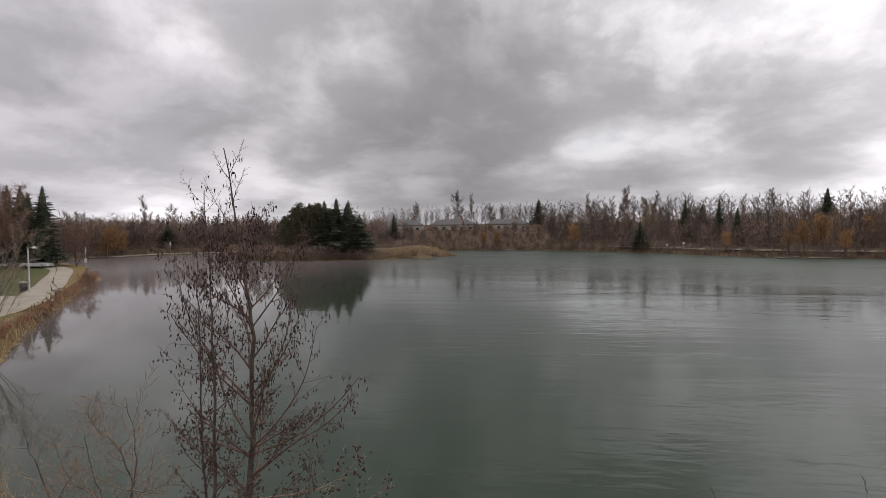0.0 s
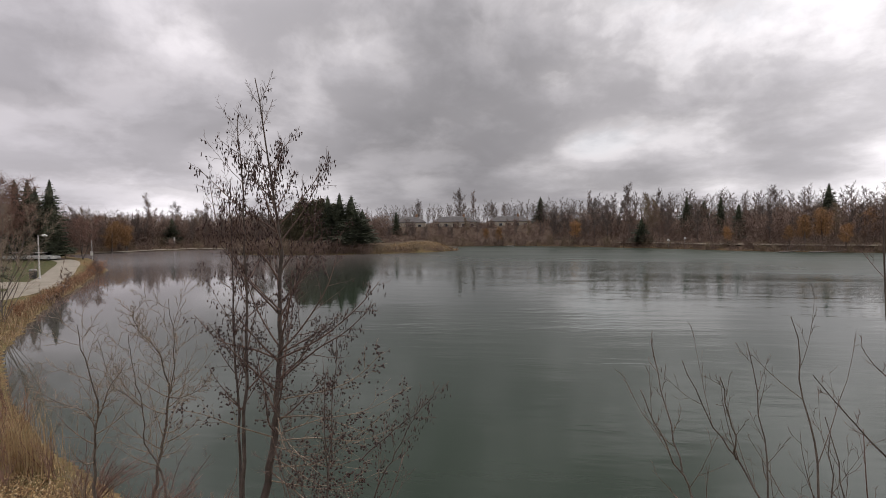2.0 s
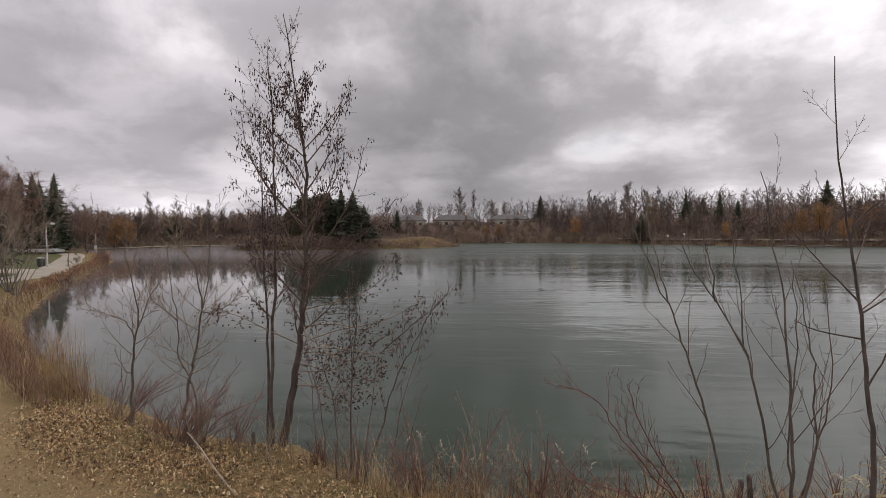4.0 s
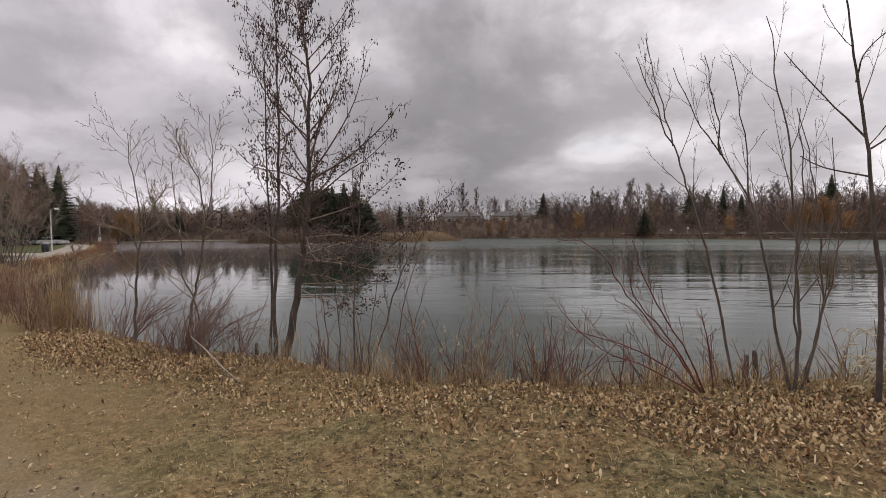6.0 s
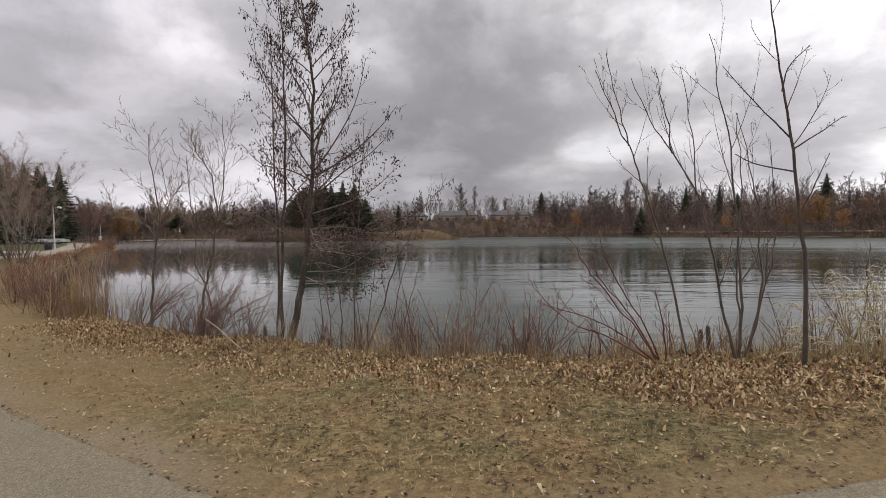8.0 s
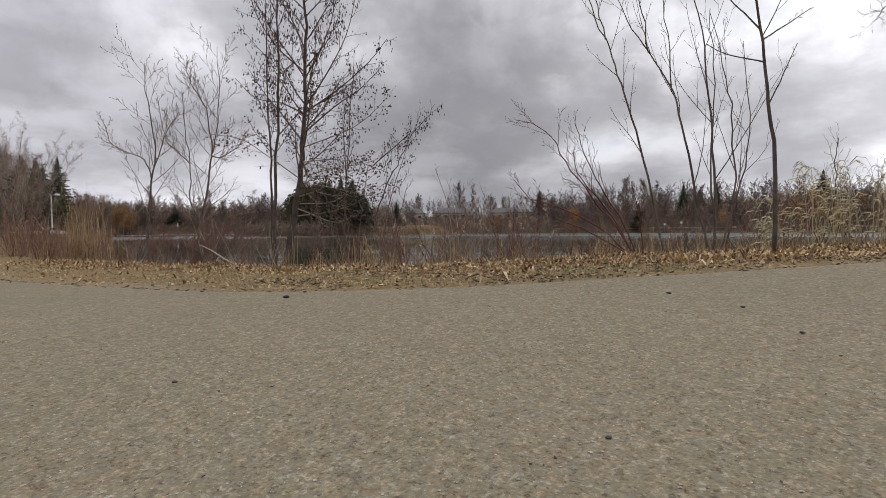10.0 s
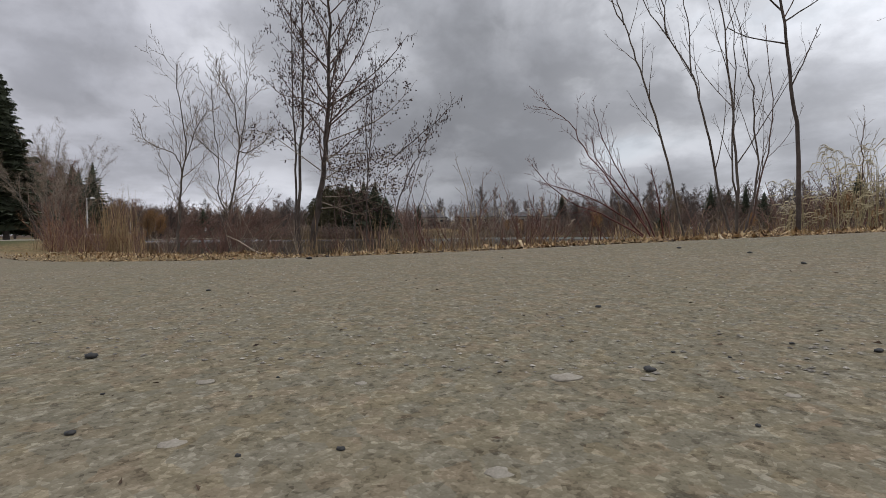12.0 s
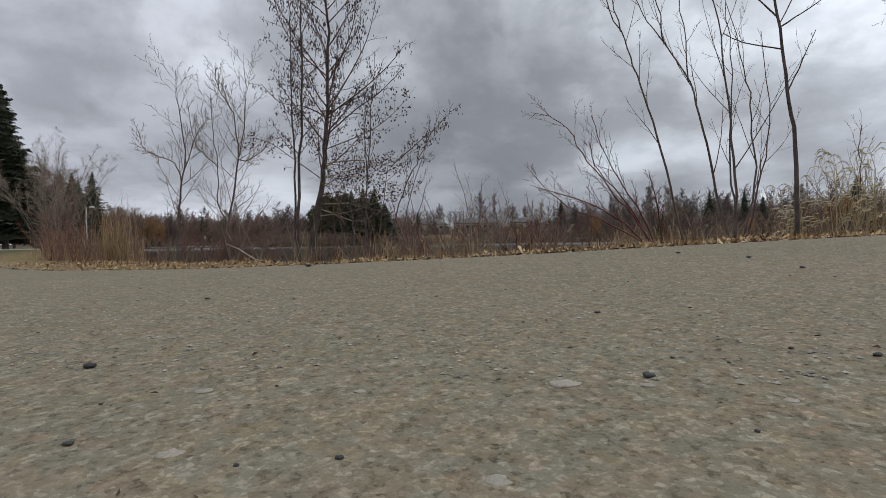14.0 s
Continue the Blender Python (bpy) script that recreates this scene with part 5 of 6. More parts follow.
def flakes(name, n, seed, keep, label, mat, size, box=(-9, 8.5, 2.7, 10.5)):
    """Scraps of leaf and stalk pressed into the turf."""
    r = np.random.RandomState(seed)
    xy = scatter(n, *box, seed, keep)
    n = len(xy)
    z = np.where(path_gap(xy[:, 0], xy[:, 1]) < 0, grade(xy[:, 0], xy[:, 1]) + 0.014, land(xy[:, 0], xy[:, 1]) + r.uniform(0.004, 0.02, n))
    a, s = r.uniform(0, 2 * np.pi, n), size * r.uniform(0.4, 1.5, n)
    rows = []
    for u, w in ((-1, -0.2), (0.1, -0.45), (1, 0.1), (0, 0.45)):
        uu, ww = u * s * r.uniform(0.7, 1.3, n), w * s * r.uniform(0.5, 1.4, n)
        rows.append(np.stack([xy[:, 0] + uu * np.cos(a) - ww * np.sin(a), xy[:, 1] + uu * np.sin(a) + ww * np.cos(a), z + s * r.uniform(-0.25, 0.55, n)], 1))
    v = np.stack(rows, 1).reshape(-1, 3)
    b = np.arange(n) * 4
    return tagged(new(name, grid_mesh(name, v, np.stack([b, b + 1, b + 2, b + 3], 1), mat, False)), label, "leaves", kind="stuff")


def litter_keep(x, y):
    d = shore_d(x, y)
    band = np.exp(-((d - 1.6 - 0.5 * step(-0.3, 1.6, x)) / (0.8 + 0.15 * step(-0.3, 1.6, x))) ** 2) * (0.5 + 0.5 * step(-0.3, 1.5, x) + 0.5 * step(-2.6, -3.8, x))
    return np.clip(band * (0.25 + 0.75 * step(0.2, 0.6, lumps(x, y, 1.1, 7))) * (0.6 + 0.4 * step(0.3, 0.6, lumps(x, y, 5.3, 4))) + 0.006 * (d > 0.5), 0, 1) * (path_gap(x, y) > 0.25) * (d > 0.3)


M_DARK_SCRAP = surface("dark_scrap", (0.030, 0.019, 0.012), (0.10, 0.062, 0.036), 30, 0.9, 4, 0.0, spread=0.8, per="island")
M_WHITE_SCRAP = surface("white_scrap", (0.55, 0.53, 0.48), (0.75, 0.73, 0.68), 30, 0.9, 4, 0.0, spread=0.3, per="island")
flakes("leaf_scraps", 34000, 71, lambda x, y: (path_gap(x, y) > 0.12) * (shore_d(x, y) > 0.4) * (0.15 + 0.85 * step(0.35, 0.7, lumps(x, y, 1.6, 6))) * (0.12 + 0.88 * step(-3.0, 0.0, x)), "dark crumbled leaves trodden into the turf", M_DARK_SCRAP, 0.018)
flakes("edge_crumbs", 60000, 72, lambda x, y: np.exp(-((path_gap(x, y) - 0.025) / 0.05) ** 2) * (0.25 + 0.75 * step(0.25, 0.65, lumps(x, y, 3.1, 2))), "dark crumbs of soil along the pavement's edge", M_DARK_SCRAP, 0.016)
flakes("leaf_scraps", 13000, 75, lambda x, y: np.clip(litter_keep(x, y) * 1.6, 0, 1), "dark crumbled leaves between the leaf drifts", M_DARK_SCRAP, 0.03)
blades("litter_grass", scatter(60000, -7, 8.5, 4, 10, 76, lambda x, y: litter_keep(x, y) * step(0.45, 0.75, lumps(x, y, 3.7, 12)) * 0.9), 0.17, 1.2, 0.0035, M_STRAW, "dry grass tufts poking through the leaf drifts", 77, flat=0.6)
flakes("straw_scraps", 7000, 73, lambda x, y: (path_gap(x, y) > 0.0) * (shore_d(x, y) > 0.4), "pale scraps of straw on the turf", M_STRAW, 0.018)
flakes("white_scraps", 420, 74, lambda x, y: (path_gap(x, y) > 0.05) * (shore_d(x, y) > 0.6), "tiny white scraps lying in the turf", M_WHITE_SCRAP, 0.014)
leaves("leaf_litter", 340000, 12, litter_keep, "drifts of brown dead leaves on the bank")

# ================= stones on the pavement =================


def pebble(x, y, s, seed, dark=True):
    rng = random.Random(seed)
    bm = bmesh.new()
    bmesh.ops.create_icosphere(bm, subdivisions=2, radius=1)
    for v in bm.verts:
        k = 1 + 0.5 * noise.noise(v.co * 1.9 + Vector((seed, 0, 0)))
        v.co = Vector((v.co.x * s * k * rng.uniform(0.9, 1.05), v.co.y * s * 0.8 * k, v.co.z * s * (0.38 if v.co.z < 0 else 0.5) * k * rng.uniform(0.85, 1.1)))
    me = bpy.data.meshes.new("pebble")
    bm.to_mesh(me)
    bm.free()
    me.materials.append(M_STONE if dark else M_CHIP)
    me.polygons.foreach_set("use_smooth", [True] * len(me.polygons))
    ob = new("pebble", me)
    ob.location = (x, y, float(grade(x, y)) + 0.012 + s * 0.3)
    ob.rotation_euler = (0, 0, rng.uniform(-0.5, 0.5))
    return tagged(ob, "small dark pebble lying on the pavement" if dark else "small pale stone chip on the pavement", "pebble", "pebbles on the pavement")


for i, (x, y, s) in enumerate(((0.395, 0.261, 0.012), (0.613, 0.02, 0.006), (0.869, 0.022, 0.0045), (1.186, 0.741, 0.008), (1.175, 0.274, 0.009), (-0.3, 2.85, 0.015), (-0.32, 2.6, 0.024), (0.054, 1.031, 0.010), (1.415, 0.431, 0.005), (1.505, 0.394, 0.007),
                               (1.23, 0.366, 0.004), (0.79, 0.0, 0.0035), (1.228, 0.113, 0.0035), (2.032, 1.584, 0.011), (1.856, 2.40, 0.014), (0.55, 0.12, 0.003), (0.72, 0.20, 0.003), (1.296, 0.346, 0.003), (2.04, 2.02, 0.012))):
    pebble(x, y, s * 0.85, 300 + i)
for i, (x, y, s) in enumerate(((1.071, 0.238, 0.020), (1.165, 0.24, 0.010), (0.64, 0.174, 0.012), (1.0, 0.0, 0.012), (1.3, 0.2, 0.008), (0.83, 0.19, 0.008), (0.72, 0.014, 0.012))):
    ob = pebble(x, y, s, 340 + i, False)
    ob.scale.z, ob.location.z = 0.35, float(grade(x, y)) + 0.012

flakes("dark_specks", 1700, 75, lambda x, y: (path_gap(x, y) < -0.05) * (0.3 + 0.7 * (y < 1.6)), "dark specks of dirt on the pavement", M_DARK_SCRAP, 0.004, (-2.0, 4.0, -0.1, 3.4))
r = np.random.RandomState(8)
ng = 19000
gxy = np.stack([r.uniform(-1.6, 4.2, ng), 0.25 + 3.0 * r.uniform(0, 1, ng) ** 1.3], 1)
gxy = gxy[path_gap(gxy[:, 0], gxy[:, 1]) < -0.03]
ng = len(gxy)
gs = 0.0013 + 0.0040 * r.uniform(0, 1, ng) ** 3
cz = grade(gxy[:, 0], gxy[:, 1]) + 0.012 + gs * 0.2
ang = r.uniform(0, 6.28, ng)
ring = [np.stack([gxy[:, 0] + np.cos(ang + t) * gs * r.uniform(0.7, 1.3, ng), gxy[:, 1] + np.sin(ang + t) * gs * r.uniform(0.6, 1.1, ng), cz], 1) for t in (0, 1.57, 3.14, 4.71)]
v = np.stack(ring + [np.stack([gxy[:, 0], gxy[:, 1], cz + gs * 0.45], 1)], 1).reshape(-1, 3)
b = np.arange(ng) * 5
f = np.concatenate([np.stack([b + i, b + (i + 1) % 4, b + 4], 1) for i in range(4)], 0)
tagged(new("grit", grid_mesh("grit", v, f, M_GRIT, False)), "loose fine grit on the pavement", "grit", kind="stuff")

# ================= evergreens =================


def spruce_meshes(height, radius, whorls, seed, detail=1.0):
    """The trunk and the needle-clad boughs of a spruce."""
    rng = random.Random(seed)
    trunk, crown = Geo(), Geo()
    trunk.tube([Vector((0, 0, -0.3)), Vector((0, 0, height * 0.5)), Vector((0, 0, height * 0.98))], [radius * 0.075, radius * 0.045, 0.02], 7)
    low = 0.13
    for w in range(whorls):
        t = low + (1 - low) * (w + rng.uniform(-0.3, 0.3)) / whorls
        t = max(low, min(t, 0.99))
        z = height * t
        reach = radius * (1 - t) ** 0.86 * rng.uniform(0.55, 1.3) * 1.08 + 0.03
        n = max(4, round((6 + 5 * (1 - t)) * detail))
        a0 = rng.uniform(0, 6.28)
        for k in range(n):
            a = a0 + 6.283 * k / n + rng.uniform(-0.25, 0.25)
            d = Vector((math.cos(a), math.sin(a), 0))
            l = reach * rng.uniform(0.72, 1.15)
            s = Vector((-d.y, d.x, 0))
            droop = 0.28 - 0.45 * t
            pieces = max(4, round(9 * detail * (0.4 + 0.6 * (1 - t))))
            for m in range(pieces):
                u = (m + 0.7) / pieces
                c = Vector((0, 0, z)) + d * (l * u) + UP * (-droop * l * u * (1.3 - 0.5 * u) + 0.10 * l * max(0, u - 0.7))
                size = l * (0.18 + 0.22 * (1 - u)) + 0.14 * min(1.0, 0.15 + 2.2 * (1 - t))
                for sgn in (-1, 1):
                    tip = c + s * (sgn * size * rng.uniform(0.6, 1.1)) + d * size * 0.55 - UP * size * rng.uniform(0.1, 0.5)
                    wide = d * (size * 0.22) + UP * rng.uniform(-0.03, 0.08)
                    crown.face(c - wide, c + wide, tip + wide * 0.3, tip - wide * 0.2)
            e = Vector((0, 0, z)) + d * l + UP * (-droop * l * 0.75)
            crown.face(e - s * 0.1 * l, e + s * 0.1 * l, e + d * 0.16 * l - UP * 0.04 * l)
    # dense inner boughs
    rows, around = 9, 11
    grid = []
    for i in range(rows + 1):
        t = 0.05 + 0.9 * i / rows
        grid.append([])
        for k in range(around):
            a = 6.283 * k / around + 0.28 * (i % 2)
            rr = radius * 0.56 * (1 - t) ** 0.85 * rng.uniform(0.7, 1.15) + 0.03
            grid[-1].append(Vector((math.cos(a) * rr, math.sin(a) * rr, height * t + rng.uniform(-0.25, 0.25))))
    for i in range(rows):
        for k in range(around):
            crown.face(grid[i][k], grid[i][(k + 1) % around], grid[i + 1][(k + 1) % around], grid[i + 1][k])
    for k in range(6):
        a = k * 1.05
        crown.face(Vector((0, 0, height * 1.0)), Vector((math.cos(a) * 0.10, math.sin(a) * 0.10, height * 0.955)), Vector((math.cos(a + 1) * 0.10, math.sin(a + 1) * 0.10, height * 0.955)))
    return trunk.mesh("trunk", M_FAR_BARK), crown.mesh("crown", M_NEEDLE, False)


def pine_meshes(height, radius, seed):
    """The trunk and the rounded head of a pine, built up of tufted clumps."""
    rng = random.Random(seed)
    trunk, crown = Geo(), Geo()
    trunk.tube([Vector((0, 0, -0.3)), Vector((0.1, 0, height * 0.5)), Vector((0, 0.1, height * 0.9))], [0.2, 0.14, 0.04], 7)
    for k in range(120):
        t = 0.12 + 0.86 * ((k + rng.random()) / 120) ** 0.85
        a = k * 2.4 + rng.uniform(-0.4, 0.4)
        girth = radius * min(1.0, (t / 0.28) ** 0.5) * max(0.03, 1 - max(0.0, (t - 0.35) / 0.65) ** 1.5) ** 0.8
        out = Vector((math.cos(a), math.sin(a), 0))
        c = out * (girth * rng.uniform(0.5, 1.05)) + UP * (height * (t + rng.uniform(-0.05, 0.05)))
        size = rng.uniform(0.55, 1.0)
        crown.tube([Vector((0, 0, height * max(0.1, t - 0.08))), c], [0.05, 0.02], 3)
        for _ in range(46):
            d = (out * 0.35 + UP * 0.45 + Vector((rng.gauss(0, 0.8), rng.gauss(0, 0.8), rng.gauss(0, 0.7)))).normalized()
            p = c + d * (size * rng.uniform(0.05, 0.75))
            w = d.cross(Vector((rng.gauss(0, 1), rng.gauss(0, 1), rng.gauss(0, 1)))).normalized() * (size * 0.12)
            crown.face(p - w, p + w, p + d * (size * rng.uniform(0.3, 0.6)))
    return trunk.mesh("trunk", M_FAR_BARK), crown.mesh("crown", M_PINE, False)


def two_part_tree(name, meshes, place, scale, turn, label, group="", category="tree"):
    x, y = place
    root = thing(name, (x, y, ground_z(x, y) - 0.05), label, category, group)
    root.rotation_euler = (0, 0, turn)
    root.scale = scale if isinstance(scale, tuple) else (scale, scale, scale)
    if len(meshes) == 1:
        tagged(part("crown", meshes[0], None, root), kind="stuff")
    else:
        part("trunk", meshes[0], None, root)
        part("crown", meshes[1], None, root)
    return root


SPRUCES = [spruce_meshes(12, 3.4, 30, 1), spruce_meshes(12, 3.0, 32, 2), spruce_meshes(12, 3.8, 28, 3)]
BIG_SPRUCE = spruce_meshes(14, 4.0, 44, 4, 1.5)
rs = random.Random(9)
PINES = [pine_meshes(12, 3.6, 5), pine_meshes(12, 3.2, 6)]
for i, (x, h, y) in enumerate(((-48.8, 8.6, 111), (-47.0, 10.6, 112), (-45.0, 11.5, 110.5), (-42.8, 11.4, 111.5), (-41.0, 11.2, 111.5), (-46.0, 11.0, 115.5), (-42.6, 11.6, 115.5), (-39.4, 10.6, 115.5))):
    s = (h - 0.9) / 12
    two_part_tree("pine", PINES[i % 2], (x * 1.028 + 1.1, y + 3.2), (s * rs.uniform(1.0, 1.2), s * rs.uniform(1.0, 1.2), s), rs.uniform(0, 6), "dark olive round-headed pine in a dense grove on the island", "pine grove")
for i, (x, h, y, w, tint) in enumerate(((-39.3, 12.8, 111.0, 1.25, "dark green"), (-36.3, 13.4, 110.5, 1.35, "dark green"), (-33.4, 13.2, 110, 1.4, "dark green"), (-37.8, 11.6, 114, 1.3, "brownish"), (-34.9, 11.4, 113.5, 1.3, "dark green"), (-31.5, 9.6, 112.5, 1.3, "dark green"))):
    s = (h - 0.9) / 12
    two_part_tree("spruce", SPRUCES[i % 3], (x * 1.028 + 1.1, y + 3.2), (s * w, s * w, s), rs.uniform(0, 6), tint + " pointed spruce in the grove on the island", "spruces on the island")
for i, (x, y, h) in enumerate(((-79.8, 82, 14.8), (-84.8, 82.5, 14.9), (-88, 83, 15.1), (-82.3, 84, 13.6), (-92, 82, 15.0), (-87, 86, 14.0))):
    two_part_tree("spruce", SPRUCES[(i + 1) % 3], (x, y), (h / 12 * 0.95, h / 12 * 0.95, h / 12), rs.uniform(0, 6), "tall dark spruce at the edge of the lawn", "spruces by the lawn")
two_part_tree("spruce", BIG_SPRUCE, (-43.0, 35.6), (0.84, 0.84, 1.04), 0.4, "large full spruce standing on the lawn")
# ================= bare woods =================


def slivers_at(geo, rng, p, d, count, length, width, droop=0.0):
    """Fine twigs too thin for tubes: one narrow face each."""
    for _ in range(count):
        e = (d * 0.6 + Vector((rng.gauss(0, 0.75), rng.gauss(0, 0.75), rng.gauss(0.3, 0.5) - droop))).normalized()
        s = e.cross(Vector((rng.gauss(0, 1), rng.gauss(0, 1), rng.gauss(0, 1)))).normalized() * (width / 2)
        q = p - d * rng.uniform(0, length * 1.1)
        geo.face(q - s, q + s, q + e * (length * rng.uniform(0.35, 1.1)))


def bare_meshes(height, cfg, seed, trunk_r, bark, twig, lean=0.03, forks=1, spread=0.22, fine=0, fine_length=0.8, fine_width=0.035, droop=0.0):
    rng = random.Random(seed)
    trunk, crown, tips = Geo(), Geo(), []
    for k in range(forks):
        d = Vector((rng.gauss(0, lean), rng.gauss(0, lean), 1)).normalized() if forks == 1 else Vector((math.cos(k * 2.3) * spread * (0.35 + 0.65 * ((k * 7) % forks) / forks), math.sin(k * 2.3) * spread * (0.35 + 0.65 * ((k * 7) % forks) / forks), 1)).normalized()
        p, pts, dirs = Vector((0, 0, -0.3)), [Vector((0, 0, -0.3))], [d]
        for _ in range(7):
            d = (d + Vector((rng.gauss(0, 0.05), rng.gauss(0, 0.05), 0.03))).normalized()
            p = p + d * (height * (1.0 if forks == 1 else rng.uniform(0.75, 1.0)) / 7)
            pts.append(p)
            dirs.append(d)
        radii = [trunk_r * (1 - 0.88 * i / 7) for i in range(8)]
        trunk.tube(pts, radii, 6)
        sprout(crown, rng, pts, dirs, radii, height, 0, cfg, tips)
    for p, d in tips:
        slivers_at(crown, rng, p, d, fine, fine_length, fine_width, droop)
    return trunk.mesh("trunk", bark), crown.mesh("crown", twig)


def bush_meshes(height, width, stems, fine, seed, twig, length=0.9, thin=0.045):
    """A bushy clump: a fan of stems clad in fine twigs from the ground up."""
    rng = random.Random(seed)
    trunk, crown = Geo(), Geo()
    for k in range(stems):
        a = rng.uniform(0, 6.283)
        out = Vector((math.cos(a), math.sin(a), 0))
        h, w = height * rng.uniform(0.55, 1.0), width * 0.5 * rng.uniform(0.2, 1.0)
        foot = out * (w * 0.4) + Vector((0, 0, -0.2))
        pts = [foot, foot + out * (w * 0.25) + UP * (h * 0.5), foot + out * (w * 0.6) + UP * h]
        crown.tube(pts, [0.035, 0.025, 0.012], 3)
        for _ in range(fine):
            t = rng.uniform(0.04, 1.0)
            p = pts[0].lerp(pts[1], t * 2) if t < 0.5 else pts[1].lerp(pts[2], t * 2 - 1)
            p = p + Vector((rng.gauss(0, width * 0.10), rng.gauss(0, width * 0.10), 0))
            slivers_at(crown, rng, p, (UP + out * 0.4).normalized(), 1, length, thin)
    return (crown.mesh("crown", twig),)


WOOD = dict(segs=[7, 3, 2, 1], wander=[0, 0.12, 0.14, 0.15], rise=[0, 0.09, 0.07, 0.04], sides=[6, 3, 3, 3], kids=[15, 5, 2], first=[0.22, 0.2, 0.2], angle=[44, 40, 40], ratio=[0.38, 0.42, 0.5],
            thick=[0.08, 0.045, 0.03], least=0.026, cone=0.55, taper=0.4)
TREE = dict(WOOD, segs=[7, 4, 3], kids=[17, 6], wander=[0, 0.10, 0.12], rise=[0, 0.05, 0.05], sides=[6, 3, 3])
NARROW = dict(TREE, kids=[14, 4], first=[0.3, 0.2], ratio=[0.2, 0.42], angle=[36, 38])
ROUND = dict(TREE, kids=[12, 6], first=[0.3, 0.2], ratio=[0.46, 0.45], angle=[50, 44], cone=0.7)
HUES = [M_FAR_TWIG, M_BRUSH, M_FAR_TWIG, M_FAR_TWIG, M_OCHRE_TWIG, M_FAR_TWIG]
BROAD_TREES = [bare_meshes(12, (TREE, ROUND)[i % 2], 70 + i, 0.11, M_FAR_BARK, HUES[i], fine=17, fine_length=1.3, fine_width=0.026) for i in range(5)]
SLIM_TREES = [bare_meshes(12, NARROW, 80 + i, 0.09, M_FAR_BARK, HUES[i], fine=17, fine_length=1.1, fine_width=0.026) for i in range(3)]
WILLOWS = [bare_meshes(9, dict(TREE, kids=[11, 6], ratio=[0.38, 0.45], rise=[0, 0.03, -0.08]), 90 + i, 0.2, M_FAR_BARK, M_WILLOW, forks=3, fine=9, fine_length=1.5, fine_width=0.04, droop=0.9) for i in range(2)]
THICKETS = [bush_meshes(5, 5, 12, 34, 95 + i, (M_BRUSH, M_BRUSH, M_OCHRE_TWIG)[i]) for i in range(3)]
SHRUBS = [bush_meshes(5, 6, 12, 40, 98 + i, M_RUST_TWIG, length=1.2, thin=0.07) for i in range(2)]

rw = random.Random(31)


def bearing(a, d):
    """A place d metres from the lake's near bank, a degrees to the right of north."""
    return (1 + d * math.sin(radians(a)), 2 + d * math.cos(radians(a)))


FAR_TABLE = {}
for deg in range(-80, 81):
    dd = np.arange(30, 220, 0.5)
    inside = outline_distance(LAKE, 1 + dd * math.sin(radians(deg)), 2 + dd * math.cos(radians(deg))) > 0
    FAR_TABLE[deg] = float(dd[inside][-1]) if inside.any() else 150.0


def far_shore(a):
    """Distance of the far waterline at a bearing."""
    d = float(np.interp(a, list(FAR_TABLE), list(FAR_TABLE.values())))
    return max(d, 138.0) if a < -42.5 else d


# conifers that stand out on the far shore: bearing, height of the top over the eye line in degrees, metres behind the waterline, breadth
CONIFERS = [(4.9, 3.3, 95, 1.1), (20.1, 2.8, 28, 0.85), (21.7, 2.35, 30, 0.9), (24.8, 1.85, 22, 0.85), (31.9, 3.5, 40, 0.95), (15.7, 0.6, 4, 0.95), (-11.9, 1.7, 30, 0.9), (23.2, 2.7, 30, 0.7), (-35.5, 1.0, 12, 0.9), (40.5, 2.0, 12, 0.8)]
for k, (az, el, back, breadth) in enumerate(CONIFERS):
    d = far_shore(az) + back
    x, y = bearing(az, d)
    s = (6.3 + d * math.tan(radians(el)) - ground_z(x, y)) / 12
    two_part_tree("conifer", SPRUCES[k % 3], (x, y), (s * breadth * 1.3, s * breadth * 1.3, s), 1.7 * k, "dark conifer among bare trees on the far shore", "conifers on the far shore")

a = -47.0
while a < 46:
    base = far_shore(a)
    for row, (d0, d1) in enumerate(((4, 10), (12, 24), (26, 46))):
        if rw.random() > (0.8, 0.85, 0.8)[row]:
            continue
        aa = a + rw.uniform(-0.5, 0.5)
        if -7 < aa < 3 and row == 0 and rw.random() < 0.7:
            continue
        if -14 < aa < 4 and row > 0 and rw.random() < 0.62:
            continue
        if any(abs(aa - c[0]) < 0.55 and c[2] < 45 for c in CONIFERS):
            continue
        if 25.4 < aa < 30.2 and rw.random() < 0.55:
            continue
        x, y = bearing(aa, base + rw.uniform(d0, d1))
        tall = float(np.interp(aa, [-47, -38, -33, -20, -8, -3, 2, 8, 14, 18, 30, 45], [9.5, 10.5, 11.5, 8.5, 7, 7, 8, 9.5, 11.5, 11.3, 8.5, 11]))
        h = tall * rw.uniform(0.62, 1.15) * (1.0, 0.92, 0.8)[row]
        kind = SLIM_TREES[rw.randrange(3)] if rw.random() < 0.35 else BROAD_TREES[rw.randrange(5)]
        s = h / 12
        two_part_tree("bare_tree", kind, (x, y), (s, s, s), rw.uniform(0, 6.28), "leafless grey-brown tree in the woods across the lake", "woods across the lake")
    a += 1.0
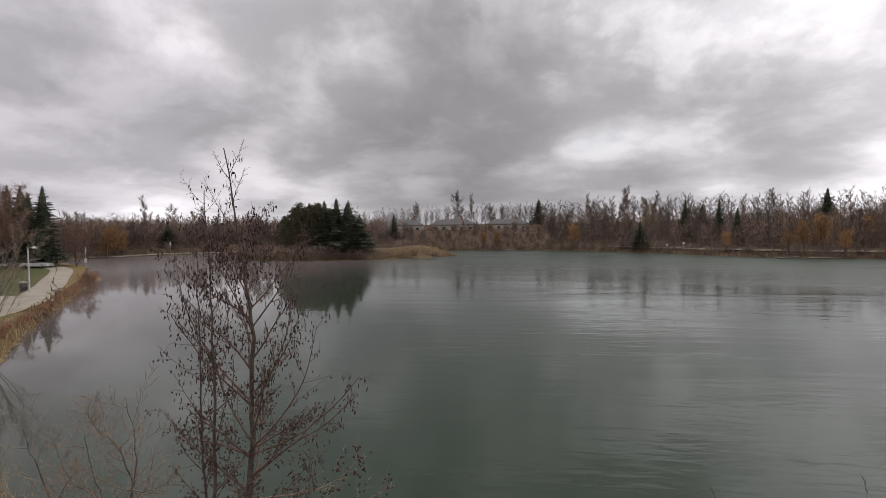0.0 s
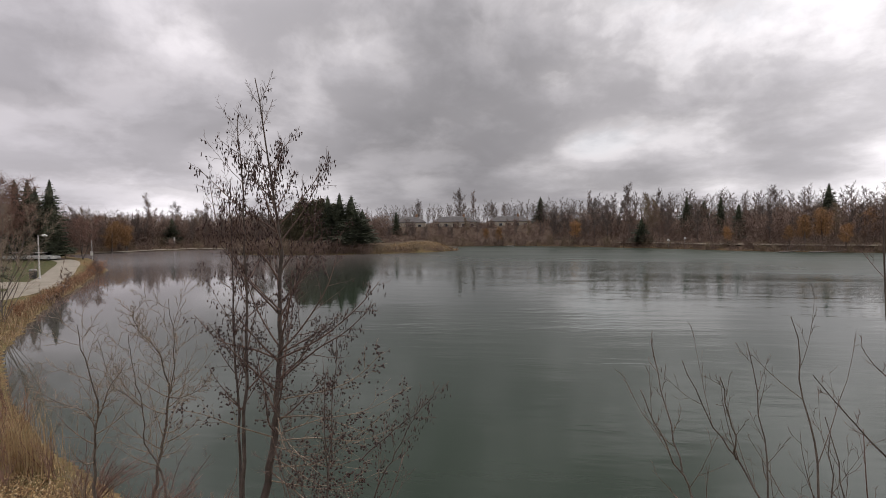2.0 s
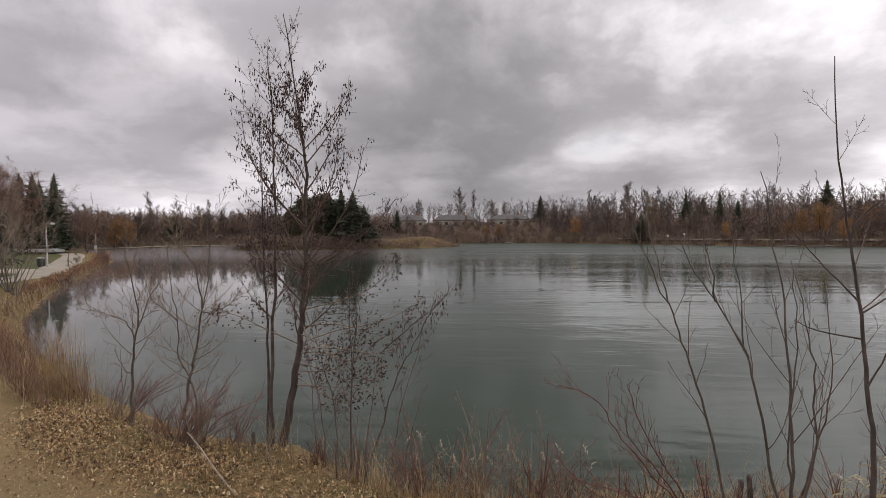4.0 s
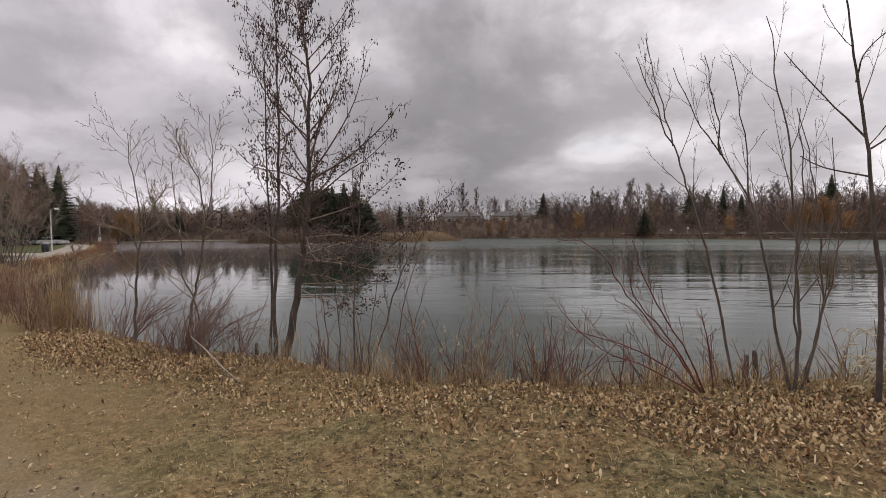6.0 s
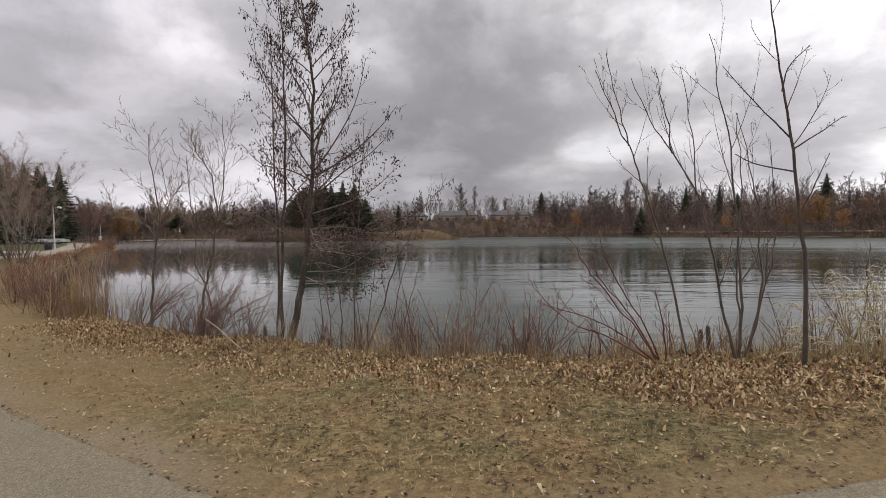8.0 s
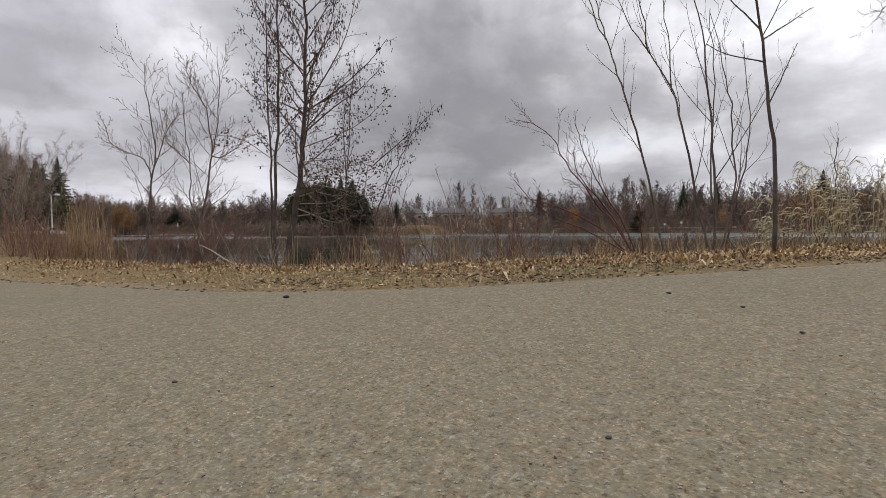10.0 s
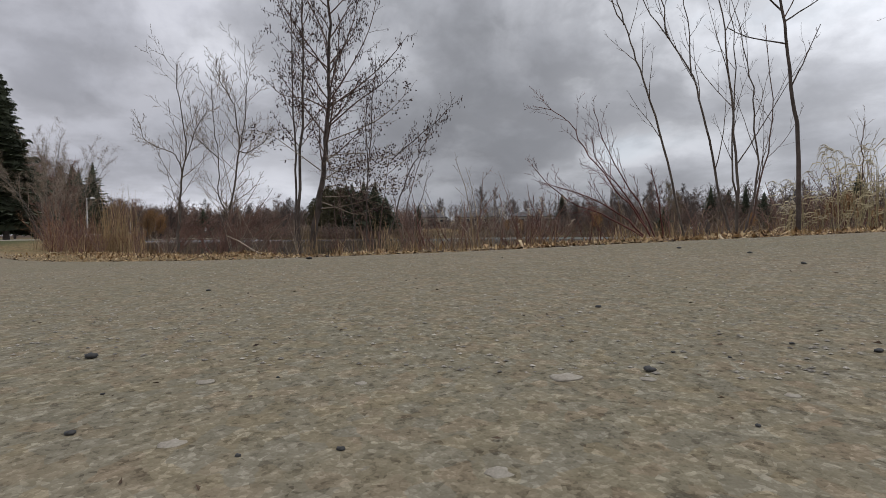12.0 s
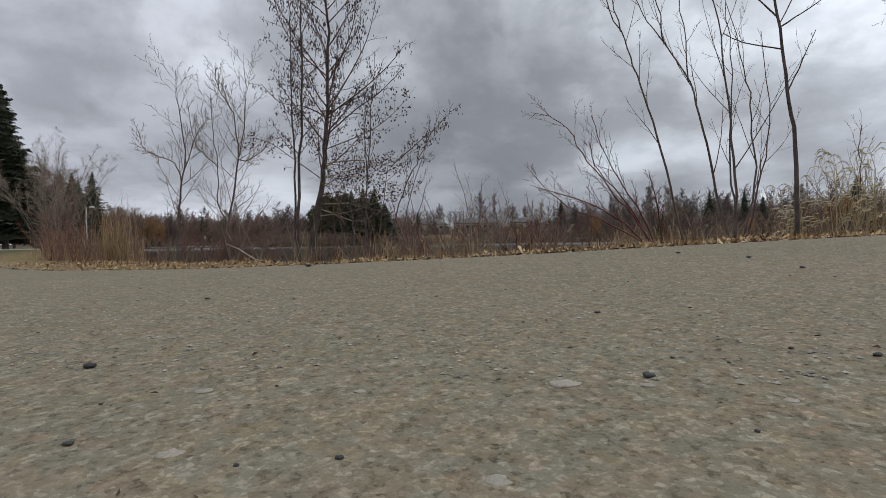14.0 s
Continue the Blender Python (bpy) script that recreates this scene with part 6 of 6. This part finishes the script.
# single tall trees that stand over the woods
for x, y, h, kind in ((-112, 150, 17.5, 1), (-103, 151, 14, 0), (-26.8, 168, 14.5, 0), (-11.2, 158, 17.0, 0), (-7.0, 158, 17.0, 1), (28.7, 158, 16.5, 1), (38.8, 152, 17.5, 0), (47.5, 152, 16.5, 1), (80, 152, 16, 0), (-0.5, 160, 13.5, 0), (3.5, 161, 13.0, 1), (102, 135, 16, 0)):
    x, y, h = 0.8 + 1.5 * (x - 0.8), 2.5 + 1.5 * (y - 2.5), 6.3 + 1.5 * (h - 6.3)
    s = (h - ground_z(x, y)) / 12
    two_part_tree("tall_tree", (SLIM_TREES if kind else BROAD_TREES)[rw.randrange(3)], (x, y), s, rw.uniform(0, 6), "tall leafless tree standing above the woods", "tall trees across the lake")
for x, y, s in ((*bearing(-40.7, 153), 1.0), (*bearing(-39.5, 156), 0.85), (*bearing(-40.2, 158), 0.9), (1.0, 156, 0.62), (-3, 157, 0.55), (24, 152, 0.75), (*bearing(30.2, far_shore(30.2) + 4.5), 0.8), (*bearing(31.6, far_shore(31.6) + 6), 0.95), (*bearing(33.2, far_shore(33.2) + 3), 0.62), (*bearing(29.0, far_shore(29.0) + 4), 0.55), (87, 126, 0.9), (110, 120, 0.8), (55, 124, 0.5)):
    two_part_tree("willow", WILLOWS[rw.randrange(2)], (x, y), s, rw.uniform(0, 6), "orange-yellow leafless willow with drooping twigs", "willows on the far shore")
# thickets at the far waterline and on the island
a = -46.0
while a < 45:
    for row in (0, 0):
        x, y = bearing(a + rw.uniform(-0.3, 0.3), far_shore(a) + rw.uniform(0.8, 4.2))
        s = rw.uniform(0.4, 0.85)
        two_part_tree("thicket", THICKETS[rw.randrange(3)], (x, y), (s * 1.3, s * 1.3, s), rw.uniform(0, 6), "reddish-brown bare thicket at the far waterline", "thickets on the far shore", "shrub")
    a += 0.86
for i in range(34):
    t = i / 33
    x = -60 + 50 * t
    y = float(np.interp(x, [-62, -53, -38, -28, -15, -8], [111, 108.4, 108, 111.4, 119.5, 126])) - rw.uniform(0.3, 1.7)
    s = rw.uniform(0.42, 0.66) * (1.4 if x < -35 else (0.75 if x > -26 else 1.0))
    two_part_tree("thicket", THICKETS[rw.randrange(3)], (x, y), (s * 2, s * 2, s), rw.uniform(0, 6), "low reddish thicket along the island's edge", "thickets on the island", "shrub")
for i in range(9):
    x, y, s = -62 + i * 1.8, 112 + rw.uniform(-1, 8), rw.uniform(0.7, 1.1)
    two_part_tree("bare_tree", BROAD_TREES[rw.randrange(4)], (x, y), s * 0.75, rw.uniform(0, 6), "leafless brown tree on the island", "trees on the island")
PINK_TREES = [bare_meshes(12, ROUND, 210 + i, 0.11, M_FAR_BARK, M_PINK_TWIG, forks=3, spread=0.4, fine=9, fine_length=1.3, fine_width=0.03) for i in range(2)]
for i, (x, y, h) in enumerate(((-77.5, 86, 9.0), (-81.5, 77, 11.5), (-84.0, 76, 16.0), (-88.5, 78, 17.0), (-93, 78, 16.0))):
    two_part_tree("bare_tree", PINK_TREES[i % 2], (x, y), h / 12, rw.uniform(0, 6), "pinkish-brown leafless tree in front of the spruces", "trees by the lawn spruces")
# the bend on the near side, left of the path
UPRIGHT = dict(WOOD, segs=[7, 5, 3, 2], wander=[0, 0.06, 0.1, 0.12], kids=[7, 4, 2], first=[0.35, 0.2, 0.25], angle=[24, 28, 32], ratio=[0.24, 0.42, 0.45], thick=[0.03, 0.014, 0.009], least=0.007, sides=[6, 4, 3, 3])
for i, (x, y, h) in enumerate(((-30.5, 28.7, 8.4), (-33.2, 30.3, 9.2), (-28.4, 27.3, 5.6))):
    two_part_tree("bare_tree", bare_meshes(12, UPRIGHT, 200 + i, 0.05, M_BARK_MID, M_TAN_TWIG, forks=9, spread=0.62, fine=3, fine_length=0.7, fine_width=0.013), (x, y), h / 12, rw.uniform(0, 6), "bare many-stemmed brown tree near the bend", "trees at the bend")
for i in range(40):
    t = i / 39
    x, y = float(np.interp(t, [0, 0.4, 0.75, 1], [-30.5, -40, -50, -54])), float(np.interp(t, [0, 0.4, 0.75, 1], [29.8, 43, 57.0, 63]))
    s = rw.uniform(0.10, 0.22) * (1.9 if t > 0.8 else 1.0)
    two_part_tree("thicket", SHRUBS[i % 2], (x + rw.uniform(0.1, 0.9), y - rw.uniform(0.0, 0.3)), (s * 1.3, s * 1.3, s), rw.uniform(0, 6), "rusty bare shrub beside the shore path", "shrubs by the shore path", "shrub")
for x, y, h in ((-44.5, 52.5, 3.2), (-42.5, 49.5, 2.6), (-36.2, 39.3, 2.4)):
    two_part_tree("sapling", BROAD_TREES[1], (x, y), h / 12, rw.uniform(0, 6), "small bare tree on the shore of the bend", "saplings by the shore path")


def joined(name, meshes, spots, mat, label, category):
    """Many far trees in one mesh."""
    vs, fs, base = [], [], 0
    srcs = []
    for pair in meshes:
        vv, ff, off = [], [], 0
        for m in pair:
            co = np.empty(len(m.vertices) * 3)
            m.vertices.foreach_get("co", co)
            vv.append(co.reshape(-1, 3))
            ff += [tuple(i + off for i in p.vertices) for p in m.polygons]
            off += len(m.vertices)
        srcs.append((np.concatenate(vv), ff))
    for k, (x, y, z, s, turn) in enumerate(spots):
        co, ff = srcs[k % len(srcs)]
        c, sn = math.cos(turn), math.sin(turn)
        vs.append(np.stack([(co[:, 0] * c - co[:, 1] * sn) * s + x, (co[:, 0] * sn + co[:, 1] * c) * s + y, co[:, 2] * s + z], 1))
        fs += [tuple(i + base for i in f) for f in ff]
        base += len(co)
    return tagged(new(name, grid_mesh(name, np.concatenate(vs), fs, mat)), label, category, kind="stuff")


FAR_CFG = dict(WOOD, segs=[7, 2, 1], kids=[18, 6], least=0.06, wander=[0, 0.12, 0.15], rise=[0, 0.1, 0.08], sides=[4, 3, 3], thick=[0.08, 0.05])
FAR_TREES = [bare_meshes(12, dict(FAR_CFG, kids=[12, 4]), 60 + i, 0.16, M_FAR_BARK, M_FAR_TWIG, fine=4, fine_length=1.3, fine_width=0.07) for i in range(3)]
spots = []
for i in range(640):
    aa = -70 + 140 * i / 639 + rw.uniform(-0.3, 0.3)
    d = (far_shore(max(-48, min(44, aa))) + rw.uniform(68 if -13 < aa < 6 else 42, 120)) * (1.0 if abs(aa) < 48 else 1.15)
    x, y = bearing(aa, d)
    h = float(np.interp(aa, [-47, -38, -20, -3, 8, 14, 30, 45], [10.5, 11, 9.5, 10, 10, 11.5, 10, 11.5])) * rw.uniform(0.75, 1.1)
    spots.append((x, y, ground_z(x, y) - 0.2, h / 12, rw.uniform(0, 6.28)))
under = []
for i in range(680):
    aa = -48 + 94 * i / 679 + rw.uniform(-0.3, 0.3)
    x, y = bearing(aa, far_shore(aa) + rw.uniform(12, 55))
    under.append((x, y, ground_z(x, y) - 0.2, rw.uniform(1.0, 1.75) * (0.5 if -13 < aa < 6 else 1.0), rw.uniform(0, 6.28)))
for i in range(300):
    aa = -47.5 + 27 * i / 299 + rw.uniform(-0.3, 0.3)
    x, y = bearing(aa, far_shore(aa) + rw.uniform(10, 44))
    under.append((x, y, ground_z(x, y) - 0.2, rw.uniform(1.3, 2.15), rw.uniform(0, 6.28)))
joined("underwood", [bush_meshes(5, 5, 9, 40, 50 + i, M_BRUSH, length=1.3, thin=0.08) for i in range(3)], under, M_BRUSH, "tangled leafless underwood below the far trees", "woods")
joined("far_woods", FAR_TREES, spots, M_FAR_TWIG, "distant leafless woods behind the lake", "woods")


# ================= lamp, bin, posts by the shore path =================


def street_lamp(x, y):
    z = ground_z(x, y)
    root = thing("street_lamp", (x, y, z - 0.03), "grey steel street lamp with a single arm beside the path", "lamp")
    g = Geo()
    g.tube([Vector((0, 0, 0)), Vector((0, 0, 0.25)), Vector((0, 0, 0.26)), Vector((0, 0, 4.95))], [0.13, 0.13, 0.085, 0.06], 10)
    part("pole", g, M_STEEL, root)
    g = Geo()
    g.tube([Vector((0, 0, 4.85)), Vector((0.25, 0, 4.95)), Vector((0.6, 0, 4.96))], [0.035, 0.032, 0.03], 7)
    part("arm", g, M_STEEL, root)
    g = Geo()
    g.tube([Vector((0.5, 0, 4.95)), Vector((0.62, 0, 4.95)), Vector((0.9, 0, 4.94)), Vector((1.12, 0, 4.92))], [0.05, 0.12, 0.13, 0.06], 8)
    head = part("lamp_head", g, M_SIGN, root)
    g = Geo()
    g.spindle(Vector((0.8, 0, 4.90)), Vector((0.1, 0, -1)), 0.14, 0.11, 8)
    part("lens", g, M_GLASS, head)
    root.scale = (0.95, 0.95, 0.95)


def litter_bin(x, y):
    z = ground_z(x, y)
    root = thing("litter_bin", (x, y, z - 0.01), "dark round litter bin standing on the lawn", "bin")
    g = Geo()
    g.tube([Vector((0, 0, 0)), Vector((0, 0, 0.06)), Vector((0, 0, 0.5)), Vector((0, 0, 0.86))], [0.27, 0.30, 0.31, 0.33], 18)
    body = part("body", g, M_BIN, root)
    for k in range(18):
        a = 6.283 * k / 18
        sg = Geo()
        sg.tube([Vector((math.cos(a) * 0.325, math.sin(a) * 0.325, 0.08)), Vector((math.cos(a) * 0.345, math.sin(a) * 0.345, 0.85))], [0.018, 0.018], 4)
        part("slat", sg, M_BIN, body)
    g = Geo()
    g.tube([Vector((0, 0, 0.86)), Vector((0, 0, 0.93)), Vector((0, 0, 1.02)), Vector((0, 0, 1.06))], [0.36, 0.37, 0.28, 0.12], 18)
    part("lid", g, M_STEEL, root)


def sign_post(x, y, h, board_z, w, bh, label, group=""):
    root = thing("sign_post", (x, y, ground_z(x, y) - 0.05), label, "sign", group)
    g = Geo()
    g.tube([Vector((0, 0, 0)), Vector((0, 0, h))], [0.07, 0.06], 8)
    part("post", g, M_STEEL, root)
    g = Geo()
    g.box((-w / 2, -0.10, board_z - bh / 2), (w / 2, -0.075, board_z + bh / 2))
    part("board", g, M_SIGN, root, smooth=False)


street_lamp(-47.7, 48.4)
litter_bin(-49.3, 49.2)
sign_post(-75.5, 86.0, 3.8, 1.3, 0.6, 0.8, "tall pale post with a small white board")
for x, y in ((44.0, 131.5), (47.5, 130.0)):
    sign_post(x, y, 2.3, 2.0, 0.55, 0.5, "small white notice board on a post across the lake", "notice boards")
sign_post(-92.5, 134.0, 3.0, 2.3, 0.5, 1.1, "narrow white board on a post at the far shore", "notice boards")

# ================= cars beyond the lawn =================


def car(x, y, turn, paint, label):
    root = thing("car", (x, y, ground_z(x, y)), label, "car", "cars parked beyond the lawn")
    root.rotation_euler = (0, 0, turn)

    def shell(profile, half, inset):
        g = Geo()
        rows = []
        for px, pz in profile:
            rows.append((Vector((px, -half, pz)), Vector((px, half, pz))))
        mid = Vector((sum(p[0] for p in profile) / len(profile), 0, sum(p[1] for p in profile) / len(profile)))
        pts = [r[0] for r in rows], [r[1] for r in rows]
        for k in range(len(rows)):
            a, b = rows[k], rows[(k + 1) % len(rows)]
            g.face(a[0], b[0], b[1], a[1])
        for side, sg in ((pts[0], -1), (pts[1], 1)):
            inner = [mid + (p - mid) * (1 - inset) + Vector((0, sg * half * (1 + inset * 0.4), 0)) - Vector((0, (p - mid).y * (1 - inset), 0)) for p in side]
            for k in range(len(side)):
                g.face(side[k], side[(k + 1) % len(side)], inner[(k + 1) % len(side)], inner[k])
            g.face(*inner)
        return g

    part("body", shell([(-2.2, 0.35), (-2.25, 0.7), (-2.0, 0.92), (1.1, 0.95), (2.1, 0.78), (2.25, 0.55), (2.2, 0.3)], 0.86, 0.06), paint, root, smooth=False)
    part("cabin", shell([(-1.8, 0.92), (-1.3, 1.38), (0.2, 1.42), (1.0, 0.94)], 0.74, 0.08), M_GLASS, root, "dark glazed cabin", smooth=False)
    part("roof", shell([(-1.35, 1.36), (-1.2, 1.45), (0.1, 1.47), (0.25, 1.4)], 0.72, 0.05), paint, root, smooth=False)
    for wx in (-1.4, 1.4):
        for wy in (-0.8, 0.8):
            g = Geo()
            g.tube([Vector((wx, wy - 0.1, 0.32)), Vector((wx, wy - 0.09, 0.32)), Vector((wx, wy + 0.09, 0.32)), Vector((wx, wy + 0.1, 0.32))], [0.22, 0.32, 0.32, 0.22], 14)
            wheel = part("wheel", g, M_BIN, root)
            g = Geo()
            g.tube([Vector((wx, wy - 0.115, 0.32)), Vector((wx, wy + 0.115, 0.32))], [0.17, 0.17], 10)
            part("rim", g, M_STEEL, wheel)


car(-84.5, 80.2, 0.2, M_SIGN, "white parked car beyond the lawn")
car(-79.0, 79.6, 0.15, M_SIGN, "white parked car beyond the lawn")

# ================= houses behind the woods =================


def house(x, y, base, w, d, h, roof_h, turn, wall, label, storeys=1, group="houses behind the woods"):
    root = thing("house", (x, y, base), label, "house", group)
    root.rotation_euler = (0, 0, turn)
    g = Geo()
    g.box((-w / 2, -d / 2, -1.5), (w / 2, d / 2, h))
    part("wall", g, wall, root, smooth=False)
    g = Geo()
    e = 0.5
    lo = [Vector((-w / 2 - e, -d / 2 - e, h)), Vector((w / 2 + e, -d / 2 - e, h)), Vector((w / 2 + e, d / 2 + e, h)), Vector((-w / 2 - e, d / 2 + e, h))]
    r0, r1 = Vector((-w / 2 + d * 0.35, 0, h + roof_h)), Vector((w / 2 - d * 0.35, 0, h + roof_h))
    up_ = Vector((0, 0, 0.18))
    g.face(lo[0] + up_, lo[1] + up_, r1, r0)
    g.face(lo[2] + up_, lo[3] + up_, r0, r1)
    g.face(lo[1] + up_, lo[2] + up_, r1)
    g.face(lo[3] + up_, lo[0] + up_, r0)
    g.face(lo[3], lo[2], lo[1], lo[0])
    for i in range(4):
        a, b = lo[i], lo[(i + 1) % 4]
        g.face(a, b, b + up_, a + up_)
    roof = part("roof", g, M_ROOF, root, smooth=False)
    g = Geo()
    g.box((w * 0.18, -0.4, h + roof_h * 0.5), (w * 0.18 + 0.9, 0.5, h + roof_h + 1.0))
    part("chimney", g, M_BRICK, roof, smooth=False)
    n = max(3, int(w / 3.4))
    for s in range(storeys):
        for k in range(n):
            cx = -w / 2 + w * (k + 0.5) / n
            z0 = 0.9 + 2.7 * s
            g = Geo()
            g.box((cx - 0.75, -d / 2 - 0.06, z0 - 0.08), (cx + 0.75, -d / 2 + 0.02, z0 + 1.38))
            win = part("window", g, M_SIGN, root, smooth=False)
            g = Geo()
            g.box((cx - 0.66, -d / 2 - 0.075, z0), (cx + 0.66, -d / 2 - 0.05, z0 + 1.3))
            part("pane", g, M_GLASS, win, smooth=False)


house(-17, 208, 4.7, 18, 9, 2.9, 2.4, 0.05, M_WALL, "low pale house with a dark roof behind the woods")
house(6, 212, 4.8, 17, 9, 2.9, 2.3, -0.08, M_WALL, "low pale house with a dark roof behind the woods")
house(-36, 206, 4.5, 13, 9, 3.0, 2.6, 0.1, M_WALL, "low pale house with a dark roof behind the woods")
house(100, 196, 4.6, 19, 10, 4.2, 2.2, -0.35, M_BRICK, "large brown house with a broad dark hipped roof on the rise", 1)

# ================= far bank details =================


def bank_strip(name, a0, a1, back, half, label, category):
    """A pale strip that follows the far waterline between two bearings."""
    line = [Vector((*bearing(a0 + (a1 - a0) * k / 59, far_shore(a0 + (a1 - a0) * k / 59) + back), 0)) for k in range(60)]
    vv, ff = [], []
    for i, p in enumerate(line):
        t = (line[min(i + 1, 59)] - line[max(i - 1, 0)]).normalized()
        s = Vector((t.y, -t.x, 0))
        for o, dz in ((-half - 0.1, -0.2), (-half, 0.03), (half, 0.05), (half + 0.1, -0.2)):
            q = p + s * o
            vv.append((q.x, q.y, ground_z(p.x, p.y) + dz))
        if i:
            for j in range(3):
                b = (i - 1) * 4 + j
                ff.append((b, b + 4, b + 5, b + 1))
    tagged(new(name, grid_mesh(name, vv, ff, M_GRAVEL)), label, category, kind="structure")


bank_strip("far_path", 13, 42, 5.0, 0.8, "pale gravel footpath along the far shore", "path")
bank_strip("far_beach", -42.3, -28.5, 1.6, 0.9, "pale gravel margin along the far waterline", "shore")

for x, y, l, turn in ((61.5, 111.2, 4.5, 0.1), (68, 110.0, 6.0, -0.2), (5.0, 152.4, 3.5, 0.5), (80, 106.6, 5.0, 0.15)):
    rng = random.Random(int(x))
    g, pts = Geo(), []
    for i in range(6):
        u = i / 5 - 0.5
        pts.append(Vector((u * l, rng.uniform(-0.08, 0.08), 0.12 + 0.25 * (i / 5) ** 2)))
    g.tube(pts, [0.17, 0.16, 0.15, 0.13, 0.10, 0.05], 7)
    ob = thing("fallen_log", (x, y, WATER), "pale fallen log lying at the far waterline", "log", "fallen logs")
    ob.rotation_euler = (0, 0, turn)
    part("trunk", g, M_BARK_PALE, ob)
    for k in range(3):
        bg = Geo()
        q = pts[2 + k]
        bg.tube([q, q + Vector((rng.uniform(-0.3, 0.3), rng.uniform(-0.4, 0.1), 0.7)), q + Vector((rng.uniform(-0.6, 0.6), 0, 1.3))], [0.05, 0.035, 0.015], 5)
        part("branch", bg, M_BARK_PALE, ob)

# dry grass mound on the island and reeds along the far waterline
r = np.random.RandomState(14)
n = 5200
xy = np.stack([r.uniform(-26, -9, n), r.uniform(112, 127, n)], 1)
xy = xy[(np.abs(outline_distance(ISLE, xy[:, 0], xy[:, 1]) - 2.6) < 2.2)]
blades("island_grass", xy, 0.4, 1.0, 0.06, M_STRAW, "tan dry grass on the island's point", 15)
n = 3500
t = r.uniform(0, 1, n)
edge_a = -46 + 90 * t
d = np.interp(edge_a, list(FAR_TABLE), list(FAR_TABLE.values())) + r.uniform(0.2, 2.5, n)
xy = np.stack([1 + d * np.sin(np.radians(edge_a)), 2 + d * np.cos(np.radians(edge_a))], 1)
blades("far_bank_grass", xy, 0.7, 0.6, 0.06, M_BRUSH, "rusty dry grass along the far waterline", 16)
